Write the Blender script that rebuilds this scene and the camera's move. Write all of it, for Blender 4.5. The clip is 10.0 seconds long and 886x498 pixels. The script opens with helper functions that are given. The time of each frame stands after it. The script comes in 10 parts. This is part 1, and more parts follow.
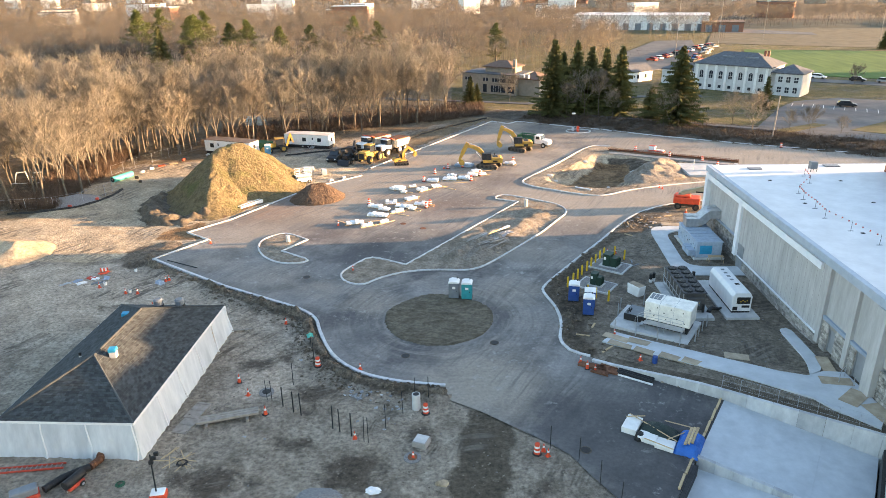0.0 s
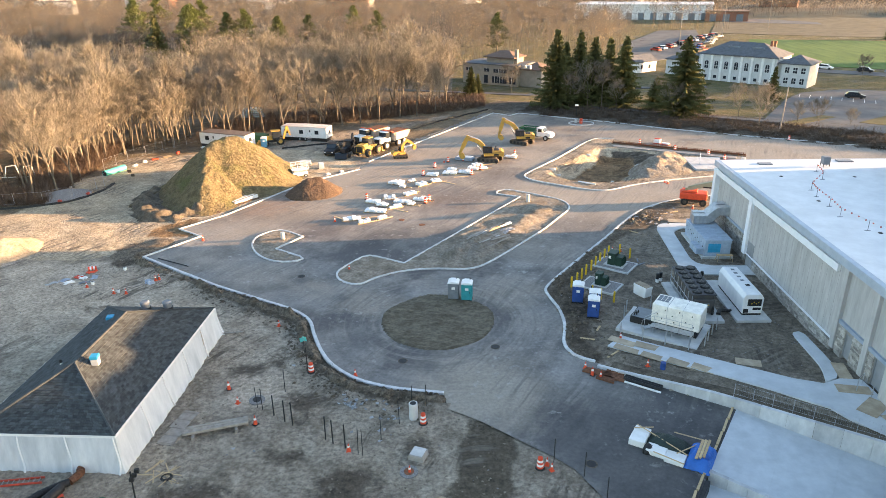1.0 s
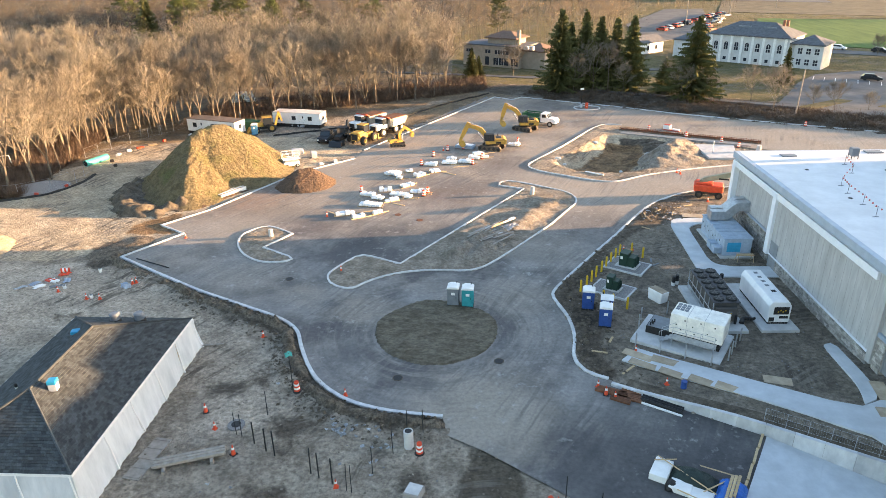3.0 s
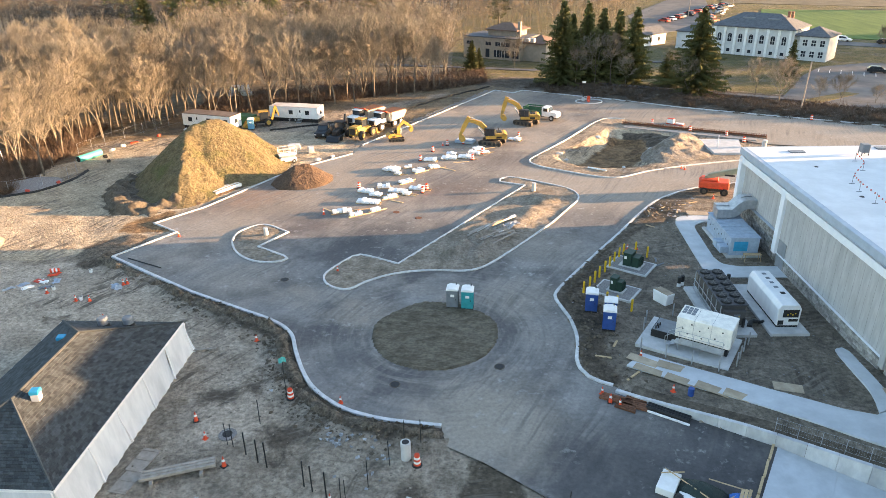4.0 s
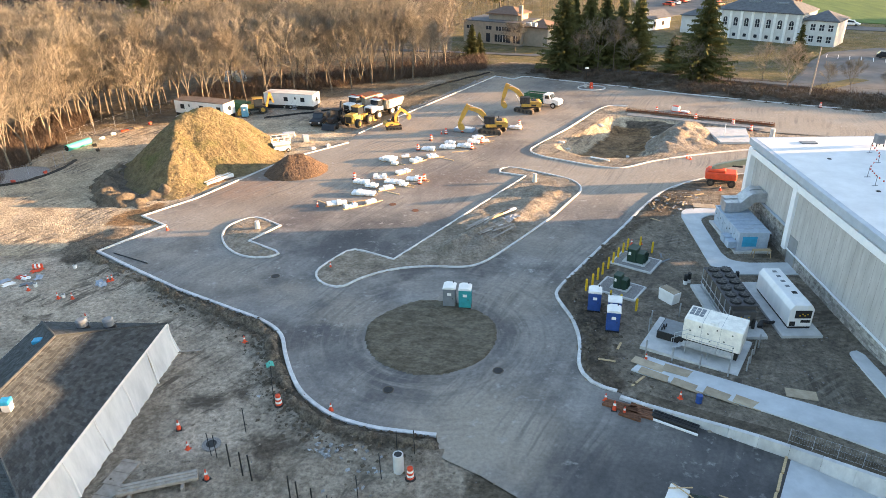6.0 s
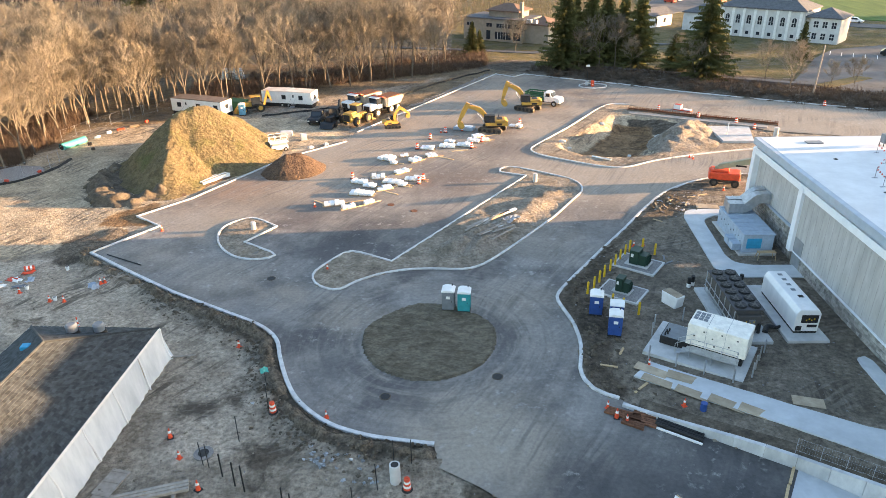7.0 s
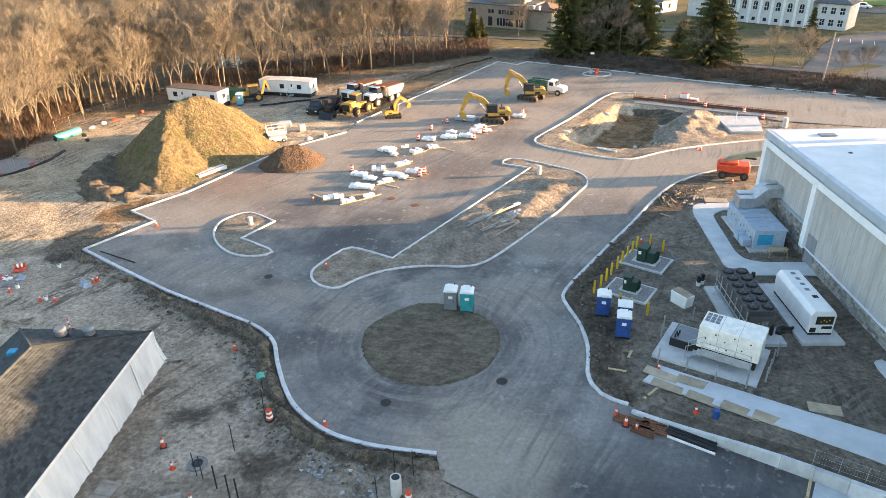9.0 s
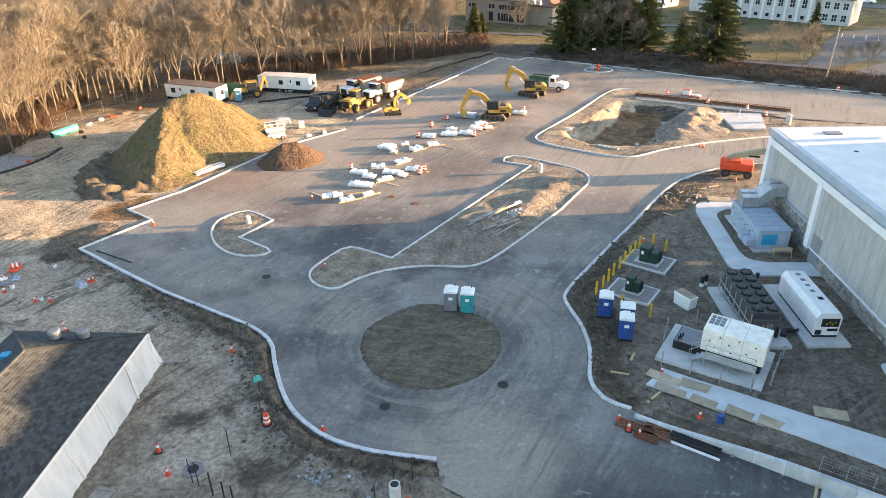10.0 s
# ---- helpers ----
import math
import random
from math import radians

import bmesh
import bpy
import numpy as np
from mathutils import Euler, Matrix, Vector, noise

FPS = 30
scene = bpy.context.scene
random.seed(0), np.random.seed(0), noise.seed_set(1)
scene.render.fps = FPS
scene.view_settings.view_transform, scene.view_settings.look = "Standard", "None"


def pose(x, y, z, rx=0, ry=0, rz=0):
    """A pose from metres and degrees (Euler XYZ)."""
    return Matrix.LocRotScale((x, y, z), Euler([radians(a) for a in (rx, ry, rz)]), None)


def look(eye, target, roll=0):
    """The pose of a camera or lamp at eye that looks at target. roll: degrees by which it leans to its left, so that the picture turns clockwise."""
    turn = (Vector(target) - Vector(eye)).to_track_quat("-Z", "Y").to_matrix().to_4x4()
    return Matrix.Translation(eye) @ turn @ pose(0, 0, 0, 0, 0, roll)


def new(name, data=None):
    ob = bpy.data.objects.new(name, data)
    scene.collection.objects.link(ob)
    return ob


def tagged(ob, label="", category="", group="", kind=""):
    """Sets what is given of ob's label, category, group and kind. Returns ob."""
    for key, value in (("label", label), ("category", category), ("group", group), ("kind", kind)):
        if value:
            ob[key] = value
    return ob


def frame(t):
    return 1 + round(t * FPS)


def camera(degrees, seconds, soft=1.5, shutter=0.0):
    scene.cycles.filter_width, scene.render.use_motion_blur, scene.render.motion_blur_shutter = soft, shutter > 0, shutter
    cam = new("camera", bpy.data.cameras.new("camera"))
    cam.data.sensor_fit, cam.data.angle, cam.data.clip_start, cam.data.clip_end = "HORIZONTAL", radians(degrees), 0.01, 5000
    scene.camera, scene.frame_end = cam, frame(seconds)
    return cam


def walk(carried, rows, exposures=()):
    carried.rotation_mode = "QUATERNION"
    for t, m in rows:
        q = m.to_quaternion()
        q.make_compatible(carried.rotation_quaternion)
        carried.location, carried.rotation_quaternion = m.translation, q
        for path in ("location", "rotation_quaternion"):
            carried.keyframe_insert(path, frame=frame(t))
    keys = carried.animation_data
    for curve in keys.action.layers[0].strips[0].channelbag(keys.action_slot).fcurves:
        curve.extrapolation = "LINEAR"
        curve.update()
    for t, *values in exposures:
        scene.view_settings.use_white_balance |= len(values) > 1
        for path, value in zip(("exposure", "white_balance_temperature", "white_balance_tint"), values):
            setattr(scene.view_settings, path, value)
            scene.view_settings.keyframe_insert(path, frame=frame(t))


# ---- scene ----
cam = camera(66.0, 10.0, soft=0.6)
PATH = [
    (0, (-0.217, -2.579, 31.323), (-0.263, -0.723, 30.581), -0.9),
    (0.5, (-0.169, -1.301, 31.243), (-0.216, 0.552, 30.492), -0.9),
    (1, (-0.09, 0.165, 31.15), (-0.139, 2.011, 30.382), -0.9),
    (1.5, (-0.107, 1.75, 31.035), (-0.156, 3.594, 30.263), -0.9),
    (2, (-0.078, 3.286, 30.977), (-0.128, 5.13, 30.204), -1.0),
    (2.5, (-0.077, 4.689, 30.924), (-0.127, 6.523, 30.128), -1.0),
    (4, (0.034, 7.917, 30.835), (-0.018, 9.731, 29.994), -1.1),
    (4.5, (0.117, 8.688, 30.795), (0.064, 10.498, 29.947), -1.1),
    (5, (0.188, 9.352, 30.746), (0.135, 11.155, 29.884), -1.1),
    (5.5, (0.254, 10.034, 30.714), (0.2, 11.831, 29.838), -1.1),
    (7, (0.456, 11.959, 30.519), (0.4, 13.75, 29.631), -1.1),
    (7.5, (0.455, 12.535, 30.543), (0.398, 14.317, 29.638), -1.1),
    (8, (0.441, 13.103, 30.608), (0.384, 14.882, 29.696), -1.2),
    (8.5, (0.375, 13.6, 30.581), (0.317, 15.376, 29.664), -1.1),
    (9, (0.31, 14.045, 30.586), (0.251, 15.818, 29.662), -1.2),
    (9.5, (0.31, 14.497, 30.581), (0.25, 16.267, 29.651), -1.2),
    (10, (0.309, 14.939, 30.625), (0.249, 16.705, 29.688), -1.2),
]
walk(cam, [(t, look(e, g, r)) for t, e, g, r in PATH])

# ---------------------------------------------------------------- light
SUN_EL, SUN_DX, SUN_DY = 5.8, 1.0, 0.085          # low evening sun, almost along +x
world = bpy.data.worlds.new("sky")
scene.world = world
world.use_nodes = True
_wn = world.node_tree.nodes
_sky = _wn.new("ShaderNodeTexSky")
_sky.sky_type = "NISHITA"
_sky.sun_disc = False
_sky.sun_elevation = radians(SUN_EL)
_sky.sun_rotation = math.atan2(SUN_DX, SUN_DY)
_sky.altitude = 50
_sky.air_density, _sky.dust_density, _sky.ozone_density = 1.0, 0.9, 1.55
world.node_tree.links.new(_sky.outputs[0], _wn["Background"].inputs[0])
_wn["Background"].inputs[1].default_value = 0.15
_sl = bpy.data.lights.new("sun", "SUN")
_sl.energy, _sl.angle, _sl.color = 5.0, radians(0.55), (1.0, 0.66, 0.36)
sun = new("sun", _sl)
sun.matrix_world = look((0, 0, 0), (-SUN_DX, -SUN_DY, -math.tan(radians(SUN_EL)) * math.hypot(SUN_DX, SUN_DY)))
scene.view_settings.exposure = 2.6
scene.view_settings.use_white_balance = True
scene.view_settings.white_balance_temperature = 6950
scene.view_settings.white_balance_tint = 17

# ---------------------------------------------------------------- materials


def mat(name, c1, c2, size=1.0, rough=0.9, bump=0.0, bump_size=None, metal=0.0, c3=None, size3=6.0, amount3=0.5,
        stretch=(1, 1, 1), spec=0.3, rnd=0.0, island=0.0, lo=0.35, hi=0.65, turn=0.0, local=False, grain=0.0, grain_size=None):
    """A surface that varies at two scales: c1 to c2 over size metres, c3 in patches of size3 metres."""
    m = bpy.data.materials.new(name)
    m.use_nodes = True
    nt = m.node_tree
    N, link = nt.nodes, nt.links.new
    b = N["Principled BSDF"]
    b.inputs["Roughness"].default_value = rough
    b.inputs["Metallic"].default_value = metal
    b.inputs["Specular IOR Level"].default_value = spec
    if local:
        pos = N.new("ShaderNodeTexCoord").outputs["Object"]
    else:
        pos = N.new("ShaderNodeNewGeometry").outputs["Position"]
    mp = N.new("ShaderNodeMapping")
    mp.inputs["Scale"].default_value = stretch
    mp.inputs["Rotation"].default_value = (0, 0, radians(turn))
    link(pos, mp.inputs["Vector"])

    def noisy(sz, detail=5.0, a=lo, z=hi, src=mp.outputs[0]):
        t = N.new("ShaderNodeTexNoise")
        t.inputs["Scale"].default_value = 1.0 / sz
        t.inputs["Detail"].default_value = detail
        t.inputs["Roughness"].default_value = 0.65
        link(src, t.inputs["Vector"])
        r = N.new("ShaderNodeMapRange")
        r.inputs["From Min"].default_value, r.inputs["From Max"].default_value = a, z
        link(t.outputs["Fac"], r.inputs["Value"])
        return r.outputs[0]

    def mix(f, a, z):
        x = N.new("ShaderNodeMix")
        x.data_type = "RGBA"
        if isinstance(f, float):
            x.inputs[0].default_value = f
        else:
            link(f, x.inputs[0])
        for i, v in ((6, a), (7, z)):
            if isinstance(v, tuple):
                x.inputs[i].default_value = (*v, 1)
            else:
                link(v, x.inputs[i])
        return x.outputs[2]

    col = mix(noisy(size), c1, c2)
    if c3:
        f = noisy(size3, 4.0, 0.5, 0.72)
        mul = N.new("ShaderNodeMath")
        mul.operation = "MULTIPLY"
        mul.inputs[1].default_value = amount3
        link(f, mul.inputs[0])
        col = mix(mul.outputs[0], col, c3)
    if island:
        ge = N.new("ShaderNodeNewGeometry")
        ir = N.new("ShaderNodeMapRange")
        ir.inputs["To Min"].default_value, ir.inputs["To Max"].default_value = 1 - island, 1 + island
        link(ge.outputs["Random Per Island"], ir.inputs["Value"])
        ih = N.new("ShaderNodeHueSaturation")
        link(ir.outputs[0], ih.inputs["Value"])
        link(col, ih.inputs["Color"])
        col = ih.outputs[0]
    if grain:
        g = noisy(grain_size or max(0.05, size * 0.12), 3.0, 0.3, 0.7)
        gr = N.new("ShaderNodeMapRange")
        gr.inputs["To Min"].default_value, gr.inputs["To Max"].default_value = 1 - grain, 1 + grain
        link(g, gr.inputs["Value"])
        hv = N.new("ShaderNodeHueSaturation")
        link(gr.outputs[0], hv.inputs["Value"])
        link(col, hv.inputs["Color"])
        col = hv.outputs[0]
    if rnd:
        oi = N.new("ShaderNodeObjectInfo")
        hs = N.new("ShaderNodeHueSaturation")
        r = N.new("ShaderNodeMapRange")
        r.inputs["To Min"].default_value, r.inputs["To Max"].default_value = 1 - rnd, 1 + rnd
        link(oi.outputs["Random"], r.inputs["Value"])
        link(r.outputs[0], hs.inputs["Value"])
        link(col, hs.inputs["Color"])
        col = hs.outputs[0]
    link(col, b.inputs["Base Color"])
    if bump:
        bp = N.new("ShaderNodeBump")
        bp.inputs["Strength"].default_value = 1.0
        bp.inputs["Distance"].default_value = bump
        link(noisy(bump_size or size * 0.5, 6.0, 0.2, 0.8), bp.inputs["Height"])
        link(bp.outputs[0], b.inputs["Normal"])
    return m


M_tan = mat("dry_tan_soil", (0.30, 0.235, 0.155), (0.46, 0.37, 0.26), 1.5, 0.95, 0.10, 0.5, c3=(0.20, 0.15, 0.10), size3=5, amount3=0.7, grain=0.3, grain_size=0.35)
M_dark = mat("damp_dark_soil", (0.06, 0.048, 0.035), (0.14, 0.115, 0.085), 0.8, 0.95, 0.10, 0.35, c3=(0.19, 0.16, 0.12), size3=3, amount3=0.5, grain=0.3, grain_size=0.25)
M_spoil = mat("grey_tan_spoil", (0.17, 0.148, 0.122), (0.30, 0.265, 0.22), 0.9, 0.95, 0.2, 0.35, c3=(0.13, 0.105, 0.075), size3=2.5, amount3=0.7, grain=0.35, grain_size=0.25)
M_dirt = mat("island_soil", (0.15, 0.125, 0.095), (0.29, 0.25, 0.20), 1.3, 0.95, 0.12, 0.4, c3=(0.10, 0.08, 0.06), size3=5, amount3=0.7, grain=0.35, grain_size=0.3)


def layered(name, layers, base, rough=0.95, bump=0.14, bump_size=0.32, ruts=None):
    """Soil whose kinds follow the painted plan: every layer is (attribute, channel, colour a, colour b, size)."""
    m = bpy.data.materials.new(name)
    m.use_nodes = True
    nt = m.node_tree
    N, link = nt.nodes, nt.links.new
    b = N["Principled BSDF"]
    b.inputs["Roughness"].default_value = rough
    b.inputs["Specular IOR Level"].default_value = 0.25
    pos = N.new("ShaderNodeNewGeometry").outputs["Position"]

    def noisy(sz, detail=5.0, a=0.35, z=0.65, src=pos):
        t = N.new("ShaderNodeTexNoise")
        t.inputs["Scale"].default_value = 1.0 / sz
        t.inputs["Detail"].default_value = detail
        t.inputs["Roughness"].default_value = 0.68
        link(src, t.inputs["Vector"])
        r = N.new("ShaderNodeMapRange")
        r.inputs["From Min"].default_value, r.inputs["From Max"].default_value = a, z
        link(t.outputs["Fac"], r.inputs["Value"])
        return r.outputs[0]

    def math_(op, x, y):
        n = N.new("ShaderNodeMath")
        n.operation = op
        for i, v in enumerate((x, y)):
            if isinstance(v, (int, float)):
                n.inputs[i].default_value = v
            else:
                link(v, n.inputs[i])
        return n.outputs[0]

    def mix(f, x, y, kind="MIX"):
        n = N.new("ShaderNodeMix")
        n.data_type, n.blend_type = "RGBA", kind
        for i, v in ((0, f), (6, x), (7, y)):
            if isinstance(v, float):
                n.inputs[i].default_value = v
            elif isinstance(v, tuple):
                n.inputs[i].default_value = (*v, 1)
            else:
                link(v, n.inputs[i])
        return n.outputs[2]

    ca, cb, sz = base
    col = mix(noisy(sz), ca, cb)
    col = mix(math_("MULTIPLY", noisy(6.5, 4.0, 0.48, 0.7), 0.5), col, tuple(v * 0.6 for v in ca))
    col = mix(math_("MULTIPLY", noisy(3.1, 5.0, 0.55, 0.72), 0.6), col, tuple(min(1, v * 1.25) for v in cb))
    edge = noisy(1.6, 6.0, 0.25, 0.75)
    for att, ch, ca, cb, sz in layers:
        at = N.new("ShaderNodeVertexColor")
        at.layer_name = att
        sp = N.new("ShaderNodeSeparateColor")
        link(at.outputs[0], sp.inputs[0])
        w = math_("ADD", sp.outputs[ch], math_("MULTIPLY", math_("SUBTRACT", edge, 0.5), 0.7))
        r = N.new("ShaderNodeMapRange")
        r.interpolation_type = "SMOOTHSTEP"
        r.inputs["From Min"].default_value, r.inputs["From Max"].default_value = 0.3, 0.7
        link(w, r.inputs["Value"])
        lay = mix(noisy(sz), ca, cb)
        lay = mix(math_("MULTIPLY", noisy(sz * 3.3, 4.0, 0.48, 0.7), 0.6), lay, tuple(v * 0.6 for v in ca))
        col = mix(r.outputs[0], col, lay)
    g = N.new("ShaderNodeMapRange")
    g.inputs["To Min"].default_value, g.inputs["To Max"].default_value = 0.50, 1.56
    link(noisy(0.34, 6.0, 0.3, 0.7), g.inputs["Value"])
    hv = N.new("ShaderNodeHueSaturation")
    link(g.outputs[0], hv.inputs["Value"])
    link(col, hv.inputs["Color"])
    col = hv.outputs[0]
    if ruts:
        # wheel ruts: long bending streaks along the haul routes
        wt = N.new("ShaderNodeTexNoise")
        wt.inputs["Scale"].default_value = 0.06
        link(pos, wt.inputs["Vector"])
        wa = N.new("ShaderNodeVectorMath")
        wa.operation = "MULTIPLY_ADD"
        wa.inputs[1].default_value = (6, 6, 0)
        link(wt.outputs["Color"], wa.inputs[0])
        link(pos, wa.inputs[2])
        for turn, amt, lo_, hi_, tint in ruts:
            mp = N.new("ShaderNodeMapping")
            mp.vector_type = "TEXTURE"
            mp.inputs["Rotation"].default_value = (0, 0, radians(turn))
            mp.inputs["Scale"].default_value = (9.0, 1.0, 1.0)
            link(wa.outputs[0], mp.inputs["Vector"])
            f = math_("MULTIPLY", noisy(0.5, 2.0, lo_, hi_, mp.outputs[0]), math_("MULTIPLY", noisy(8.0, 2.0, 0.5, 0.62), amt))
            col = mix(f, col, tint)
    link(col, b.inputs["Base Color"])
    bp = N.new("ShaderNodeBump")
    bp.inputs["Distance"].default_value = bump
    link(noisy(bump_size, 7.0, 0.2, 0.8), bp.inputs["Height"])
    link(bp.outputs[0], b.inputs["Normal"])
    return m


M_ground = layered("site_ground", (("soil_c", 2, (0.315, 0.268, 0.213), (0.475, 0.41, 0.335), 2.6), ("soil_a", 0, (0.345, 0.279, 0.195), (0.53, 0.44, 0.318), 2.2), ("soil_a", 2, (0.135, 0.113, 0.088), (0.255, 0.217, 0.172), 1.6),
                                   ("soil_b", 0, (0.125, 0.097, 0.064), (0.25, 0.19, 0.122), 1.8), ("soil_a", 1, (0.06, 0.048, 0.035), (0.13, 0.105, 0.08), 0.8), ("soil_b", 1, (0.085, 0.08, 0.03), (0.165, 0.13, 0.06), 2.5), ("soil_b", 2, (0.08, 0.066, 0.048), (0.13, 0.107, 0.078), 1.2), ("soil_c", 0, (0.105, 0.064, 0.034), (0.30, 0.19, 0.10), 1.3), ("soil_c", 1, (0.21, 0.175, 0.135), (0.33, 0.28, 0.22), 1.5)),
                   ((0.215, 0.18, 0.14), (0.37, 0.317, 0.254), 1.7), bump=0.22, ruts=((60, 0.85, 0.5, 0.60, (0.088, 0.074, 0.058)), (-30, 0.4, 0.5, 0.62, (0.11, 0.092, 0.072)), (15, 0.45, 0.5, 0.62, (0.33, 0.295, 0.25)), (100, 0.35, 0.52, 0.62, (0.095, 0.079, 0.062))))


def asphalt(name):
    """New asphalt: dark mix under dust, with tyre arcs round the turning circle and streaks along the lanes."""
    m = bpy.data.materials.new(name)
    m.use_nodes = True
    nt = m.node_tree
    N, link = nt.nodes, nt.links.new
    b = N["Principled BSDF"]
    b.inputs["Specular IOR Level"].default_value = 0.35
    pos = N.new("ShaderNodeNewGeometry").outputs["Position"]

    def noisy(sz, detail, a, z, src=pos):
        t = N.new("ShaderNodeTexNoise")
        t.inputs["Scale"].default_value = 1.0 / sz
        t.inputs["Detail"].default_value = detail
        t.inputs["Roughness"].default_value = 0.65
        link(src, t.inputs["Vector"])
        r = N.new("ShaderNodeMapRange")
        r.inputs["From Min"].default_value, r.inputs["From Max"].default_value = a, z
        link(t.outputs["Fac"], r.inputs["Value"])
        return r.outputs[0]

    def math_(op, *v):
        n = N.new("ShaderNodeMath")
        n.operation = op
        for i, x in enumerate(v):
            if isinstance(x, (int, float)):
                n.inputs[i].default_value = x
            else:
                link(x, n.inputs[i])
        return n.outputs[0]

    def mix(f, x, y):
        n = N.new("ShaderNodeMix")
        n.data_type = "RGBA"
        for i, v in ((0, f), (6, x), (7, y)):
            if isinstance(v, float):
                n.inputs[i].default_value = v
            elif isinstance(v, tuple):
                n.inputs[i].default_value = (*v, 1)
            else:
                link(v, n.inputs[i])
        return n.outputs[2]

    wt = N.new("ShaderNodeTexNoise")
    wt.inputs["Scale"].default_value = 0.05
    link(pos, wt.inputs["Vector"])
    wa = N.new("ShaderNodeVectorMath")
    wa.operation = "MULTIPLY_ADD"
    wa.inputs[1].default_value = (6, 6, 0)
    link(wt.outputs["Color"], wa.inputs[0])
    link(pos, wa.inputs[2])

    def streaks(turn, across, along, a, z):
        mp = N.new("ShaderNodeMapping")
        mp.vector_type = "TEXTURE"
        mp.inputs["Rotation"].default_value = (0, 0, radians(turn))
        mp.inputs["Scale"].default_value = (along, across, 1)
        link(wa.outputs[0], mp.inputs["Vector"])
        return noisy(1.0, 2.0, a, z, mp.outputs[0])

    col = mix(noisy(3.4, 4.0, 0.35, 0.65), (0.155, 0.149, 0.143), (0.235, 0.225, 0.212))
    col = mix(math_("MULTIPLY", noisy(10.0, 4.0, 0.45, 0.7), 0.6), col, (0.27, 0.245, 0.215))          # dust
    # brown dust over the northern half; its tint also paints the warm sunlight there
    sy = N.new("ShaderNodeSeparateXYZ")
    link(pos, sy.inputs[0])
    nr = N.new("ShaderNodeMapRange")
    nr.inputs["From Min"].default_value, nr.inputs["From Max"].default_value = 74.0, 92.0
    link(sy.outputs[1], nr.inputs["Value"])
    col = mix(math_("MULTIPLY", nr.outputs[0], math_("ADD", 0.42, math_("MULTIPLY", noisy(6.0, 5.0, 0.3, 0.7), 0.5))), col, (0.33, 0.275, 0.212))
    # red-brown stain beside the loam heap
    d = math_("SQRT", math_("ADD", math_("POWER", math_("SUBTRACT", sy.outputs[0], -26.0), 2.0), math_("POWER", math_("SUBTRACT", sy.outputs[1], 90.0), 2.0)))
    st = N.new("ShaderNodeMapRange")
    st.inputs["From Min"].default_value, st.inputs["From Max"].default_value = 13.0, 5.0
    link(math_("ADD", d, math_("MULTIPLY", noisy(3.0, 4.0, 0.3, 0.7), 4.0)), st.inputs["Value"])
    col = mix(math_("MULTIPLY", st.outputs[0], 0.8), col, (0.24, 0.155, 0.105))
    sx = N.new("ShaderNodeSeparateXYZ")
    link(pos, sx.inputs[0])
    # smoky dark patches where the dust was washed or swept away
    dk = math_("MULTIPLY", noisy(7.5, 7.0, 0.44, 0.58), math_("SUBTRACT", 0.62, math_("MULTIPLY", nr.outputs[0], 0.3)))
    col = mix(dk, col, (0.085, 0.08, 0.08))
    dk = math_("MULTIPLY", noisy(15.0, 5.0, 0.46, 0.56), math_("SUBTRACT", 0.62, math_("MULTIPLY", nr.outputs[0], 0.32)))
    col = mix(dk, col, (0.07, 0.066, 0.068))
    # pale dust fanning in from the dirt track
    for cx, cy, r0, r1, amt in ((1.6, 46.0, 3.5, 9.5, 0.9), (-9.5, 61.0, 1.5, 6.0, 0.8), (-15.0, 64.5, 1.5, 5.5, 0.6), (-22.0, 67.5, 2.0, 8.0, 0.45), (-30.0, 72.0, 2.0, 8.0, 0.4), (5.5, 63.5, 1.5, 7.5, 0.6), (9.0, 75.0, 2.0, 9.0, 0.5), (15.0, 93.0, 4.0, 15.0, 0.8), (-14.0, 106.0, 4.0, 16.0, 0.65), (27.0, 97.0, 4.0, 14.0, 0.75), (9.0, 103.0, 3.0, 9.0, 0.6), (45.0, 100.0, 6.0, 18.0, 0.8), (33.0, 134.0, 4.0, 13.0, 0.75), (60.0, 119.0, 8.0, 22.0, 0.85), (14.0, 128.0, 3.0, 12.0, 0.5), (-28.0, 82.0, 3.0, 9.0, 0.6)):
        d = math_("SQRT", math_("ADD", math_("POWER", math_("SUBTRACT", sx.outputs[0], cx), 2.0), math_("POWER", math_("SUBTRACT", sx.outputs[1], cy), 2.0)))
        r = N.new("ShaderNodeMapRange")
        r.interpolation_type = "SMOOTHSTEP"
        r.inputs["From Min"].default_value, r.inputs["From Max"].default_value = r1, r0
        link(math_("ADD", d, math_("MULTIPLY", noisy(3.0, 5.0, 0.3, 0.7), 3.0)), r.inputs["Value"])
        col = mix(math_("MULTIPLY", r.outputs[0], amt), col, (0.30, 0.262, 0.215))
    # pale haul route along the western kerb, brown wear beside the pallets
    pr_ = math_("ADD", math_("SUBTRACT", math_("MULTIPLY", sx.outputs[0], 0.88), math_("MULTIPLY", sx.outputs[1], 0.474)), 60.5)
    hr = N.new("ShaderNodeMapRange")
    hr.interpolation_type = "SMOOTHSTEP"
    hr.inputs["From Min"].default_value, hr.inputs["From Max"].default_value = 7.5, 2.5
    link(math_("ADD", math_("ABSOLUTE", pr_), math_("MULTIPLY", noisy(5.0, 5.0, 0.3, 0.7), 3.0)), hr.inputs["Value"])
    col = mix(math_("MULTIPLY", math_("MULTIPLY", hr.outputs[0], nr.outputs[0]), 0.7), col, (0.30, 0.25, 0.195))
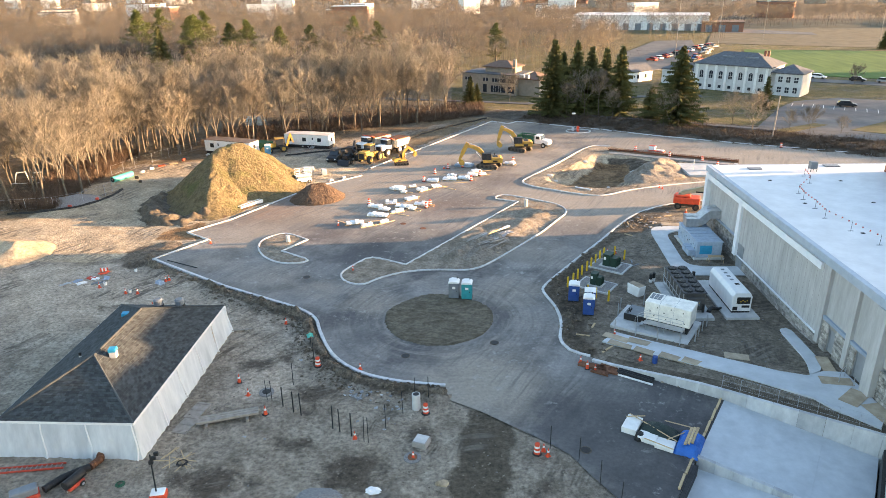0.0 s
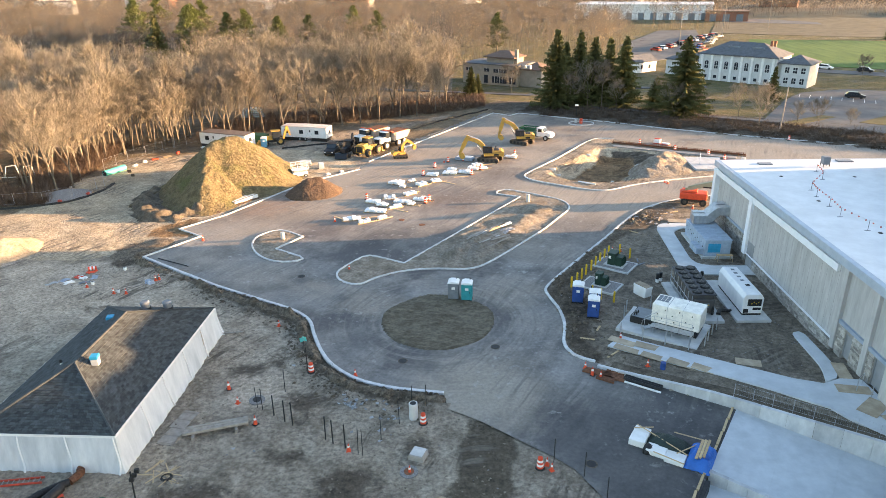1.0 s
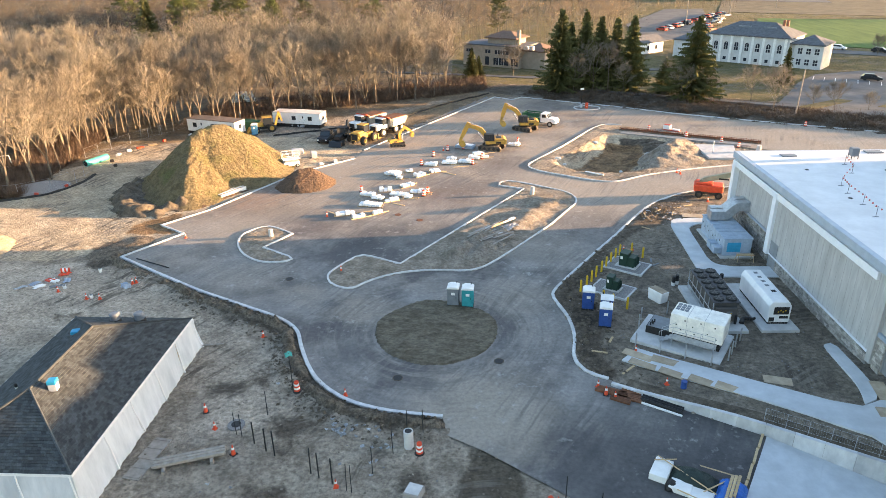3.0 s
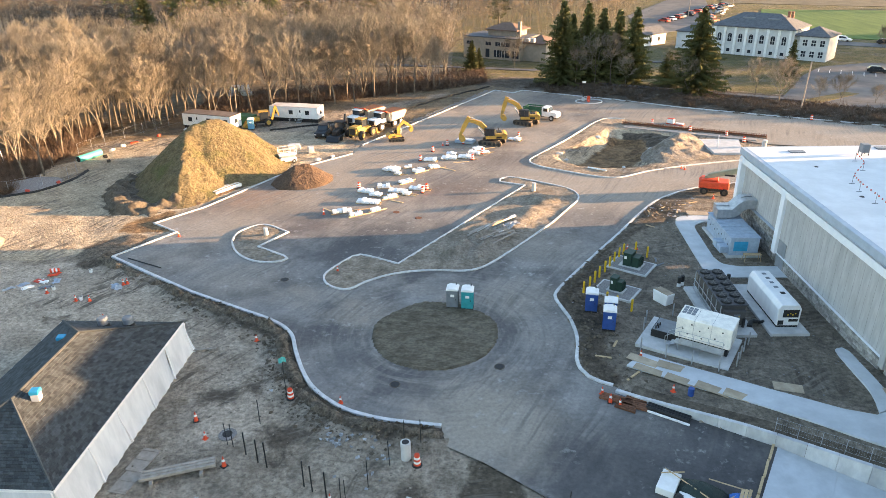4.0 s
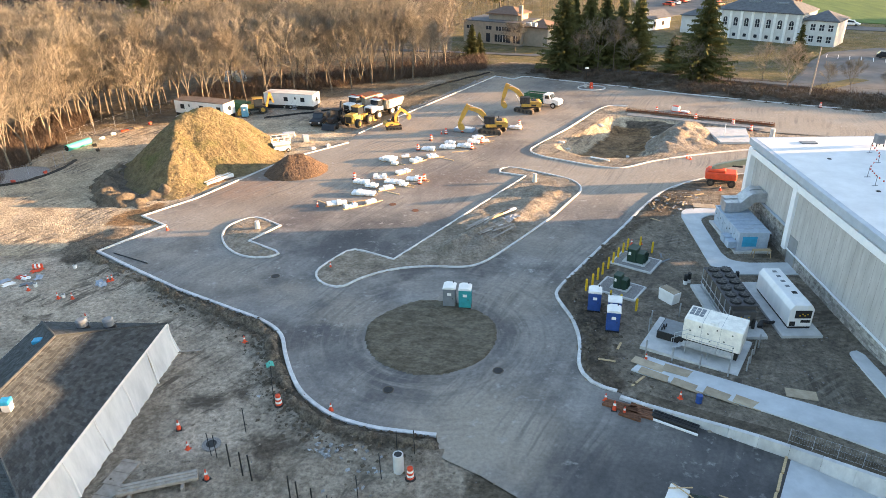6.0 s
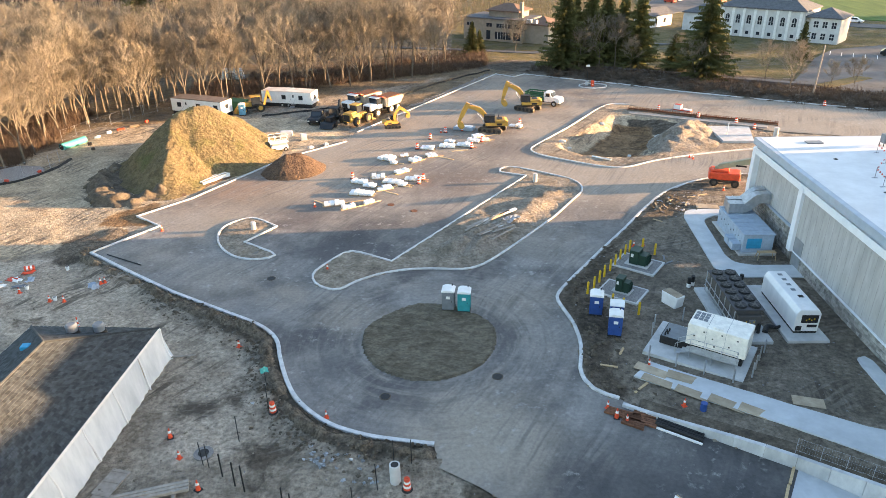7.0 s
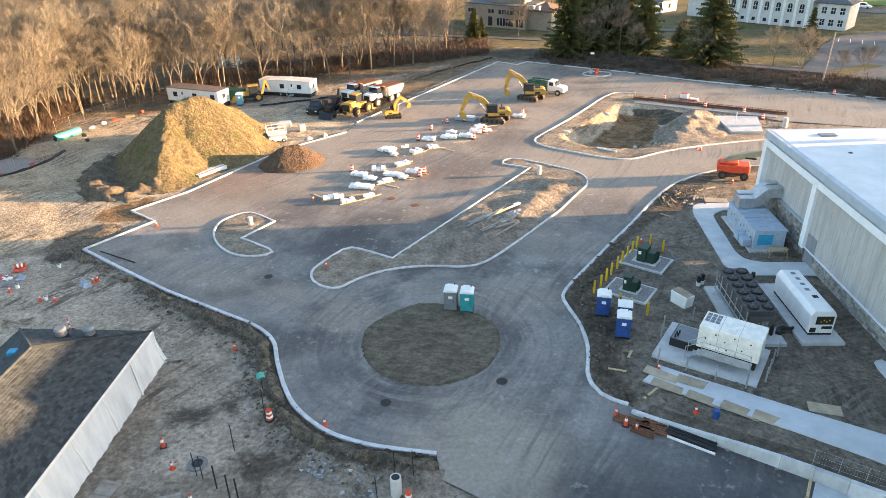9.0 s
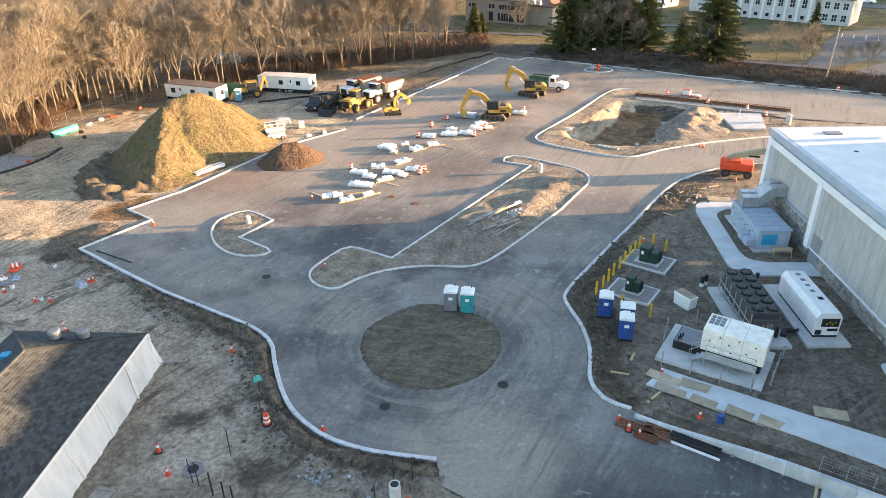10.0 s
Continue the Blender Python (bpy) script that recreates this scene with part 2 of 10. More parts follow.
    for cx, cy, r0, r1 in ((-1.0, 93.0, 4.0, 13.0), (8.0, 106.0, 3.0, 10.0), (-18.0, 80.0, 2.0, 8.0)):
        d = math_("SQRT", math_("ADD", math_("POWER", math_("SUBTRACT", sx.outputs[0], cx), 2.0), math_("POWER", math_("SUBTRACT", sx.outputs[1], cy), 2.0)))
        r = N.new("ShaderNodeMapRange")
        r.interpolation_type = "SMOOTHSTEP"
        r.inputs["From Min"].default_value, r.inputs["From Max"].default_value = r1, r0
        link(math_("ADD", d, math_("MULTIPLY", noisy(3.5, 6.0, 0.3, 0.7), 5.0)), r.inputs["Value"])
        col = mix(math_("MULTIPLY", r.outputs[0], 0.6), col, (0.115, 0.09, 0.08))
    # dust tracked in along the south entrance and the haul road
    for turn, across, along, a, z, amt, tint in ((57, 0.8, 22.0, 0.5, 0.68, 0.45, (0.30, 0.27, 0.235)), (62, 0.5, 24.0, 0.5, 0.66, 0.5, (0.085, 0.08, 0.078)), (80, 0.9, 26.0, 0.52, 0.7, 0.3, (0.29, 0.265, 0.235)), (66, 0.7, 22.0, 0.53, 0.7, 0.3, (0.08, 0.077, 0.075))):
        col = mix(math_("MULTIPLY", streaks(turn, across, along, a, z), math_("MULTIPLY", noisy(8.0, 2.0, 0.4, 0.62), amt)), col, tint)
    # arcs round the circle
    ax, ay = math_("SUBTRACT", sx.outputs[0], -2.2), math_("SUBTRACT", sx.outputs[1], 57.4)
    rad = math_("SQRT", math_("ADD", math_("MULTIPLY", ax, ax), math_("MULTIPLY", ay, ay)))
    ang = math_("ARCTAN2", ay, ax)
    cv = N.new("ShaderNodeCombineXYZ")
    link(math_("MULTIPLY", rad, 1.6), cv.inputs[0])
    link(math_("MULTIPLY", ang, 1.3), cv.inputs[1])
    near = N.new("ShaderNodeMapRange")
    near.inputs["From Min"].default_value, near.inputs["From Max"].default_value = 15.0, 8.0
    link(rad, near.inputs["Value"])
    col = mix(math_("MULTIPLY", noisy(1.0, 4.0, 0.5, 0.68, cv.outputs[0]), math_("MULTIPLY", near.outputs[0], 0.55)), col, (0.28, 0.255, 0.225))
    cv2 = N.new("ShaderNodeCombineXYZ")
    link(math_("ADD", math_("MULTIPLY", rad, 1.1), 20.0), cv2.inputs[0])
    link(math_("MULTIPLY", ang, 1.0), cv2.inputs[1])
    col = mix(math_("MULTIPLY", noisy(1.0, 4.0, 0.52, 0.68, cv2.outputs[0]), math_("MULTIPLY", near.outputs[0], 0.5)), col, (0.085, 0.08, 0.078))
    # fresh dark mix near the loading bay and by the north-west rows
    for cx, cy, r0, r1, amt in ((14.5, 38.0, 7.0, 15.0, 0.78), (-6.0, 78.0, 4.0, 12.0, 0.45), (20.0, 146.0, 6.0, 15.0, 0.25), (-9.5, 54.0, 2.0, 6.0, 0.55), (-12.5, 58.5, 1.0, 4.0, 0.4), (-6.5, 48.6, 1.0, 4.5, 0.5), (-13.0, 75.5, 3.0, 9.0, 0.45), (5.5, 48.5, 1.0, 5.0, 0.35)):
        d = math_("SQRT", math_("ADD", math_("POWER", math_("SUBTRACT", sx.outputs[0], cx), 2.0), math_("POWER", math_("SUBTRACT", sx.outputs[1], cy), 2.0)))
        r = N.new("ShaderNodeMapRange")
        r.interpolation_type = "SMOOTHSTEP"
        r.inputs["From Min"].default_value, r.inputs["From Max"].default_value = r1, r0
        link(math_("ADD", d, math_("MULTIPLY", noisy(4.0, 5.0, 0.3, 0.7), 5.0)), r.inputs["Value"])
        col = mix(math_("MULTIPLY", r.outputs[0], amt), col, (0.055, 0.055, 0.058))
    # pale scuffs and chalky spots
    col = mix(math_("MULTIPLY", noisy(0.8, 7.0, 0.56, 0.68), math_("MULTIPLY", noisy(6.0, 2.0, 0.46, 0.58), 0.55)), col, (0.40, 0.39, 0.37))
    g = N.new("ShaderNodeMapRange")
    g.inputs["To Min"].default_value, g.inputs["To Max"].default_value = 0.80, 1.20
    link(noisy(0.3, 6.0, 0.3, 0.7), g.inputs["Value"])
    hv = N.new("ShaderNodeHueSaturation")
    link(g.outputs[0], hv.inputs["Value"])
    link(col, hv.inputs["Color"])
    link(hv.outputs[0], b.inputs["Base Color"])
    rr = N.new("ShaderNodeMapRange")
    rr.inputs["To Min"].default_value, rr.inputs["To Max"].default_value = 0.68, 0.95
    link(noisy(5.0, 3.0, 0.35, 0.65), rr.inputs["Value"])
    link(rr.outputs[0], b.inputs["Roughness"])
    bp = N.new("ShaderNodeBump")
    bp.inputs["Distance"].default_value = 0.012
    link(noisy(0.13, 6.0, 0.2, 0.8), bp.inputs["Height"])
    link(bp.outputs[0], b.inputs["Normal"])
    return m


M_asph = asphalt("dusty_asphalt")
M_conc = mat("pale_concrete", (0.42, 0.43, 0.43), (0.55, 0.55, 0.54), 0.9, 0.85, 0.004, 0.1, c3=(0.36, 0.36, 0.35), size3=3, amount3=0.4)
M_kerb = mat("kerb_concrete", (0.44, 0.45, 0.46), (0.62, 0.63, 0.63), 0.5, 0.85, 0.004, 0.1, c3=(0.34, 0.32, 0.29), size3=2.2, amount3=0.5)
M_pile = mat("clay_heap", (0.115, 0.088, 0.045), (0.19, 0.15, 0.08), 0.8, 0.95, 0.3, 0.4, c3=(0.10, 0.105, 0.035), size3=3, amount3=0.9, grain=0.32, grain_size=0.3)
M_rust = mat("red_brown_loam", (0.07, 0.046, 0.031), (0.122, 0.079, 0.052), 0.6, 0.95, 0.15, 0.3, grain=0.35, grain_size=0.15)
M_lawn = mat("winter_lawn", (0.09, 0.08, 0.03), (0.17, 0.13, 0.06), 2.5, 0.95, 0.04, 0.2, c3=(0.12, 0.13, 0.04), size3=9, amount3=0.7)
M_twigf = mat("far_bare_twigs", (0.115, 0.100, 0.082), (0.195, 0.17, 0.137), 7.0, 0.95, c3=(0.165, 0.125, 0.10), size3=45, amount3=0.6)
M_twigf.node_tree.nodes["Principled BSDF"].inputs["Alpha"].default_value = 0.34        # sprays of twigs let light through
M_green = mat("turf_green", (0.042, 0.10, 0.014), (0.085, 0.155, 0.026), 3.0, 0.9, 0.02, 0.2, stretch=(1, 0.15, 1))
M_wallp = mat("grey_metal_panel", (0.36, 0.36, 0.355), (0.46, 0.46, 0.455), 0.9, 0.7, 0.0, stretch=(1, 1, 0.22), c3=(0.30, 0.295, 0.28), size3=2.2, amount3=0.5, grain=0.06, grain_size=0.2)
M_trimw = mat("white_trim_panel", (0.70, 0.73, 0.77), (0.78, 0.80, 0.83), 0.8, 0.5, 0.0)
M_roofm = mat("white_roof_membrane", (0.60, 0.61, 0.62), (0.71, 0.72, 0.73), 2.2, 0.6, 0.006, 1.2, c3=(0.53, 0.54, 0.55), size3=7, amount3=0.5)
M_shing = mat("charcoal_shingle", (0.039, 0.0455, 0.049), (0.062, 0.071, 0.074), 0.6, 0.9, 0.006, 0.05, grain=0.25, grain_size=0.09, island=0.36)
M_wrap = mat("white_plastic_sheet", (0.70, 0.71, 0.72), (0.82, 0.82, 0.82), 0.9, 0.35, 0.03, 0.5, stretch=(1, 1, 0.3))
M_bark = mat("grey_bark", (0.10, 0.085, 0.068), (0.185, 0.158, 0.125), 0.5, 0.95, 0.02, 0.1, rnd=0.25)
M_twig = mat("bare_twigs", (0.142, 0.127, 0.101), (0.237, 0.211, 0.168), 1.5, 0.95, rnd=0.3, c3=(0.175, 0.138, 0.108), size3=14, amount3=0.4)
M_fir = mat("spruce_needles", (0.062, 0.07, 0.026), (0.13, 0.132, 0.052), 0.9, 0.95, rnd=0.2, c3=(0.085, 0.075, 0.035), size3=2.5, amount3=0.5, spec=0.1)
M_pineg = mat("white_pine_needles", (0.06, 0.08, 0.02), (0.11, 0.13, 0.035), 0.8, 0.9, rnd=0.2)
M_brick = mat("red_brick", (0.22, 0.10, 0.065), (0.32, 0.15, 0.10), 0.3, 0.9, 0.004, 0.05)
M_white = mat("white_paint", (0.72, 0.72, 0.70), (0.82, 0.82, 0.80), 0.7, 0.45, c3=(0.60, 0.58, 0.54), size3=1.6, amount3=0.35)
M_glass = mat("dark_window_glass", (0.02, 0.025, 0.03), (0.035, 0.04, 0.045), 1.0, 0.08, spec=0.6)
M_black = mat("black_plastic", (0.012, 0.012, 0.013), (0.03, 0.03, 0.03), 0.3, 0.55)
M_steel = mat("galvanised_steel", (0.38, 0.40, 0.42), (0.52, 0.54, 0.56), 0.4, 0.45, metal=0.7)
M_roofg = mat("slate_grey_roof", (0.085, 0.09, 0.10), (0.13, 0.135, 0.145), 0.8, 0.85, 0.01, 0.2)

# ---------------------------------------------------------------- mesh helpers


def finish(name, bm, material, parent=None, label="", smooth=False):
    me = bpy.data.meshes.new(name)
    bm.to_mesh(me)
    bm.free()
    return part_mesh(name, me, material, parent, label, smooth)


def part_mesh(name, me, material, parent=None, label="", smooth=False):
    for m in material if isinstance(material, (list, tuple)) else [material]:
        me.materials.append(m)
    if smooth:
        me.polygons.foreach_set("use_smooth", [True] * len(me.polygons))
    ob = new(name, me)
    if parent:
        ob.parent = parent
    if label:
        ob["label"] = label
    return ob


def part(name, bm, material, parent=None, label="", smooth=False):
    return finish(name, bm, material, parent, label, smooth)


def from_arrays(name, verts, faces, material, parent=None, label="", smooth=False):
    me = bpy.data.meshes.new(name)
    me.from_pydata([tuple(v) for v in verts], [], faces)
    me.update()
    return part_mesh(name, me, material, parent, label, smooth)


def empty(name, x, y, z=0.0, rz=0.0):
    ob = new(name)
    ob.matrix_basis = pose(x, y, z, 0, 0, rz)
    ob.empty_display_size = 0.3
    return ob


def box(bm, x0, y0, z0, x1, y1, z1, bevel=0.0, m=None):
    r = bmesh.ops.create_cube(bm, size=1.0)
    vs = r["verts"]
    for v in vs:
        v.co = Vector(((x0 + x1) / 2 + v.co.x * (x1 - x0), (y0 + y1) / 2 + v.co.y * (y1 - y0), (z0 + z1) / 2 + v.co.z * (z1 - z0)))
    if bevel:
        es = list({e for v in vs for e in v.link_edges})
        q = bmesh.ops.bevel(bm, geom=es, offset=bevel, segments=1, affect="EDGES")
        vs = list({v for f in q["faces"] for v in f.verts} | {v for v in vs if v.is_valid})
    if m is not None:
        bmesh.ops.transform(bm, matrix=m, verts=vs)
    return vs


def cyl(bm, p0, p1, r0, r1=None, n=10, caps=True):
    p0, p1 = Vector(p0), Vector(p1)
    r1 = r0 if r1 is None else r1
    d = p1 - p0
    m = Matrix.Translation((p0 + p1) / 2) @ d.to_track_quat("Z", "Y").to_matrix().to_4x4()
    r = bmesh.ops.create_cone(bm, cap_ends=caps, segments=n, radius1=r0, radius2=r1, depth=d.length, matrix=m)
    return r["verts"]


def prism(bm, pts, z0, z1):
    """A flat polygon pulled up from z0 to z1."""
    lo = [bm.verts.new((x, y, z0)) for x, y in pts]
    hi_ = [bm.verts.new((x, y, z1)) for x, y in pts]
    n = len(pts)
    area = sum(pts[i][0] * pts[(i + 1) % n][1] - pts[(i + 1) % n][0] * pts[i][1] for i in range(n))
    if area < 0:
        lo.reverse(), hi_.reverse()
    top = bm.faces.new(hi_)
    for i in range(n):
        bm.faces.new((lo[i], lo[(i + 1) % n], hi_[(i + 1) % n], hi_[i]))
    bmesh.ops.triangulate(bm, faces=[top])


def smooth_line(pts, step=0.6, closed=False):
    """A Catmull-Rom curve through the corner points."""
    out, n = [], len(pts)
    last = n if closed else n - 1
    for i in range(last):
        if closed:
            a, b, c, d = (pts[(i + k) % n] for k in (-1, 0, 1, 2))
        else:
            a, b, c, d = pts[max(i - 1, 0)], pts[i], pts[i + 1], pts[min(i + 2, n - 1)]
        m = max(1, int(math.hypot(c[0] - b[0], c[1] - b[1]) / step))
        for k in range(m):
            t = k / m
            out.append(tuple(0.5 * (2 * b[j] + (c[j] - a[j]) * t + (2 * a[j] - 5 * b[j] + 4 * c[j] - d[j]) * t * t
                                    + (3 * b[j] - a[j] - 3 * c[j] + d[j]) * t ** 3) for j in range(2)))
    if not closed:
        out.append(tuple(pts[-1][:2]))
    return out


def line(*runs):
    """Joins runs of points: ('c', points) is curved, ('s', points) stays straight."""
    out = []
    for kind, pts in runs:
        q = smooth_line(pts) if kind == "c" else list(pts)
        out += q[1:] if out and math.dist(out[-1], q[0]) < 0.05 else q
    return out


def inside(px, py, poly):
    """Which of the points px, py (arrays) lie within the polygon."""
    r = np.zeros(px.shape, bool)
    n = len(poly)
    for i in range(n):
        (x0, y0), (x1, y1) = poly[i], poly[(i + 1) % n]
        if y0 == y1:
            continue
        r ^= ((y0 > py) != (y1 > py)) & (px < (x1 - x0) * (py - y0) / (y1 - y0) + x0)
    return r


def sstep(a):
    a = np.clip(a, 0, 1)
    return a * a * (3 - 2 * a)


def wave(x, y, s, seed=0.0):
    """A smooth, uneven field of about -1 to 1 with bumps of about s metres."""
    a = np.sin(x / s * 2.1 + seed + 1.7 * np.sin(y / s * 1.3 + seed * 2)) + np.sin(y / s * 2.4 - seed + 1.5 * np.sin(x / s * 1.1 + 3 * seed))
    return 0.5 * a


def kerb(name, pts, closed=False, width=0.2, top=0.15, base=-0.05, label="pale concrete kerb along the asphalt"):
    """A kerb with a rounded front edge, swept along a line of plan points."""
    n = len(pts)
    prof = ((-width / 2, base), (-width / 2, top - 0.03), (-width / 2 + 0.03, top), (width / 2 - 0.03, top), (width / 2, top - 0.03), (width / 2, base))
    verts, faces = [], []
    for i, (x, y) in enumerate(pts):
        a = pts[(i - 1) % n] if closed or i else pts[i]
        b = pts[(i + 1) % n] if closed or i < n - 1 else pts[i]
        d0 = Vector((x - a[0], y - a[1]))
        d1 = Vector((b[0] - x, b[1] - y))
        d0 = d0.normalized() if d0.length > 1e-6 else d1.normalized()
        d1 = d1.normalized() if d1.length > 1e-6 else d0
        d = (d0 + d1)
        d = d.normalized() if d.length > 1e-3 else d0
        k = 1 / max(0.5, d.dot(d0))
        for o, z in prof:
            verts.append((x - d.y * o * k, y + d.x * o * k, z))
    m = len(prof)
    for i in range(n if closed else n - 1):
        j = (i + 1) % n
        for k in range(m - 1):
            faces.append((i * m + k, j * m + k, j * m + k + 1, i * m + k + 1))
    if not closed:
        faces += [tuple(range(m)), tuple(reversed(range((n - 1) * m, n * m)))]
    ob = from_arrays(name, verts, faces, M_kerb)
    return tagged(ob, label, "kerb", "kerbs", "structure")

# ---------------------------------------------------------------- plan of the site
KERB_W = line(("s", [(-37.2, 73.0), (-31.7, 69.1), (-25.8, 65.0)]),
              ("c", [(-25.8, 65.0), (-19.9, 61.55), (-16.5, 59.5), (-14.5, 57.4), (-13.5, 54.7), (-12.3, 51.8), (-10.9, 49.5), (-8.6, 47.4), (-6.0, 46.25), (-3.7, 45.75), (-1.4, 45.4)]))
KERB_NW = [(-37.2, 73.0), (-32.7, 79.5), (-36.4, 82.2), (-32.0, 87.5), (-25.9, 98.9), (-22.2, 104.2), (-16.6, 109.6)]
KERB_N = [(-15.7, 114.4), (-8.7, 126.6), (7.6, 155.0), (11.2, 152.0), (13.4, 154.6), (21.6, 149.8), (31.9, 144.1), (41.0, 138.0), (54.5, 130.9), (77.8, 119.5), (110.0, 104.0)]
KERB_E = line(("c", [(48.0, 95.8), (38.0, 94.6), (31.0, 92.8), (26.7, 90.2), (23.9, 87.5), (20.8, 83.1)]),
              ("s", [(20.8, 83.1), (17.8, 78.3), (14.4, 73.2)]),
              ("c", [(14.4, 73.2), (12.2, 69.8), (10.4, 67.0), (9.0, 64.6), (8.75, 63.3), (9.1, 61.6), (9.55, 59.6), (9.7, 57.2), (9.5, 55.2), (9.15, 53.5), (9.25, 52.1), (9.7, 51.1), (10.5, 50.4), (11.3, 50.0)]))
PIT_S = line(("c", [(29.5, 129.1), (26.3, 129.6), (23.1, 125.9)]), ("s", [(23.1, 125.9), (16.9, 115.6)]),
             ("c", [(16.9, 115.6), (11.3, 107.2), (10.4, 105.6), (10.4, 104.2), (11.8, 102.3), (14.7, 100.3), (18.2, 98.1), (20.7, 97.2), (22.7, 97.6), (26.2, 99.7), (30.6, 101.5), (35.0, 102.9), (41.0, 104.3), (48.0, 105.2)]))
ISLE_M = line(("s", [(8.7, 94.4), (-6.4, 70.8), (-9.6, 72.7)]),
              ("c", [(-9.6, 72.7), (-10.6, 73.05), (-11.4, 72.6), (-13.1, 69.75), (-13.6, 68.2), (-13.1, 66.6), (-11.85, 65.5), (-10.6, 65.4), (-9.3, 66.8), (-7.3, 68.2), (-5.1, 69.0), (-2.4, 69.25), (0.4, 69.1), (2.1, 69.8), (3.9, 71.8), (7.1, 76.2)]),
              ("s", [(7.1, 76.2), (10.8, 81.6)]),
              ("c", [(10.8, 81.6), (13.5, 86.4), (14.8, 88.7), (15.1, 90.7), (14.4, 92.7), (12.4, 94.5), (8.9, 96.9), (6.7, 97.8), (5.5, 97.0), (5.4, 95.9)]))
ISLE_W = line(("s", [(-19.7, 79.2), (-22.1, 75.3), (-18.7, 72.9)]),
              ("c", [(-18.7, 72.9), (-18.2, 72.2), (-18.7, 71.6), (-20.4, 71.35), (-22.3, 72.1), (-24.2, 74.1), (-25.4, 76.7), (-25.5, 79.0), (-24.5, 80.75), (-23.0, 81.5), (-21.4, 80.6)]))
ROAD_S = [(11.3, 50.0), (15.9, 46.2), (20.69, 43.42), (16.29, 36.4), (13.74, 32.4), (10.5, 27.0)]
ROAD_EDGE = [(8.0, 27.0), (9.9, 32.4), (8.7, 34.4), (7.5, 36.7), (6.3, 37.9), (4.2, 39.6), (1.35, 41.9), (-1.05, 43.4), (-1.4, 45.4)]
ROAD = KERB_NW + KERB_N + [(112.0, 92.0), (60.0, 109.0)] + [(47.0, 113.0), (29.5, 129.1)] + PIT_S[1:] + [(56.0, 105.0), (56.0, 96.0)] + KERB_E + ROAD_S[1:] + ROAD_EDGE + KERB_W[::-1][1:-1]
# loading bay: u runs along the retaining wall, v away from it
BAY = Vector((20.69, 43.42))
BU, BV = Vector((0.848, -0.53)), Vector((-0.53, -0.848))


def bay(u, v):
    return tuple(BAY + BU * u + BV * v)


def yard_z(x, y):
    return 0.15 + 0.65 * sstep((x - 12) / 10) * sstep((57 - y) / 13)


YARD = KERB_E[4:] + [bay(0, 0), bay(16, 0), (45, 40), (45, 84), (45, 95.5)]
BAY_HOLE = [bay(-0.2, -0.5), bay(16, -0.5), bay(16, 30), bay(-0.2, 30)]
PIT_WEST = [(22.8, 101.4), (17.0, 102.8), (14.0, 105.6), (14.9, 108.3), (25.2, 123.0)]
PIT_EAST = [(25.2, 123.0), (27.0, 123.1), (35.2, 119.0), (35.8, 116.0), (31.5, 111.0), (28.6, 104.0), (24.2, 101.6), (22.8, 101.4)]
PIT = PIT_WEST + PIT_EAST[1:-1]


def line_gap(x, y, pts):
    """Distance from the points x, y to a line of plan points."""
    d = np.full(np.shape(x), 99.0)
    for (x0, y0), (x1, y1) in zip(pts, pts[1:]):
        t = np.clip(((x - x0) * (x1 - x0) + (y - y0) * (y1 - y0)) / max(1e-6, (x1 - x0) ** 2 + (y1 - y0) ** 2), 0, 1)
        d = np.minimum(d, np.hypot(x - x0 - t * (x1 - x0), y - y0 - t * (y1 - y0)))
    return d


BERM_W = KERB_W[::2] + [KERB_W[-1]]


def ground_z(x, y):
    """The height of the ground sheet."""
    site = sstep((x + 75) / 12) * sstep((120 - x) / 20) * sstep((165 - y) / 8)
    z = 0.10 * wave(x, y, 9, 1.0) + 0.05 * wave(x, y, 2.6, 2.0) + 0.03 * wave(x, y, 1.1, 4.0)
    z = z * (0.55 + 0.45 * site)
    # brushy bank behind the north kerb
    d = (y - 154.6) * 0.87 + (x - 13.4) * 0.53
    z = z + 0.7 * np.exp(-((d - 8.0) / 6.0) ** 2) * sstep((x + 5) / 15)
    # uneven ridge of turned earth behind the western kerb
    dk = line_gap(x, y, BERM_W)
    z = z - 0.02 + 0.25 * np.exp(-((dk - 1.35) / 0.8) ** 2) * (0.65 + 0.45 * wave(x, y, 1.6, 6.0) + 0.2 * wave(x, y, 0.7, 2.0))
    z = np.where(inside(x, y, YARD), yard_z(x, y) - 0.02 + 0.03 * wave(x, y, 1.9, 3.0), z)
    z = np.where(inside(x, y, ROAD), np.minimum(z, 0) * 0 - 0.12, z)
    z = np.where(line_gap(x, y, ROAD_S[:3]) < 0.45, np.minimum(z, -0.12), z)
    z = np.where(inside(x, y, BAY_HOLE), -2.4, z)
    # the open pit
    dw = line_gap(x, y, PIT_WEST) + 0.16 * wave(x, y, 1.7, 5.0)
    de = line_gap(x, y, PIT_EAST) + 0.7 * wave(x, y, 2.4, 6.0)
    fall = np.minimum(np.clip(dw / 3.0, 0, 1), np.clip(de / 4.0, 0, 1) ** 1.2)
    z = np.where(inside(x, y, PIT), z - 1.65 * fall + 0.10 * wave(x, y, 2.2, 5.0) * fall + 0.05 * wave(x, y, 0.9, 5.0), z)
    return z


def axis(*spans):
    out = []
    for a, b, s in spans:
        out += list(np.arange(a, b - s * 0.3, s))
    return np.array(out)


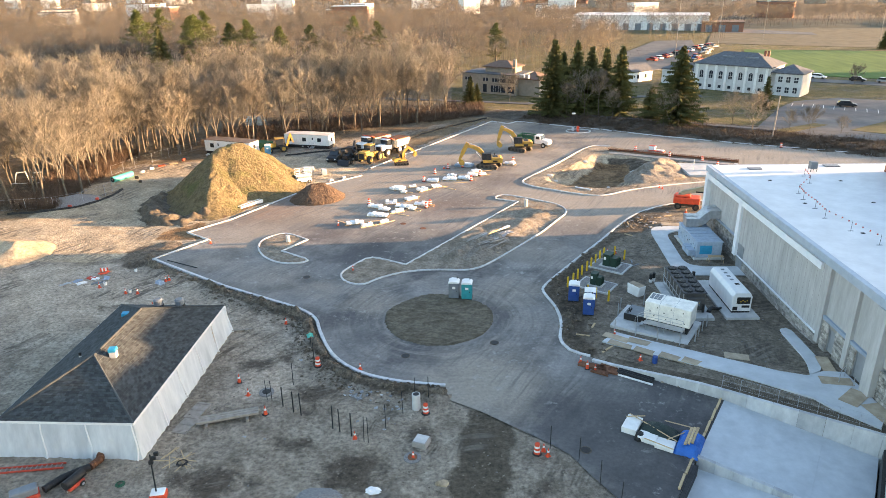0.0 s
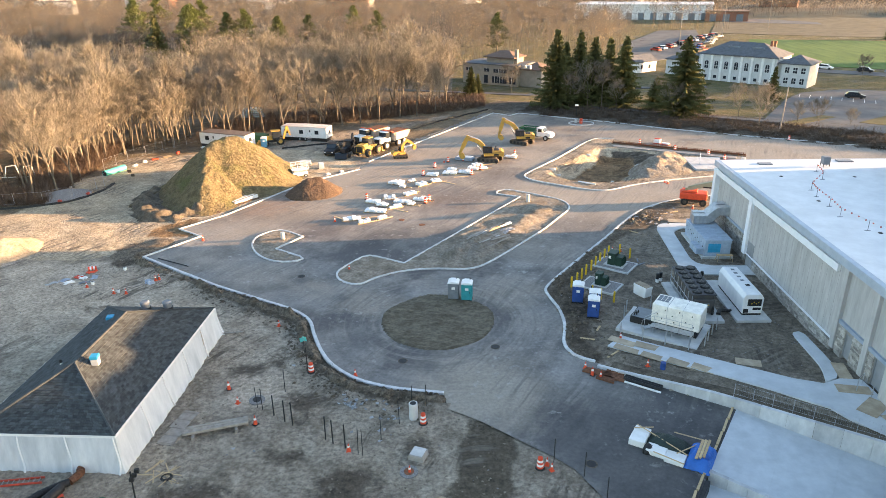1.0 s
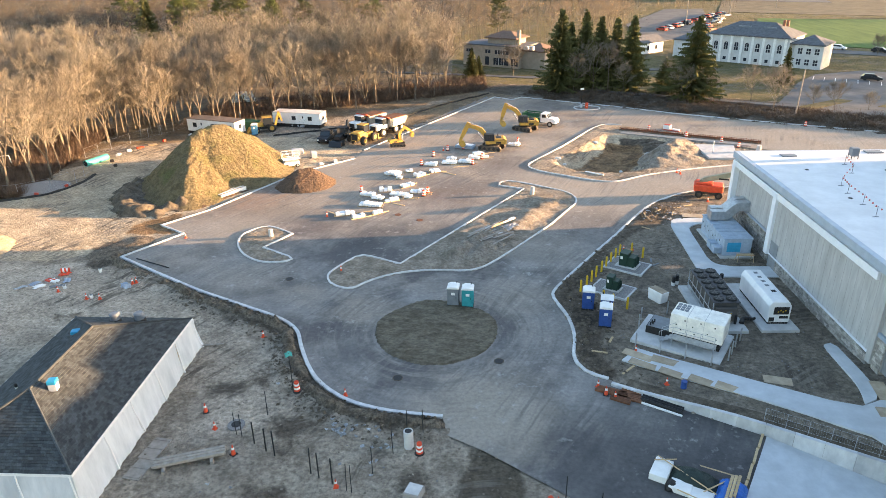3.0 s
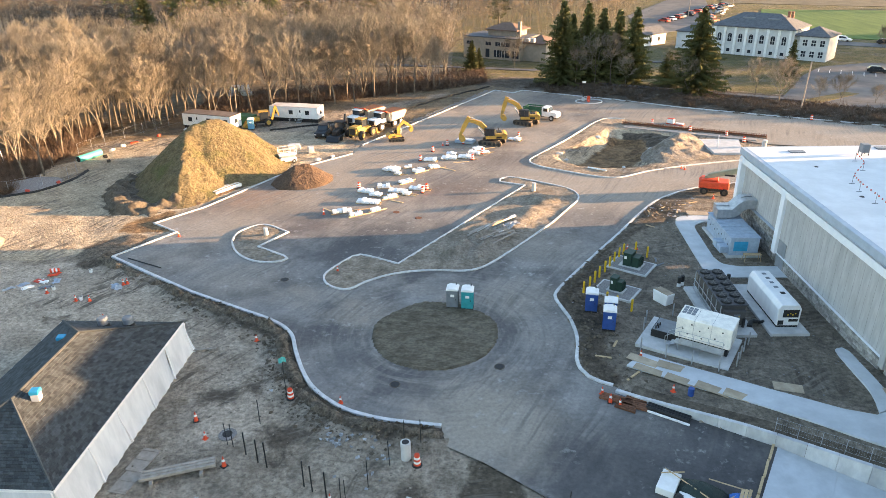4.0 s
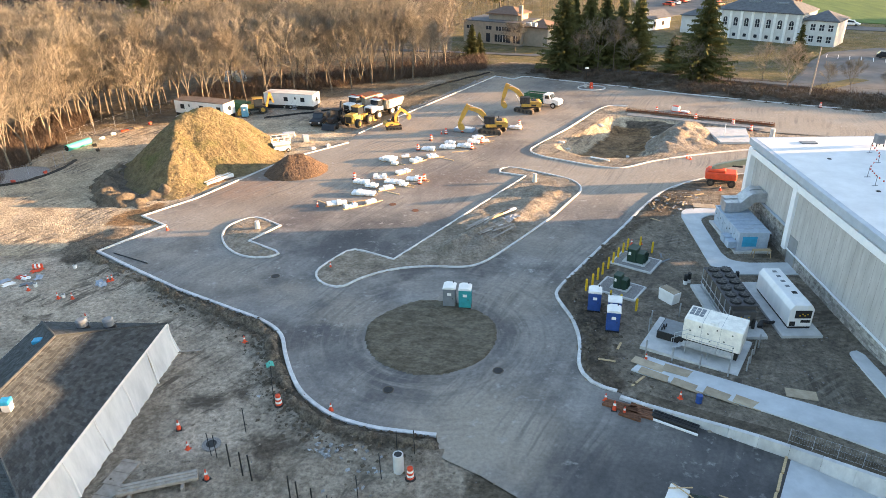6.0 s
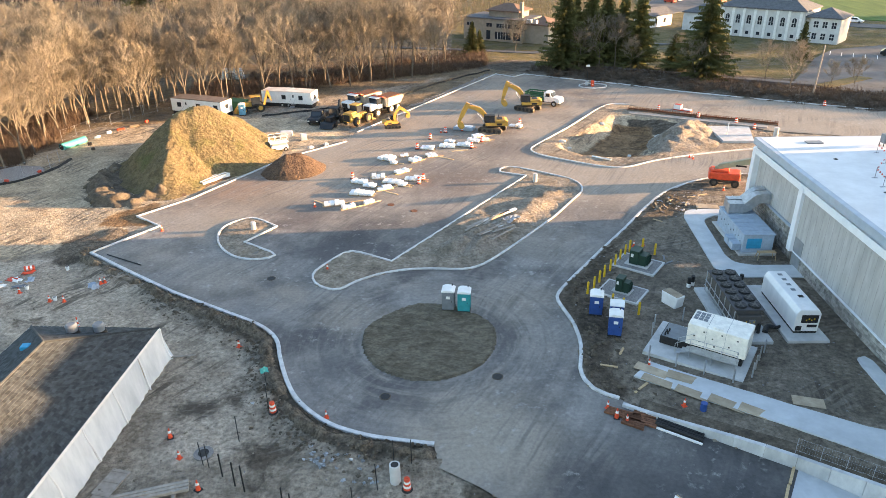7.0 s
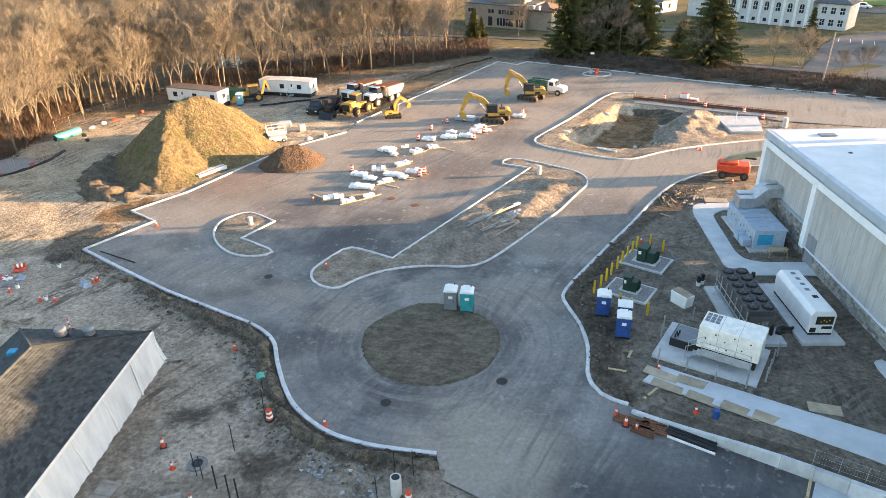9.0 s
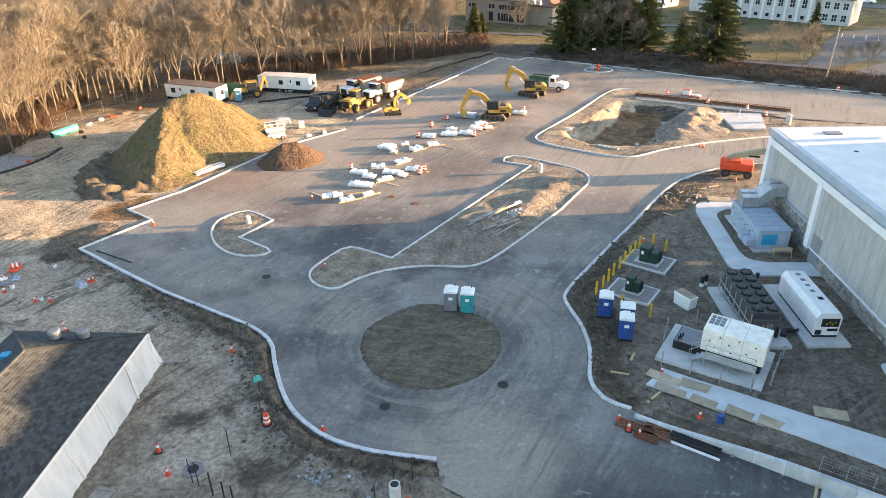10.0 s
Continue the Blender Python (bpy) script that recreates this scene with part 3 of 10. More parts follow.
gx = axis((-2600, -600, 250), (-600, -200, 40), (-200, -70, 6), (-70, -45, 1.2), (-45, 40, 0.6), (40, 62, 1.2), (62, 140, 4), (140, 400, 20), (400, 2700, 230))
gy = axis((-400, 0, 50), (0, 24, 4), (24, 100, 0.6), (100, 130, 0.5), (130, 168, 1.5), (168, 260, 6), (260, 700, 30), (700, 4400, 300))
GX, GY = np.meshgrid(gx, gy)
GZ = ground_z(GX, GY)
nx, ny = len(gx), len(gy)
gverts = np.stack([GX.ravel(), GY.ravel(), GZ.ravel()], 1)
gi = np.arange(nx * ny).reshape(ny, nx)
gfaces = np.stack([gi[:-1, :-1].ravel(), gi[:-1, 1:].ravel(), gi[1:, 1:].ravel(), gi[1:, :-1].ravel()], 1)
ground = from_arrays("ground", gverts, gfaces.tolist(), M_ground, smooth=True)
tagged(ground, "bare site soil with wheel ruts, woodland litter beyond", "ground", kind="structure")
fx, fy = GX, GY
wv = 3.0 * wave(fx, fy, 9, 7.0) + 1.2 * wave(fx, fy, 3, 2.0)
lawn = (fx > -2) & (fy + wv * 0.6 > 168 - 0.30 * fx) & (fx < 400) & (fy < 420)
bank = ((fy - 154.6) * 0.87 + (fx - 13.4) * 0.53 > 0.3) & (fx > 2) & (fx < 200) & ~lawn
woods = ((fy + wv > 137 + 0.60 * (fx + 26)) & (fx < 8) | inside(fx + 0.2 * wv, fy, [(-24, 125), (-14, 117.5), (-9.6, 127), (6.8, 155.6), (12, 154.5), (14, 157), (6, 162), (-12, 140)]) | (fx + wv < -62) & (fy > 88) | (fy > 172) | (fx < -80) & (fy > 60)) & ~lawn
yard = inside(fx, fy, YARD)
tan = inside(fx + wv * 0.5, fy + wv * 0.5, [(-85, 75), (-44, 73), (-37, 77), (-34, 86), (-26, 100), (-17, 113), (-22, 124), (-55, 120), (-62, 104), (-85, 92)]) | inside(fx, fy, PIT_S[6:] + [(47, 113), (29.5, 129)])
# dark soil of the bank; the polygon paints the shade on the pit's back wall
dark = bank | inside(fx + wv * 0.2, fy + wv * 0.2, [(27.5, 122), (35, 118.5), (33.5, 115.5), (27, 118)])
# turned earth behind the western kerb, churned patches by the house, the wet track south of the asphalt
d_kerb = line_gap(fx, fy, BERM_W)
d_yk = line_gap(fx, fy, KERB_E[::2])
wd = dark * 1.0 + 1.0 * sstep((1.5 + 0.35 * wv - d_kerb) / 0.9) * (d_kerb < 5) + 0.9 * yard * sstep((3.2 + 0.4 * wv - d_yk) / 1.6)
for cx, cy, rx_, ry_, amt in ((-12.0, 44.5, 3.0, 2.0, 0.5), (-21.5, 45.0, 1.5, 4.5, 0.3), (-17.0, 34.0, 4.0, 2.0, 0.55), (-18.5, 49.0, 2.2, 1.6, 0.5), (-38.8, 75.2, 2.6, 3.2, 0.95), (-38.6, 71.6, 2.0, 1.4, 0.8), (5.5, 33.5, 3.0, 3.0, 0.35), (-7.5, 34.5, 3.5, 2.5, 0.55), (-3.0, 38.5, 1.6, 2.2, 0.45), (-12.0, 38.0, 2.6, 1.4, 0.5), (-15.5, 50.5, 1.2, 3.0, 0.5), (-19.5, 58.5, 3.0, 1.0, 0.45), (-35.5, 60.0, 3.0, 1.2, 0.45), (-11.0, 41.5, 1.8, 1.0, 0.45), (-33, 62, 4, 2, 0.2), (-43, 94, 5, 8, 0.6)):
    wd = np.maximum(wd, amt * np.exp(-((fx - cx) / rx_) ** 2 - ((fy - cy) / ry_) ** 2) * 1.5)
track = inside(fx + 0.15 * wv, fy, [(0.2, 43.0), (3.6, 40.4), (3.0, 26.0), (-1.2, 26.0)])
pit_floor = inside(fx + 0.2 * wv, fy, [(17.4, 106.0), (25.0, 120.4), (31.0, 119.0), (29.0, 111), (27.0, 106.5), (24.5, 102.6), (18.0, 103.6)])
pale_soil = inside(fx + 0.5 * wv, fy + 0.5 * wv, [(-85, 46), (-36, 52), (-34, 57), (-22, 57), (-21, 42), (-15, 43), (-14.5, 52), (-17.5, 58), (-27, 64), (-39, 71), (-85, 76)])
pit_rim = inside(fx, fy, PIT_S[6:] + [(47, 113), (29.5, 129)]) & ~inside(fx, fy, PIT) | inside(fx, fy, [(27.5, 108.5), (29.0, 103.5), (38.0, 105.0), (38.0, 117.0), (34.0, 117.5)])


def soft(a):
    a = a.astype(float)
    for _ in range(2):
        p = np.pad(a, 1, mode="edge")
        a = (p[1:-1, 1:-1] * 2 + p[:-2, 1:-1] + p[2:, 1:-1] + p[1:-1, :-2] + p[1:-1, 2:]) / 6
    return a


for nm, chans in (("soil_c", (soft(pit_floor | inside(fx + 0.2 * wv, fy, [(-34.6, 86.5), (-40.0, 82.5), (-40.2, 79.6), (-33.2, 79.8)])), soft(pit_rim), soft(pale_soil))), ("soil_a", (soft(tan & ~bank), soft(np.clip(wd, 0, 1)), soft(yard & (d_yk > 1)))), ("soil_b", (soft(woods), soft(lawn), soft(track)))):
    att = ground.data.color_attributes.new(nm, "FLOAT_COLOR", "POINT")
    att.data.foreach_set("color", np.stack([c.ravel() for c in chans] + [np.ones(nx * ny)], 1).ravel().astype(np.float32))

bm = bmesh.new()
road_face = bm.faces.new([bm.verts.new((x, y, 0.0)) for x, y in ROAD])
bmesh.ops.triangulate(bm, faces=[road_face], ngon_method="EAR_CLIP")
for f in bm.faces:
    if f.normal.z < 0:
        f.normal_flip()
road = finish("road", bm, M_asph)
tagged(road, "dusty new asphalt binder course with tyre marks", "road", kind="structure")

kerb("kerb_west", KERB_W, width=0.32)
kerb("kerb_northwest", KERB_NW)
kerb("kerb_north", KERB_N)
kerb("kerb_east", KERB_E, width=0.28)
kerb("kerb_pit", PIT_S)
kerb("kerb_island_middle", ISLE_M + [ISLE_M[0]])
kerb("kerb_island_small", ISLE_W, closed=True)


def island(name, pts, material, label, hgt, step=0.45):
    """A bumpy earth bed inside a closed kerb."""
    a = np.array(pts)
    lo_, hi_ = a.min(0), a.max(0)
    xs, ys = np.arange(lo_[0], hi_[0], step), np.arange(lo_[1], hi_[1], step)
    X, Y = np.meshgrid(xs, ys)
    ok = inside(X, Y, pts)
    Z = np.where(ok, 0.08 + 0.05 * wave(X, Y, 1.2, 3) + hgt(X, Y), -0.05)
    n, m = X.shape
    ids = np.arange(n * m).reshape(n, m)
    fs = []
    for i in range(n - 1):
        for j in range(m - 1):
            if ok[i, j] or ok[i + 1, j] or ok[i, j + 1] or ok[i + 1, j + 1]:
                fs.append((int(ids[i, j]), int(ids[i, j + 1]), int(ids[i + 1, j + 1]), int(ids[i + 1, j])))
    vs = np.stack([X.ravel(), Y.ravel(), Z.ravel()], 1)
    used = sorted({k for f in fs for k in f})
    mp = {k: i for i, k in enumerate(used)}
    ob = from_arrays(name, vs[used], [tuple(mp[k] for k in f) for f in fs], material, smooth=True)
    return tagged(ob, label, "ground", kind="structure")


def heap(x, y, cx, cy, rx, ry, h, turn=0.0):
    c, s = math.cos(radians(turn)), math.sin(radians(turn))
    u, v = ((x - cx) * c + (y - cy) * s) / rx, (-(x - cx) * s + (y - cy) * c) / ry
    r = np.hypot(u, v) * (1 + 0.16 * wave(x, y, 1.7, cx) + 0.08 * wave(x, y, 0.7, cy))
    return h * np.clip(1 - r, 0, 1) ** 0.8


island("ground_island_middle", ISLE_M, M_dirt, "earth bed with heaps of soil in the kerbed island",
       lambda x, y: heap(x, y, 8.6, 84.6, 1.9, 3.0, 0.6, -30) + heap(x, y, 10.6, 88.6, 2.3, 1.9, 0.9) + heap(x, y, 6.8, 81.6, 1.6, 2.6, 0.4, -35))
island("ground_island_small", ISLE_W, M_dirt, "rough earth bed in the small kerbed island", lambda x, y: 0.05 * wave(x, y, 0.9, 1))
circle = [(-2.2 + 5.35 * math.cos(a) * (1 + 0.02 * math.sin(5 * a)), 57.4 + 5.35 * math.sin(a) * (1 + 0.02 * math.cos(4 * a))) for a in np.linspace(0, 2 * math.pi, 60)[:-1]]
M_circle = mat("raked_olive_soil", (0.075, 0.064, 0.045), (0.16, 0.138, 0.10), 0.9, 0.95, 0.12, 0.22, stretch=(0.7, 1.15, 1), turn=20, c3=(0.20, 0.175, 0.135), size3=2.6, amount3=0.55, grain=0.35, grain_size=0.2)
island("ground_circle", circle, M_circle, "round bed of dark raked soil in the turning circle", lambda x, y: 0.02 + 0.03 * wave(x, y, 0.5, 2) + 0.02 * np.sin(9 * (0.35 * x + y) + 2 * wave(x, y, 2.0, 1.0)), 0.16)

# ---------------------------------------------------------------- large buildings
WX, WN, WZ = 31.4, 81.7, 8.7        # west wall, north wall, roof height of the hall


def hall():
    """The new hall: panel walls on a stone base, white piers, flat white roof and a brick tower."""
    h = empty("hall_building", 45, 60)
    tagged(h, "new grey-panelled hall with stone base and white flat roof", "building")

    def add(name, material, boxes, label="", bevel=0.0):
        bm = bmesh.new()
        for b in boxes:
            box(bm, *b, bevel=bevel)
        ob = part(name, bm, material, h, label)
        ob.matrix_parent_inverse = h.matrix_basis.inverted()
        return ob

    s = WX + 0.35
    # cores of the walls: west (two bays set back), north, south, east
    add("wall", M_wallp, [(s, 70.6, 3.2, s + 0.4, WN - 0.4, WZ - 0.6)], "ribbed grey wall panel")
    add("wall", M_wallp, [(WX + 0.05, 51.4, 1.5, s + 0.4, 70.0, WZ - 0.6)], "ribbed grey wall panel")
    add("wall", M_wallp, [(WX + 0.15, 47.0, 3.6, s + 0.4, 50.8, WZ - 0.6)], "ribbed grey wall panel")
    add("wall", M_wallp, [(WX + 0.15, 18.0, 3.6, s + 0.4, 46.4, WZ - 0.6)], "ribbed grey wall panel")
    for b in ((s, WN - 0.4, -0.2, 100, WN, WZ - 0.6), (99.6, 18.4, -0.2, 100, WN - 0.4, WZ - 0.6), (s, 18.0, -0.2, 100, 18.4, WZ - 0.6)):
        add("wall", M_wallp, [b])
    # upright joints between the wall panels
    for x, y0, y1, z0 in ((s, 70.6, WN - 0.4, 3.2), (WX + 0.05, 51.4, 70.0, 1.5)):
        m = int((y1 - y0) / 0.9)
        for k in range(1, m):
            y = y0 + (y1 - y0) * k / m
            add("panel_joint", M_doorj, [(x - 0.004, y - 0.012, z0, x + 0.02, y + 0.012, WZ - 0.65)])
    # piers
    add("pier", M_trimw, [(WX - 0.25, 70.0, 1.3, s + 0.3, 70.75, WZ - 1.0)], "white pier")
    add("pier", M_trimw, [(WX - 0.25, WN - 0.7, 0.0, s + 0.3, WN + 0.05, WZ - 1.0)], "white corner pier")
    add("pier", M_wallp, [(WX - 0.15, 50.8, 0.8, s + 0.3, 51.4, WZ - 0.6)])
    add("pier", M_wallp, [(WX - 0.15, 46.4, 0.8, s + 0.3, 47.0, WZ - 0.6)])
    add("pier", M_wallp, [(WX - 0.45, 42.3, 0.9, s + 0.3, 43.5, WZ - 0.6)])
    # white band under the eaves, parapet and roof
    add("fascia_band", M_trimw, [(WX - 0.2, 52.4, WZ - 1.5, WX + 0.3, WN, WZ - 0.85)], "white band under the roof edge")
    for b in ((WX - 0.3, 18, WZ - 0.62, WX + 0.5, WN + 0.1, WZ + 0.08), (WX + 0.5, WN - 0.5, WZ - 0.62, 100, WN + 0.1, WZ + 0.08)):
        add("parapet", M_coping, [b], "blue-grey metal parapet coping")
    bm = bmesh.new()
    box(bm, WX + 0.2, 18.2, WZ - 0.3, 99.8, WN - 0.2, WZ + 0.095)
    r = part("roof", bm, M_roofm, h, "white membrane roof")
    r.matrix_parent_inverse = h.matrix_basis.inverted()
    # blue sill band over the stone
    add("sill_band", M_sill, [(s - 0.12, 70.75, 2.95, s + 0.2, WN - 0.7, 3.2)], "blue-grey sill")
    add("sill_band", M_sill, [(WX - 0.08, 47.0, 3.3, s + 0.2, 50.8, 3.6)], "blue-grey sill")
    add("sill_band", M_sill, [(WX - 0.08, 43.5, 3.3, s + 0.2, 46.4, 3.6)], "blue-grey sill")
    add("sill_band", M_trimw, [(WX - 0.1, 51.4, 1.4, WX + 0.2, 70.0, 1.5)])
    # stone backing
    for b in [(s + 0.02, 70.75, -0.2, s + 0.4, WN - 0.7, 2.95), (WX + 0.06, 51.4, -0.2, s + 0.4, 68.3, 1.4), (WX + 0.1, 47.0, 0.2, s + 0.3, 48.6, 3.3),
                                 (WX + 0.1, 49.75, 0.2, s + 0.3, 50.8, 3.3), (WX + 0.1, 43.5, 0.2, s + 0.3, 44.0, 3.3), (WX + 0.1, 45.6, 0.2, s + 0.3, 46.4, 3.3),
                                 (WX + 0.1, 48.6, 2.85, s + 0.3, 49.75, 3.3), (WX + 0.1, 44.0, 3.1, s + 0.3, 45.6, 3.3), (WX + 0.1, 30.0, 0.2, s + 0.3, 42.3, 3.3)]:
        add("stone_base", M_mortar, [b])
    # doors
    for nm, y0, y1, z1 in (("door", 48.6, 49.75, 2.85), ("door", 44.0, 45.6, 3.1)):
        d = add(nm, M_doorg, [(WX + 0.22, y0, 0.75, WX + 0.3, y1, z1)], "grey steel door")
        bm = bmesh.new()
        box(bm, WX + 0.14, y0, 0.75, WX + 0.22, y0 + 0.08, z1)
        box(bm, WX + 0.14, y1 - 0.08, 0.75, WX + 0.22, y1, z1)
        box(bm, WX + 0.14, y0 + 0.08, z1 - 0.08, WX + 0.22, y1 - 0.08, z1)
        f = part("door_frame", bm, M_doorg, d)
        f.parent = d
        f.matrix_parent_inverse = Matrix()
    add("door", M_doorg, [(WX + 0.0, 68.3, 0.1, WX + 0.2, 69.9, 2.9)], "pale blue-grey recessed service door")
    # taller brick part behind the flat roof
    bm = bmesh.new()
    box(bm, 50.9, 68.0, WZ, 58.0, 77.9, 13.4)
    t = part("brick_tower", bm, M_brick, h, "red brick tower rising from the roof")
    t.matrix_parent_inverse = h.matrix_basis.inverted()
    add("tower_coping", M_trimw, [(50.8, 67.9, 13.4, 58.1, 78.0, 13.6)], "pale coping")
    # unseen block added here; its stepped top shapes the shadow on the house roof
    for y0, y1, top in ((24.0, 48.4, 11.75), (48.4, 51.7, 11.5), (51.7, 68.0, 12.2)):
        add("upper_block", M_brick, [(48.0, y0, WZ, 90.0, y1, top)], "unseen brick block added to shape the shadow on the house roof")
    return h


M_coping = mat("blue_grey_coping", (0.33, 0.39, 0.46), (0.40, 0.46, 0.53), 1.0, 0.5)
M_sill = mat("blue_grey_sill", (0.24, 0.30, 0.38), (0.30, 0.36, 0.44), 1.0, 0.5)
M_mortar = mat("stone_mortar", (0.26, 0.245, 0.225), (0.34, 0.32, 0.30), 0.4, 0.95)
M_doorg = mat("grey_steel_door", (0.20, 0.215, 0.23), (0.26, 0.275, 0.29), 0.9, 0.5)
M_doorj = mat("joint_grey", (0.20, 0.20, 0.20), (0.27, 0.27, 0.265), 0.9, 0.8)
hall_ob = hall()
M_stone = mat("split_stone", (0.24, 0.225, 0.205), (0.42, 0.40, 0.37), 0.35, 0.9, 0.01, 0.1, rnd=0.35)


def stones(x, y0, y1, z0, z1, seed, keep=None):
    """Courses of split stone on a wall that faces west; each stone is a part."""
    rn = random.Random(seed)
    made = []
    meshes = []
    for k in range(5):
        bm = bmesh.new()
        box(bm, -0.5, -0.5, -0.5, 0.5, 0.5, 0.5, 0.06)
        me = bpy.data.meshes.new("stone")
        bm.to_mesh(me)
        bm.free()
        me.materials.append(M_stone)
        meshes.append(me)
    z = z0
    while z < z1 - 0.1:
        h = min(rn.choice((0.18, 0.24, 0.30)), z1 - z)
        y = y0
        while y < y1 - 0.05:
            l_ = min(rn.uniform(0.35, 0.75), y1 - y)
            o = new("stone", meshes[rn.randrange(5)])
            o.parent = hall_ob
            o.matrix_parent_inverse = hall_ob.matrix_basis.inverted()
            dp = rn.uniform(0.08, 0.13)
            o.matrix_basis = Matrix.Translation((x - dp / 2 + 0.02, y + l_ / 2, z + h / 2)) @ Matrix.Diagonal((dp, l_ - 0.025, h - 0.025, 1))
            made.append(o)
            y += l_
        z += h
    return made


stones(WX + 0.08, 43.5, 44.0, 0.5, 3.28, 1)
stones(WX + 0.08, 45.6, 46.4, 0.5, 3.28, 2)
stones(WX + 0.08, 47.0, 48.6, 0.5, 3.28, 3)
stones(WX + 0.08, 49.75, 50.8, 0.5, 3.28, 4)
stones(WX + 0.04, 51.4, 62.0, 0.1, 1.38, 5)


def stone_rest(x, y0, y1, z0, z1, seed):
    rn = random.Random(seed)
    vs, fs = [], []
    z = z0
    while z < z1 - 0.1:
        h = min(rn.choice((0.18, 0.24, 0.30)), z1 - z)
        y = y0
        while y < y1 - 0.05:
            l_ = min(rn.uniform(0.35, 0.8), y1 - y)
            dp = rn.uniform(0.05, 0.10)
            k = len(vs)
            a, b, c, d = y + 0.012, y + l_ - 0.012, z + 0.012, z + h - 0.012
            vs += [(x, a, c), (x, b, c), (x, b, d), (x, a, d), (x - dp, a + 0.02, c + 0.02), (x - dp, b - 0.02, c + 0.02), (x - dp, b - 0.02, d - 0.02), (x - dp, a + 0.02, d - 0.02)]
            fs += [(k + 4, k + 7, k + 6, k + 5)] + [(k + i, k + 4 + i, k + 4 + (i + 1) % 4, k + (i + 1) % 4) for i in range(4)]
            y += l_
        z += h
    ob = from_arrays("stone_facing", vs, fs, M_stone_far, hall_ob)
    ob.matrix_parent_inverse = hall_ob.matrix_basis.inverted()
    tagged(ob, "split stone facing", kind="stuff")


M_stone_far = mat("split_stone_far", (0.15, 0.14, 0.125), (0.46, 0.44, 0.41), 0.4, 0.9, 0.01, 0.1)
stone_rest(WX + 0.06, 62.0, 68.3, 0.1, 1.38, 6)
stone_rest(WX + 0.37, 70.8, WN - 0.7, 0.1, 2.93, 7)
stone_rest(WX + 0.1, 36.0, 42.3, 0.5, 3.28, 8)

# the wrapped house: hip roof of shingle courses over walls hung with plastic
HX0, HX1, HY0, HY1, HE, HR = -32.5, -22.6, 36.6, 54.8, 2.85, 5.25


def house():
    h = empty("wrapped_house", (HX0 + HX1) / 2, (HY0 + HY1) / 2, 0, -1.8)
    tagged(h, "low house with charcoal shingle hip roof, walls wrapped in plastic", "house")
    W, D = (HX1 - HX0) / 2, (HY1 - HY0) / 2
    k, kf = D - W, 3.6           # ridge ends at the near and the far hip
    rise = HR - HE
    # deck under the shingles
    bm = bmesh.new()
    ev = [bm.verts.new(v) for v in ((-W, -D, HE), (W, -D, HE), (W, D, HE), (-W, D, HE))]
    lo_ = [bm.verts.new((v.co.x, v.co.y, HE - 0.16)) for v in ev]
    a, b = bm.verts.new((0, -k, HR)), bm.verts.new((0, kf, HR))
    bm.faces.new((ev[0], ev[1], a)), bm.faces.new((ev[1], ev[2], b, a)), bm.faces.new((ev[2], ev[3], b)), bm.faces.new((ev[3], ev[0], a, b))
    for i in range(4):
        bm.faces.new((lo_[i], lo_[(i + 1) % 4], ev[(i + 1) % 4], ev[i]))
    bm.faces.new(lo_[::-1])
    roof = part("roof", bm, M_shing, h, "charcoal asphalt shingle roof")
    # courses of single tabs, each with its own butt edge
    n = 27
    rq = random.Random(17)
    vs, fs = [], []

    def slope_pt(f, side, e):
        """A point f of the way up a slope and e of the way along its course."""
        f = min(f, 1.0)
        x, y0, y1 = W * (1 - f), -(D - W * f), D - (D - kf) * f
        a, b = {0: ((x, y0), (x, y1)), 1: ((-x, y1), (-x, y0)), 2: ((-x, y0), (x, y0)), 3: ((x, y1), (-x, y1))}[side]
        return Vector((a[0] + (b[0] - a[0]) * e, a[1] + (b[1] - a[1]) * e, HE + rise * f))

    for i in range(n):
        f0, f1 = i / n, min(1.0, (i + 1.06) / n)
        for side in range(4):
            ln = (slope_pt(f0, side, 1) - slope_pt(f0, side, 0)).length
            m = max(1, round(ln / 0.32))
            off = (i % 2) * 0.5
            for j in range(m + 1):
                e0, e1 = max(0.0, (j - off) / m), min(1.0, (j + 1 - off) / m)
                if e1 - e0 < 0.08 / m:
                    continue
                lift = Vector((0, 0, rq.uniform(0.028, 0.048)))
                g = 0.012 / ln
                q = len(vs)
                lo0, lo1 = slope_pt(f0, side, e0 + g), slope_pt(f0, side, e1 - g)
                vs += [lo0 + lift, lo1 + lift, slope_pt(f1, side, e1 - g) + Vector((0, 0, 0.006)), slope_pt(f1, side, e0 + g) + Vector((0, 0, 0.006)), lo0, lo1]
                fs += [(q, q + 1, q + 2, q + 3), (q + 4, q + 5, q + 1, q)]
    c = from_arrays("shingle_layer", vs, fs, M_shing, roof, "courses of charcoal shingle tabs")
    c["kind"] = "stuff"
    # ridge and hip caps
    bm = bmesh.new()
    for p, q in (((0, -k, HR), (0, kf, HR)), ((W, -D, HE), (0, -k, HR)), ((-W, -D, HE), (0, -k, HR)), ((W, D, HE), (0, kf, HR)), ((-W, D, HE), (0, kf, HR))):
        cyl(bm, Vector(p) + Vector((0, 0, 0.01)), Vector(q) + Vector((0, 0, 0.01)), 0.09, n=6)
    part("ridge_cap", bm, M_shing, roof)
    bm = bmesh.new()
    for x0, y0, x1, y1 in ((-W - 0.05, -D - 0.05, W + 0.05, -D), (-W - 0.05, D, W + 0.05, D + 0.05), (-W - 0.05, -D, -W, D), (W, -D, W + 0.05, D)):
        box(bm, x0, y0, HE - 0.18, x1, y1, HE + 0.0)
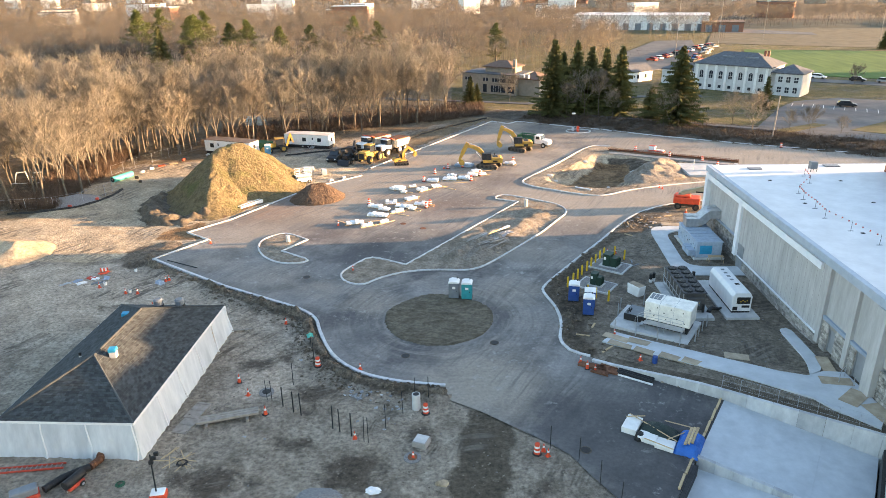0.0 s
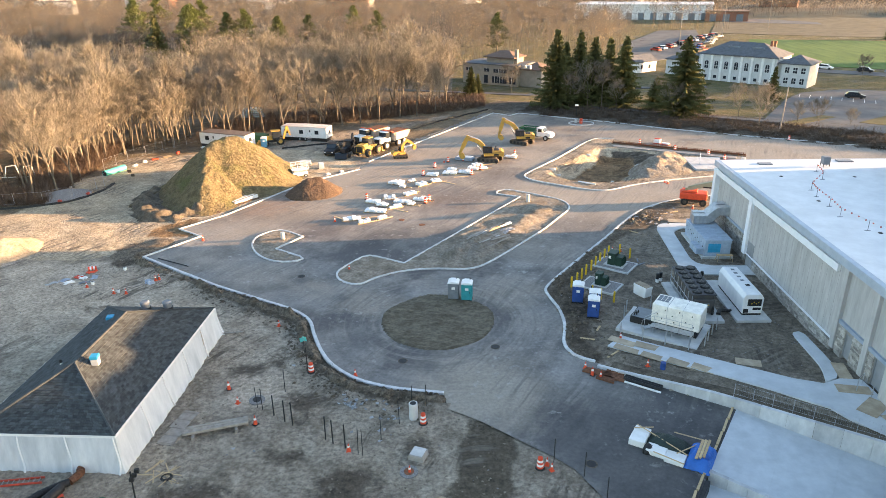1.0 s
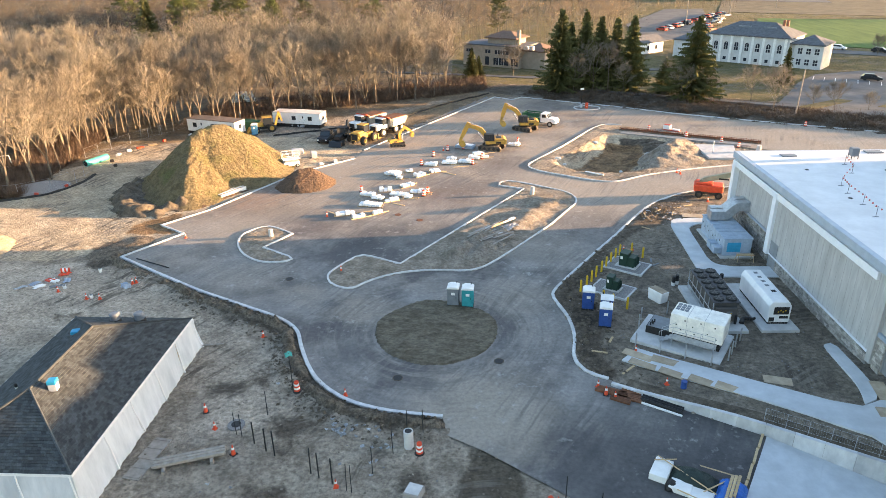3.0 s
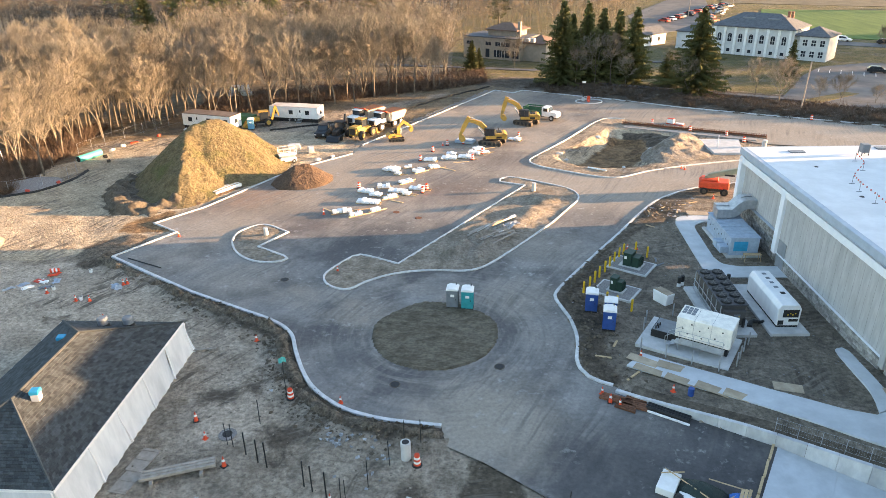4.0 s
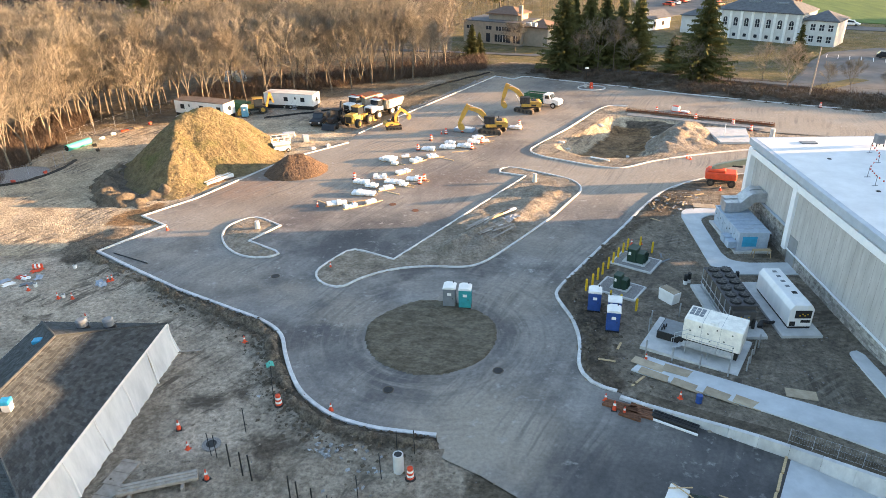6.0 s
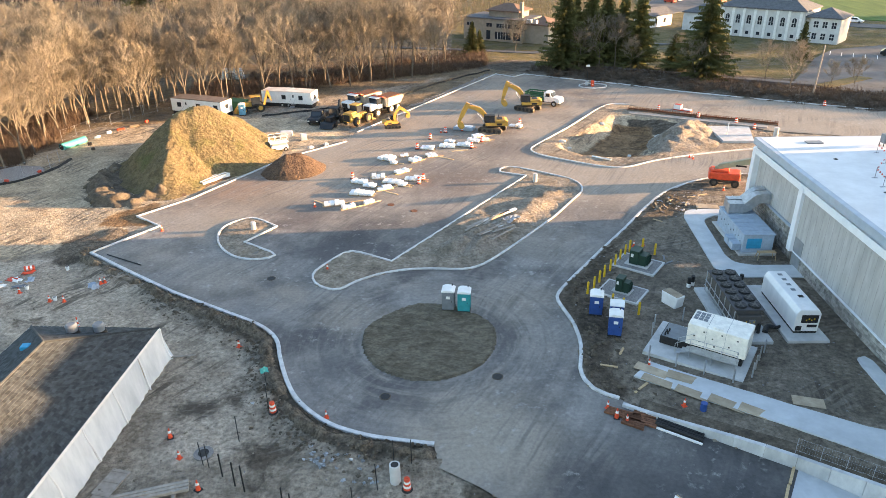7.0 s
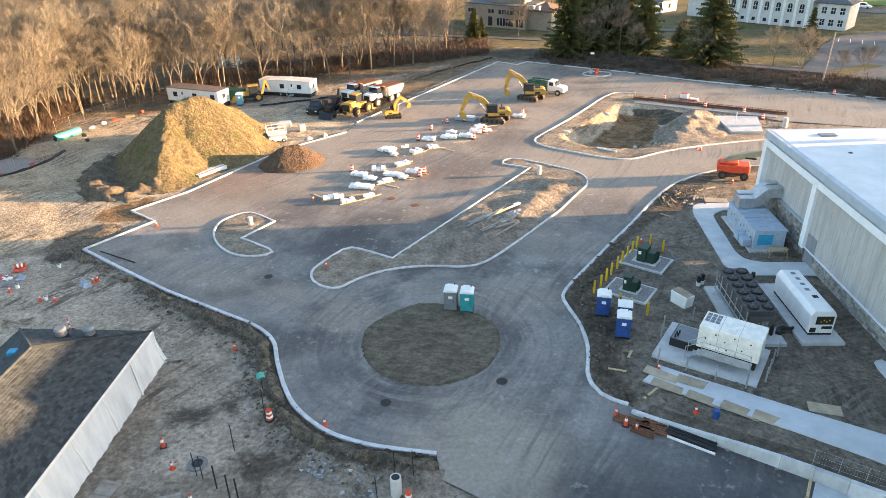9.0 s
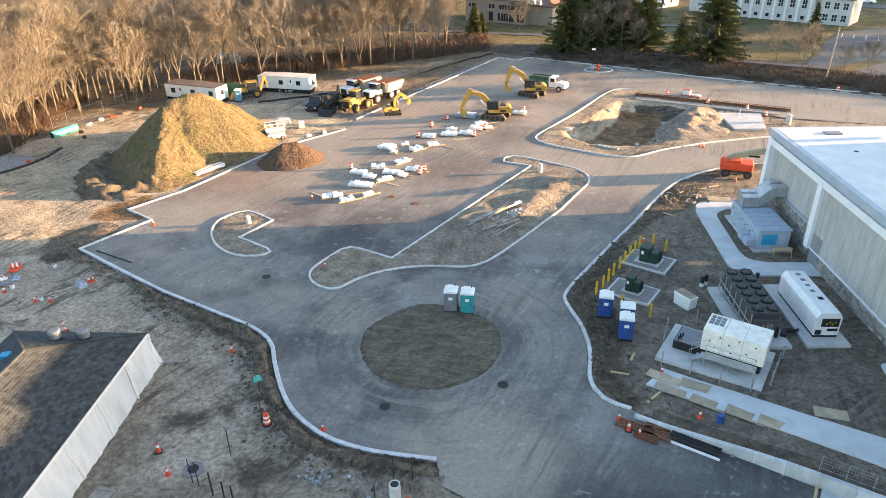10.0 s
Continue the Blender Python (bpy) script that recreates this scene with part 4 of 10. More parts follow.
    part("drip_edge", bm, M_white, roof, "white metal drip edge")
    # walls behind the sheeting
    bm = bmesh.new()
    box(bm, -W + 0.5, -D + 0.5, -0.1, W - 0.5, D - 0.5, HE - 0.16)
    part("wall", bm, M_osb, h)
    # plastic sheets: wavy, wider at the foot
    rnd = random.Random(5)
    for side in range(4):
        L = W if side % 2 == 0 else D
        nseg = 5 if L == D else 3
        for sgm in range(nseg):
            a0, a1 = -L + 2 * L * sgm / nseg, -L + 2 * L * (sgm + 1) / nseg
            vs, fs = [], []
            nu, nv = 18, 10
            ph = rnd.uniform(0, 6)
            for i in range(nu + 1):
                u = a0 + (a1 - a0) * i / nu
                gath = abs(math.sin(math.pi * i / nu)) ** 0.6
                for j in range(nv + 1):
                    f = j / nv
                    z = (HE - 0.14) * (1 - f) + 0.0 * f
                    out = 0.06 + 0.34 * f ** 1.5 + (0.04 * math.sin(math.pi * f) * gath) + 0.03 * math.sin(u * 3.1 + ph + 2 * f) * f + 0.03 * math.sin(u * 9 + ph) * (0.3 + f)
                    ou = L if side % 2 else L
                    e = (D if side % 2 == 0 else W) + out
                    corner = 1 + out / L * (abs(u) / L) ** 8
                    x, y = {0: (u * corner, -e), 1: (e, u * corner), 2: (-u * corner, e), 3: (-e, -u * corner)}[side]
                    vs.append((x, y, z - 0.02 + 0.02 * math.sin(u * 1.7 + ph) * f))
            for i in range(nu):
                for j in range(nv):
                    q = i * (nv + 1) + j
                    fs.append((q, q + nv + 1, q + nv + 2, q + 1))
            from_arrays("plastic_sheet", vs, fs, M_poly, h, "milky translucent plastic sheeting", smooth=True)
            # gathered seam
            bm = bmesh.new()
            for kk in range(6):
                f0, f1 = kk / 6, (kk + 1) / 6
                def sp(f):
                    e = (D if side % 2 == 0 else W) + 0.08 + 0.34 * f ** 1.5 + 0.35 * max(0.0, f - 0.8)
                    u = a1 + 0.12 * math.sin(f * 4 + ph)
                    x, y = {0: (u, -e), 1: (e, u), 2: (-u, e), 3: (-e, -u)}[side]
                    return Vector((x, y, (HE - 0.14) * (1 - f) + 0.03))
                cyl(bm, sp(f0), sp(f1), 0.045 + 0.02 * f0, 0.045 + 0.02 * f1, 6)
            part("sheet_seam", bm, M_wrap, h)
    return h


M_osb = mat("sheathing_board", (0.36, 0.27, 0.16), (0.46, 0.36, 0.23), 0.4, 0.9)
M_poly = mat("milky_plastic", (0.46, 0.49, 0.52), (0.66, 0.68, 0.70), 1.1, 0.3, 0.02, 0.6, stretch=(1, 1, 0.25), spec=0.5)
house_ob = house()


def mound(name, pts_h, material, label, x0, x1, y0, y1, step, category="soil heap"):
    """A heap of soil as one uneven sheet that rests on the ground; pts_h gives its height."""
    xs, ys = np.arange(x0, x1 + step, step), np.arange(y0, y1 + step, step)
    X, Y = np.meshgrid(xs, ys)
    H = pts_h(X, Y)
    base = np.where(inside(X, Y, ROAD), 0.0, ground_z(X, Y))
    rough_ = np.random.RandomState(7).uniform(-1, 1, X.shape)
    Z = base + np.where(H > 0.02, H + 0.07 * rough_ * np.minimum(1, H), -0.25)
    ok = H > 0.0
    n, m = X.shape
    ids = np.arange(n * m).reshape(n, m)
    cell = ok[:-1, :-1] | ok[1:, :-1] | ok[:-1, 1:] | ok[1:, 1:]
    ii, jj = np.nonzero(cell)
    fs = np.stack([ids[ii, jj], ids[ii, jj + 1], ids[ii + 1, jj + 1], ids[ii + 1, jj]], 1)
    used, inv = np.unique(fs, return_inverse=True)
    vs = np.stack([X.ravel(), Y.ravel(), Z.ravel()], 1)[used]
    ob = from_arrays(name, vs, inv.reshape(fs.shape).tolist(), material, smooth=True)
    return tagged(ob, label, category)


def ridge_heap(X, Y, px, py, qx, qy, r, h, seed=0.0):
    """A heap along the line from p to q."""
    dx, dy = qx - px, qy - py
    t = np.clip(((X - px) * dx + (Y - py) * dy) / (dx * dx + dy * dy), 0, 1)
    d = np.hypot(X - px - t * dx, Y - py - t * dy) / r
    d = d * (1 + 0.06 * wave(X, Y, 3.4, seed) + 0.035 * wave(X, Y, 1.1, seed + 1))
    return h * np.clip(1 - d, 0, 1) ** 0.95


CREST = [(-32.2, 106.4, 5.2), (-34.4, 103.2, 7.4), (-36.0, 102.0, 7.5), (-38.0, 99.8, 6.6), (-37.1, 95.7, 4.9), (-36.2, 92.2, 3.2), (-35.7, 89.6, 1.4)]


FACE = []                  # ribs that fill the broad eastern face below the crest
for k in range(12):
    f = k / 11 * 4.999
    (ax_, ay_, az_), (bx_, by_, bz_) = CREST[int(f) + 1], CREST[min(6, int(f) + 2)]
    f -= int(f)
    q = (ax_ + (bx_ - ax_) * f, ay_ + (by_ - ay_) * f, az_ + (bz_ - az_) * f)
    FACE.append((q, (q[0] + 0.62 * q[2], q[1] - 0.28 * q[2] + 0.6, q[2] * 0.42)))


def crest_heap(X, Y):
    """A tipped heap whose faces fall from a bent, descending crest, with rills and a soft toe."""
    H = np.full(X.shape, -9.0)
    jag = 0.30 * wave(X, Y, 3.1, 1.0) + 0.16 * wave(X, Y, 1.2, 5.0)
    for (x0, y0, z0), (x1, y1, z1) in list(zip(CREST, CREST[1:])) + FACE:
        dx, dy = x1 - x0, y1 - y0
        t = np.clip(((X - x0) * dx + (Y - y0) * dy) / (dx * dx + dy * dy), 0, 1)
        d = np.hypot(X - x0 - t * dx, Y - y0 - t * dy)
        H = np.maximum(H, z0 + (z1 - z0) * t - 0.90 * np.sqrt(d * d + 0.25) + 0.45)
    rill = np.sin(np.arctan2(Y - 100.0, X + 36.0) * 34 + 1.6 * wave(X, Y, 2.2, 4.0))
    H = H + jag * np.clip(H, 0, 1.2) * 0.5 + 0.07 * rill * np.clip(H, 0, 1)
    return np.where(H > 0.9, H, np.where(H > -0.9, 0.9 * (np.clip(H + 0.9, 0, 9) / 1.8) ** 1.6, 0.0))


mound("earth_mound", crest_heap, M_pile, "large heap of tan clay soil grown with dry grass", -54, -20, 82, 120, 0.26)
mound("earth_mound", lambda X, Y: ridge_heap(X, Y, -22.6, 96.8, -20.9, 97.5, 3.5, 2.4, 4.0), M_rust, "red-brown loam heap at the asphalt edge", -28, -16, 91, 103, 0.22)
mound("earth_mound", lambda X, Y: ridge_heap(X, Y, -57.5, 75.5, -55, 75.0, 4.2, 1.7, 2.0), M_tan, "low heap of tan sand", -66, -48, 68, 83, 0.35)

mound("soil_mound", lambda X, Y: np.maximum(ridge_heap(X, Y, -0.6, 73.2, 4.4, 78.4, 2.0, 1.0, 3.0), ridge_heap(X, Y, 1.4, 73.0, 3.4, 75.6, 1.7, 0.8, 6.0)) * (1 + 0.3 * wave(X, Y, 0.8, 2.0)), M_spoil, "heap of grey soil and rubble in the kerbed island", -5, 9, 69, 83, 0.2)

# ---------------------------------------------------------------- trees


def tube_arrays(segs, sides, verts, faces):
    """Adds tapered tubes (p, q, r0, r1) to a list of points and faces."""
    for p, q, r0, r1 in segs:
        d = (q - p)
        if d.length < 1e-6:
            continue
        d.normalize()
        a = d.orthogonal().normalized()
        b = d.cross(a)
        k = len(verts)
        for i in range(sides):
            an = 2 * math.pi * i / sides
            o = a * math.cos(an) + b * math.sin(an)
            verts.append(p + o * r0)
            verts.append(q + o * r1)
        for i in range(sides):
            j = (i + 1) % sides
            faces.append((k + 2 * i, k + 2 * j, k + 2 * j + 1, k + 2 * i + 1))


def bare_tree_data(seed, height, spread, leaders=1, low=0.4, twigs=3100, twig_w=0.016):
    """Trunk and crown arrays for one leafless tree: leaders, ascending limbs, boughs, branches and fine twigs."""
    rn = random.Random(seed)
    trunk, limbs, boughs = [], [], []
    fine = []
    up = Vector((0, 0, 1))

    def grow(p, d, length, r0, r1, n, bend, wob, out):
        """A shoot of n pieces from p that bends upwards; gives its joints and headings."""
        pts = [(p.copy(), d.copy())]
        for i in range(n):
            d = (d + up * bend + Vector((rn.gauss(0, wob), rn.gauss(0, wob), rn.gauss(0, wob * 0.6)))).normalized()
            q = p + d * (length / n)
            out.append((p, q, r0 + (r1 - r0) * i / n, r0 + (r1 - r0) * (i + 1) / n))
            p = q
            pts.append((p.copy(), d.copy()))
        return pts

    def at(pts, f):
        k = f * (len(pts) - 1)
        i = min(len(pts) - 2, int(k))
        return pts[i][0].lerp(pts[i + 1][0], k - i), pts[i + 1][1]

    def side(d, az, an):
        """The heading that leaves d by the angle an, turned by az round it."""
        a = d.orthogonal().normalized()
        b = d.cross(a)
        return (d * math.cos(an) + (a * math.cos(az) + b * math.sin(az)) * math.sin(an)).normalized()

    r = height * 0.0075 + 0.045
    stems = []
    foot = Vector((0, 0, -0.3))
    if leaders == 1:
        stems.append((grow(foot, (up + Vector((rn.gauss(0, 0.03), rn.gauss(0, 0.03), 0))).normalized(), height * 0.84, r, 0.03, 9, 0.02, 0.035, trunk), low, height * 0.84))
    else:
        fork = height * low * rn.uniform(0.45, 0.8)
        base = grow(foot, up, fork, r * 1.1, r * 0.9, 3, 0.02, 0.02, trunk)
        a0 = rn.uniform(0, 6.28)
        for k in range(leaders):
            d = side(up, a0 + 6.283 * k / leaders + rn.gauss(0, 0.3), rn.uniform(0.2, 0.42) * spread)
            ln = (height * rn.uniform(0.84, 0.93) - fork)
            stems.append((grow(base[-1][0], d, ln, r * 0.68, 0.03, 7, 0.035, 0.045, trunk), max(0.12, (height * low - fork) / ln), ln))
    n_l = {1: 20, 2: 11, 3: 8, 4: 7}[leaders]
    az = rn.uniform(0, 6)
    for stem, lo_f, ln in stems:
        for k in range(n_l):
            f = lo_f + (0.99 - lo_f) * (k + rn.uniform(0.1, 0.9)) / n_l
            g = (f - lo_f) / (1 - lo_f)
            p, d = at(stem, f)
            az += 2.4 + rn.gauss(0, 0.35)
            reach = height * 0.30 * spread * (0.72 + 0.5 * math.sin(math.pi * min(1, g * 0.9 + 0.22)) - 0.55 * g ** 2) * rn.uniform(0.72, 1.15)
            l1 = grow(p, side(d, az, rn.uniform(0.75, 1.1) - 0.45 * g), reach, r * (0.42 - 0.26 * g), 0.02, 4, 0.12, 0.09, limbs)
            for j in range(5):
                f2 = 0.28 + 0.72 * (j + rn.random()) / 5
                p2, d2 = at(l1, f2)
                l2 = grow(p2, side(d2, rn.uniform(0, 6.28), rn.uniform(0.4, 0.85)), reach * rn.uniform(0.34, 0.55) * (1.25 - 0.45 * f2), 0.035, 0.014, 2, 0.10, 0.10, boughs)
                fine.append((l2[0][0], l2[-1][0], 0.8))
                for m in range(4):
                    p3, d3 = at(l2, 0.2 + 0.8 * rn.random())
                    l3 = grow(p3, side(d3, rn.uniform(0, 6.28), rn.uniform(0.35, 0.8)), reach * rn.uniform(0.16, 0.30), 0.02, 0.01, 1, 0.10, 0.1, [])
                    fine.append((l3[0][0], l3[-1][0], 1.6))
    tv, tf, cv, cf = [], [], [], []
    tube_arrays(trunk, 6, tv, tf)
    tube_arrays(limbs, 4, cv, cf)
    tube_arrays(boughs, 3, cv, cf)

    def blade(a, b, w):
        e = b - a
        if e.length < 1e-4:
            return
        o = Matrix.Rotation(rn.uniform(0, 3.1), 3, e.normalized()) @ (e.orthogonal().normalized() * w)
        k = len(cv)
        cv.extend((a - o, a + o, b))
        cf.append((k, k + 1, k + 2))

    for p, q, w in fine:
        if w > 1:
            blade(p, q + (q - p) * 0.5, 0.024)
    wts = [(q - p).length * w for p, q, w in fine]
    for p, q, w in rn.choices(fine, wts, k=twigs):
        a = p.lerp(q, rn.uniform(0.1, 1.0))
        e = ((q - p).normalized() + Vector((rn.gauss(0, 0.5), rn.gauss(0, 0.5), rn.gauss(0.18, 0.45)))).normalized()
        blade(a, a + e * rn.uniform(0.6, 1.7), twig_w)
    return [(tv, tf)], cv, cf


def mesh_of(name, verts, faces, material, smooth=False):
    me = bpy.data.meshes.new(name)
    me.from_pydata([tuple(v) for v in verts], [], faces)
    me.materials.append(material)
    me.update()
    return me


TREES = []
for i, (hh, sp, st, lw) in enumerate(((16.5, 0.80, 1, 0.40), (16, 1.0, 3, 0.28), (18.5, 0.74, 1, 0.46), (14, 1.28, 4, 0.10), (17.5, 0.84, 2, 0.36), (11, 1.05, 2, 0.18), (16.5, 0.64, 1, 0.46), (17, 0.95, 3, 0.36))):
    stems_, cv, cf = bare_tree_data(10 + i, hh, sp, st, lw)
    zt = max(v.z for v in cv)
    k = hh / zt
    TREES.append((*(mesh_of("trunk", [v * k for v in tv], tf, M_bark) for tv, tf in stems_), mesh_of("crown", [v * k for v in cv], cf, M_twig)))


def bare_tree(kind, x, y, s, rz, z=None, label="bare grey-brown deciduous tree", group="bare trees"):
    z = float(ground_z(np.array([x]), np.array([y]))[0]) if z is None else z
    t = new("bare_tree")
    t.matrix_basis = pose(x, y, z, 0, 0, rz) @ Matrix.Scale(s, 4)
    tagged(t, label, "tree", group)
    for me in TREES[kind]:
        o = new(me.name.split(".")[0], me)
        o.parent = t
    return t


rt = random.Random(3)


def in_woods(x, y):
    """Where the near wood stands."""
    edge_n = 139.5 + 0.62 * (x + 27) if x < -3 else 999
    if x < -55:
        return x < -59 - 0.12 * (y - 100) + (y - 118) * 0.25 * (y > 118) and y > 93
    return y > edge_n + 2 and x < 0


near = []
tries = 0
while len(near) < 215 and tries < 40000:
    tries += 1
    x, y = rt.uniform(-120, 2), rt.uniform(92, 200)
    if not in_woods(x, y) or y > 200 + 0.2 * x or (x < -62 and y > 158 - 0.1 * (x + 62)):
        continue
    front = (x > -70 and y < 128) or (x > -56 and y < 150 + 0.62 * (x + 27))
    gap = 3.2 if front else 4.8 if x < -55 else 6.4
    if any((x - a) ** 2 + (y - b) ** 2 < min(gap, g) ** 2 for a, b, g in near):
        continue
    near.append((x, y, gap))
for x, y, gap in near:
    kind = rt.choice((0, 2, 4, 6, 7)) if gap < 3 else rt.choice((0, 1, 1, 2, 4, 7, 7))
    bare_tree(kind, x, y, rt.uniform(0.62, 1.0) if rt.random() < 0.35 else rt.uniform(0.85, 1.12), rt.uniform(0, 360))
re2 = random.Random(77)
for i in range(26):
    u, o = (i + re2.random()) / 26, (1.2, 5.0, 9.0)[i % 3] + re2.uniform(0, 3.0)
    bare_tree(re2.choice((0, 1, 4, 6, 7)), -61.5 + 11.5 * u - 0.87 * o, 113.5 + 20.5 * u + 0.5 * o, re2.uniform(0.78, 1.05), re2.uniform(0, 360))
for x, y, s in ((-55.5, 131.5, 1.05), (-58.4, 136.0, 1.08), (-66.5, 131.0, 0.95), (-20.0, 150.0, 1.0), (-7.0, 162.5, 0.9)):
    bare_tree(3, x, y, s, rt.uniform(0, 360), label="broad bare tree with a rounded crown reaching low")


def far_woods(name, places, seed, label, h0=11, h1=17, blades=150, width=0.16, material=None, length=1.0):
    """A wood too dense to count: trunks and sprays of blades, joined."""
    rn = np.random.RandomState(seed)
    V, F, NV = [], [], []
    base = 0
    pts = np.array(places)
    n = len(pts)
    for i in range(n):
        x, y = pts[i]
        h = rn.uniform(h0, h1)
        # trunk
        r = 0.08
        for q in range(2):
            tx, ty = x + rn.normal(0, 2.2) * (q > 0), y + rn.normal(0, 2.2) * (q > 0)
            V.append(np.array([[tx - r, ty, -0.3], [tx + r, ty, -0.3], [tx, ty + r, -0.3], [tx + rn.normal(0, 0.8), ty, h * 0.85]]))
            NV.append(np.array([[-1, -0.3, 0.2], [1, -0.3, 0.2], [0, 1, 0.2], [0.5, -0.8, 0.2]]))
            F += [(base, base + 1, base + 3), (base + 1, base + 2, base + 3), (base + 2, base, base + 3)]
            base += 4
        # crown: fine sprays in a few domed lobes, thickest at their outside
        lobes = rn.normal(0, 1, (5, 3)) * (h * 0.13, h * 0.13, h * 0.09) + (0, 0, h * 0.64)
        lobes[0] = (0, 0, h * 0.66)
        own = rn.randint(0, 5, blades)
        a = rn.uniform(0, 2 * np.pi, blades)
        el = np.arcsin(rn.uniform(-0.8, 1.0, blades))
        k = rn.uniform(0.2, 1.0, blades) ** 0.5
        rx = h * rn.uniform(0.15, 0.21)
        o = np.stack([np.cos(a) * np.cos(el) * rx, np.sin(a) * np.cos(el) * rx, np.sin(el) * h * 0.24], 1)
        c = np.array([x, y, 0]) + lobes[own] + o * k[:, None]
        out = o / np.linalg.norm(o, axis=1)[:, None]
        d = out * 0.6 + np.array([0, 0, 0.35]) + rn.normal(0, 0.55, (blades, 3))
        d /= np.linalg.norm(d, axis=1)[:, None]
        w = np.cross(d, rn.normal(0, 1, (blades, 3)))
        w /= np.linalg.norm(w, axis=1)[:, None]
        L = rn.uniform(0.8, 2.0, blades)[:, None] * length
        turn = np.sum(np.cross(2 * w, d) * out, 1) < 0
        w[turn] *= -1
        V.append(np.stack([c - w * width, c + w * width, c + d * L], 1).reshape(-1, 3))
        nn = out * 0.75 + rn.normal(0, 0.35, (blades, 3)) + np.array([0, 0, 0.15])
        NV.append(np.repeat(nn, 3, 0))
        F += [(base + 3 * k, base + 3 * k + 1, base + 3 * k + 2) for k in range(blades)]
        base += 3 * blades
    ob = from_arrays(name, np.concatenate(V), F, material or M_twig, smooth=True)
    NV = np.concatenate(NV)
    NV = NV / np.linalg.norm(NV, axis=1)[:, None]
    ob.data.normals_split_custom_set_from_vertices(NV.tolist())
    return tagged(ob, label, "woods", kind="stuff")


far1, far2 = [], []
rf = random.Random(8)
FAR_LOT = [(58, 230), (64, 294), (118, 350), (155, 345), (116, 290), (96, 246)]
for _ in range(4200):
    x, y = rf.uniform(-330, 135), rf.uniform(150, 480)
    if x > -125 and y < 200 + 0.2 * x:
        continue
    if x < -70 and y < 236 + 4 * math.sin(x * 0.2) - 1.2 * max(0, x + 95):
        continue
    if x > -5 and y < 215:
        continue
    if x > 5 and (y < 222 + 0.45 * x or inside(np.array([x]), np.array([y]), FAR_LOT)[0] or (x > 70 and y < 352)):
        continue
    if 66 < x < 160 and y > 384:
        continue
    if abs(x) > 0.75 * y + 20:
        continue
    far1.append((x, y))
for x in np.arange(-230, -70, 1.6):
    y0 = 236 + 4 * math.sin(x * 0.2) - 1.2 * max(0, x + 95)
    far1.append((x + rf.uniform(-1, 1), y0 + abs(rf.gauss(0, 6))))
for _ in range(3600):
    y = rf.uniform(480, 1300)
    x = rf.uniform(-0.72 * y, 0.72 * y)
    if x > 60 and y < 560 + 0.3 * x:
        continue
    far2.append((x, y))
far_woods("near_wood", far1, 1, "leafless brown woodland behind the site", blades=170, width=0.12, length=0.95, material=M_twigf)
far_woods("far_wood", far2, 2, "distant leafless woodland", 10, 16, blades=100, width=0.30, length=1.1, material=M_twigf)

# ---------------------------------------------------------------- small helpers and paints for the things


def gz(x, y):
    """The height on which a thing stands at a plan point."""
    a, b = np.array([float(x)]), np.array([float(y)])
    if inside(a, b, ROAD)[0]:
        return 0.0
    return float(ground_z(a, b)[0])


def thing(name, label, category, x, y, rz=0.0, z=None, group=""):
    ob = empty(name, x, y, gz(x, y) if z is None else z, rz)
    return tagged(ob, label, category, group)


def B(parent, name, material, x0, y0, z0, x1, y1, z1, bevel=0.0, label="", m=None):
    bm = bmesh.new()
    box(bm, x0, y0, z0, x1, y1, z1, bevel, m)
    return part(name, bm, material, parent, label)


def C(parent, name, material, p0, p1, r0, r1=None, n=12, label=""):
    bm = bmesh.new()
    cyl(bm, p0, p1, r0, r1, n)
    return part(name, bm, material, parent, label)


def extrude_profile(bm, prof, y0, y1):
    """A closed x, z outline pulled from y0 to y1."""
    a = [bm.verts.new((x, y0, z)) for x, z in prof]
    b = [bm.verts.new((x, y1, z)) for x, z in prof]
    n = len(prof)
    bm.faces.new(a), bm.faces.new(b[::-1])
    for i in range(n):
        bm.faces.new((a[(i + 1) % n], a[i], b[i], b[(i + 1) % n]))
    bmesh.ops.recalc_face_normals(bm, faces=bm.faces)


def PR(parent, name, material, prof, y0, y1, label="", bevel=0.0):
    bm = bmesh.new()
    extrude_profile(bm, prof, y0, y1)
    if bevel:
        bmesh.ops.bevel(bm, geom=list(bm.edges), offset=bevel, segments=1, affect="EDGES")
    return part(name, bm, material, parent, label)


def paint(name, r, g, b, rough=0.5, vary=0.12, **kw):
    return mat(name, (r * (1 - vary), g * (1 - vary), b * (1 - vary)), (r * (1 + vary), g * (1 + vary), b * (1 + vary)), 0.5, rough, local=True, **kw)


P_yel = paint("machine_yellow", 0.47, 0.28, 0.06, 0.55, c3=(0.24, 0.165, 0.085), size3=0.7, amount3=0.7)
P_org = paint("safety_orange", 0.68, 0.085, 0.035, 0.6)
P_red = paint("faded_red", 0.50, 0.07, 0.04, 0.6)
P_blue = paint("dark_blue_plastic", 0.025, 0.075, 0.26, 0.45)
P_teal = paint("teal_plastic", 0.02, 0.27, 0.30, 0.45)
P_grey = paint("mid_grey_plastic", 0.17, 0.19, 0.21, 0.5)
P_dgreen = paint("transformer_green", 0.018, 0.045, 0.032, 0.5)
P_bolly = paint("bollard_yellow", 0.66, 0.42, 0.02, 0.5, c3=(0.4, 0.3, 0.1), size3=0.3, amount3=0.4)
P_cream = paint("cream_enclosure_paint", 0.80, 0.765, 0.69, 0.45)
P_ahu = paint("blue_grey_housing", 0.33, 0.41, 0.50, 0.5)
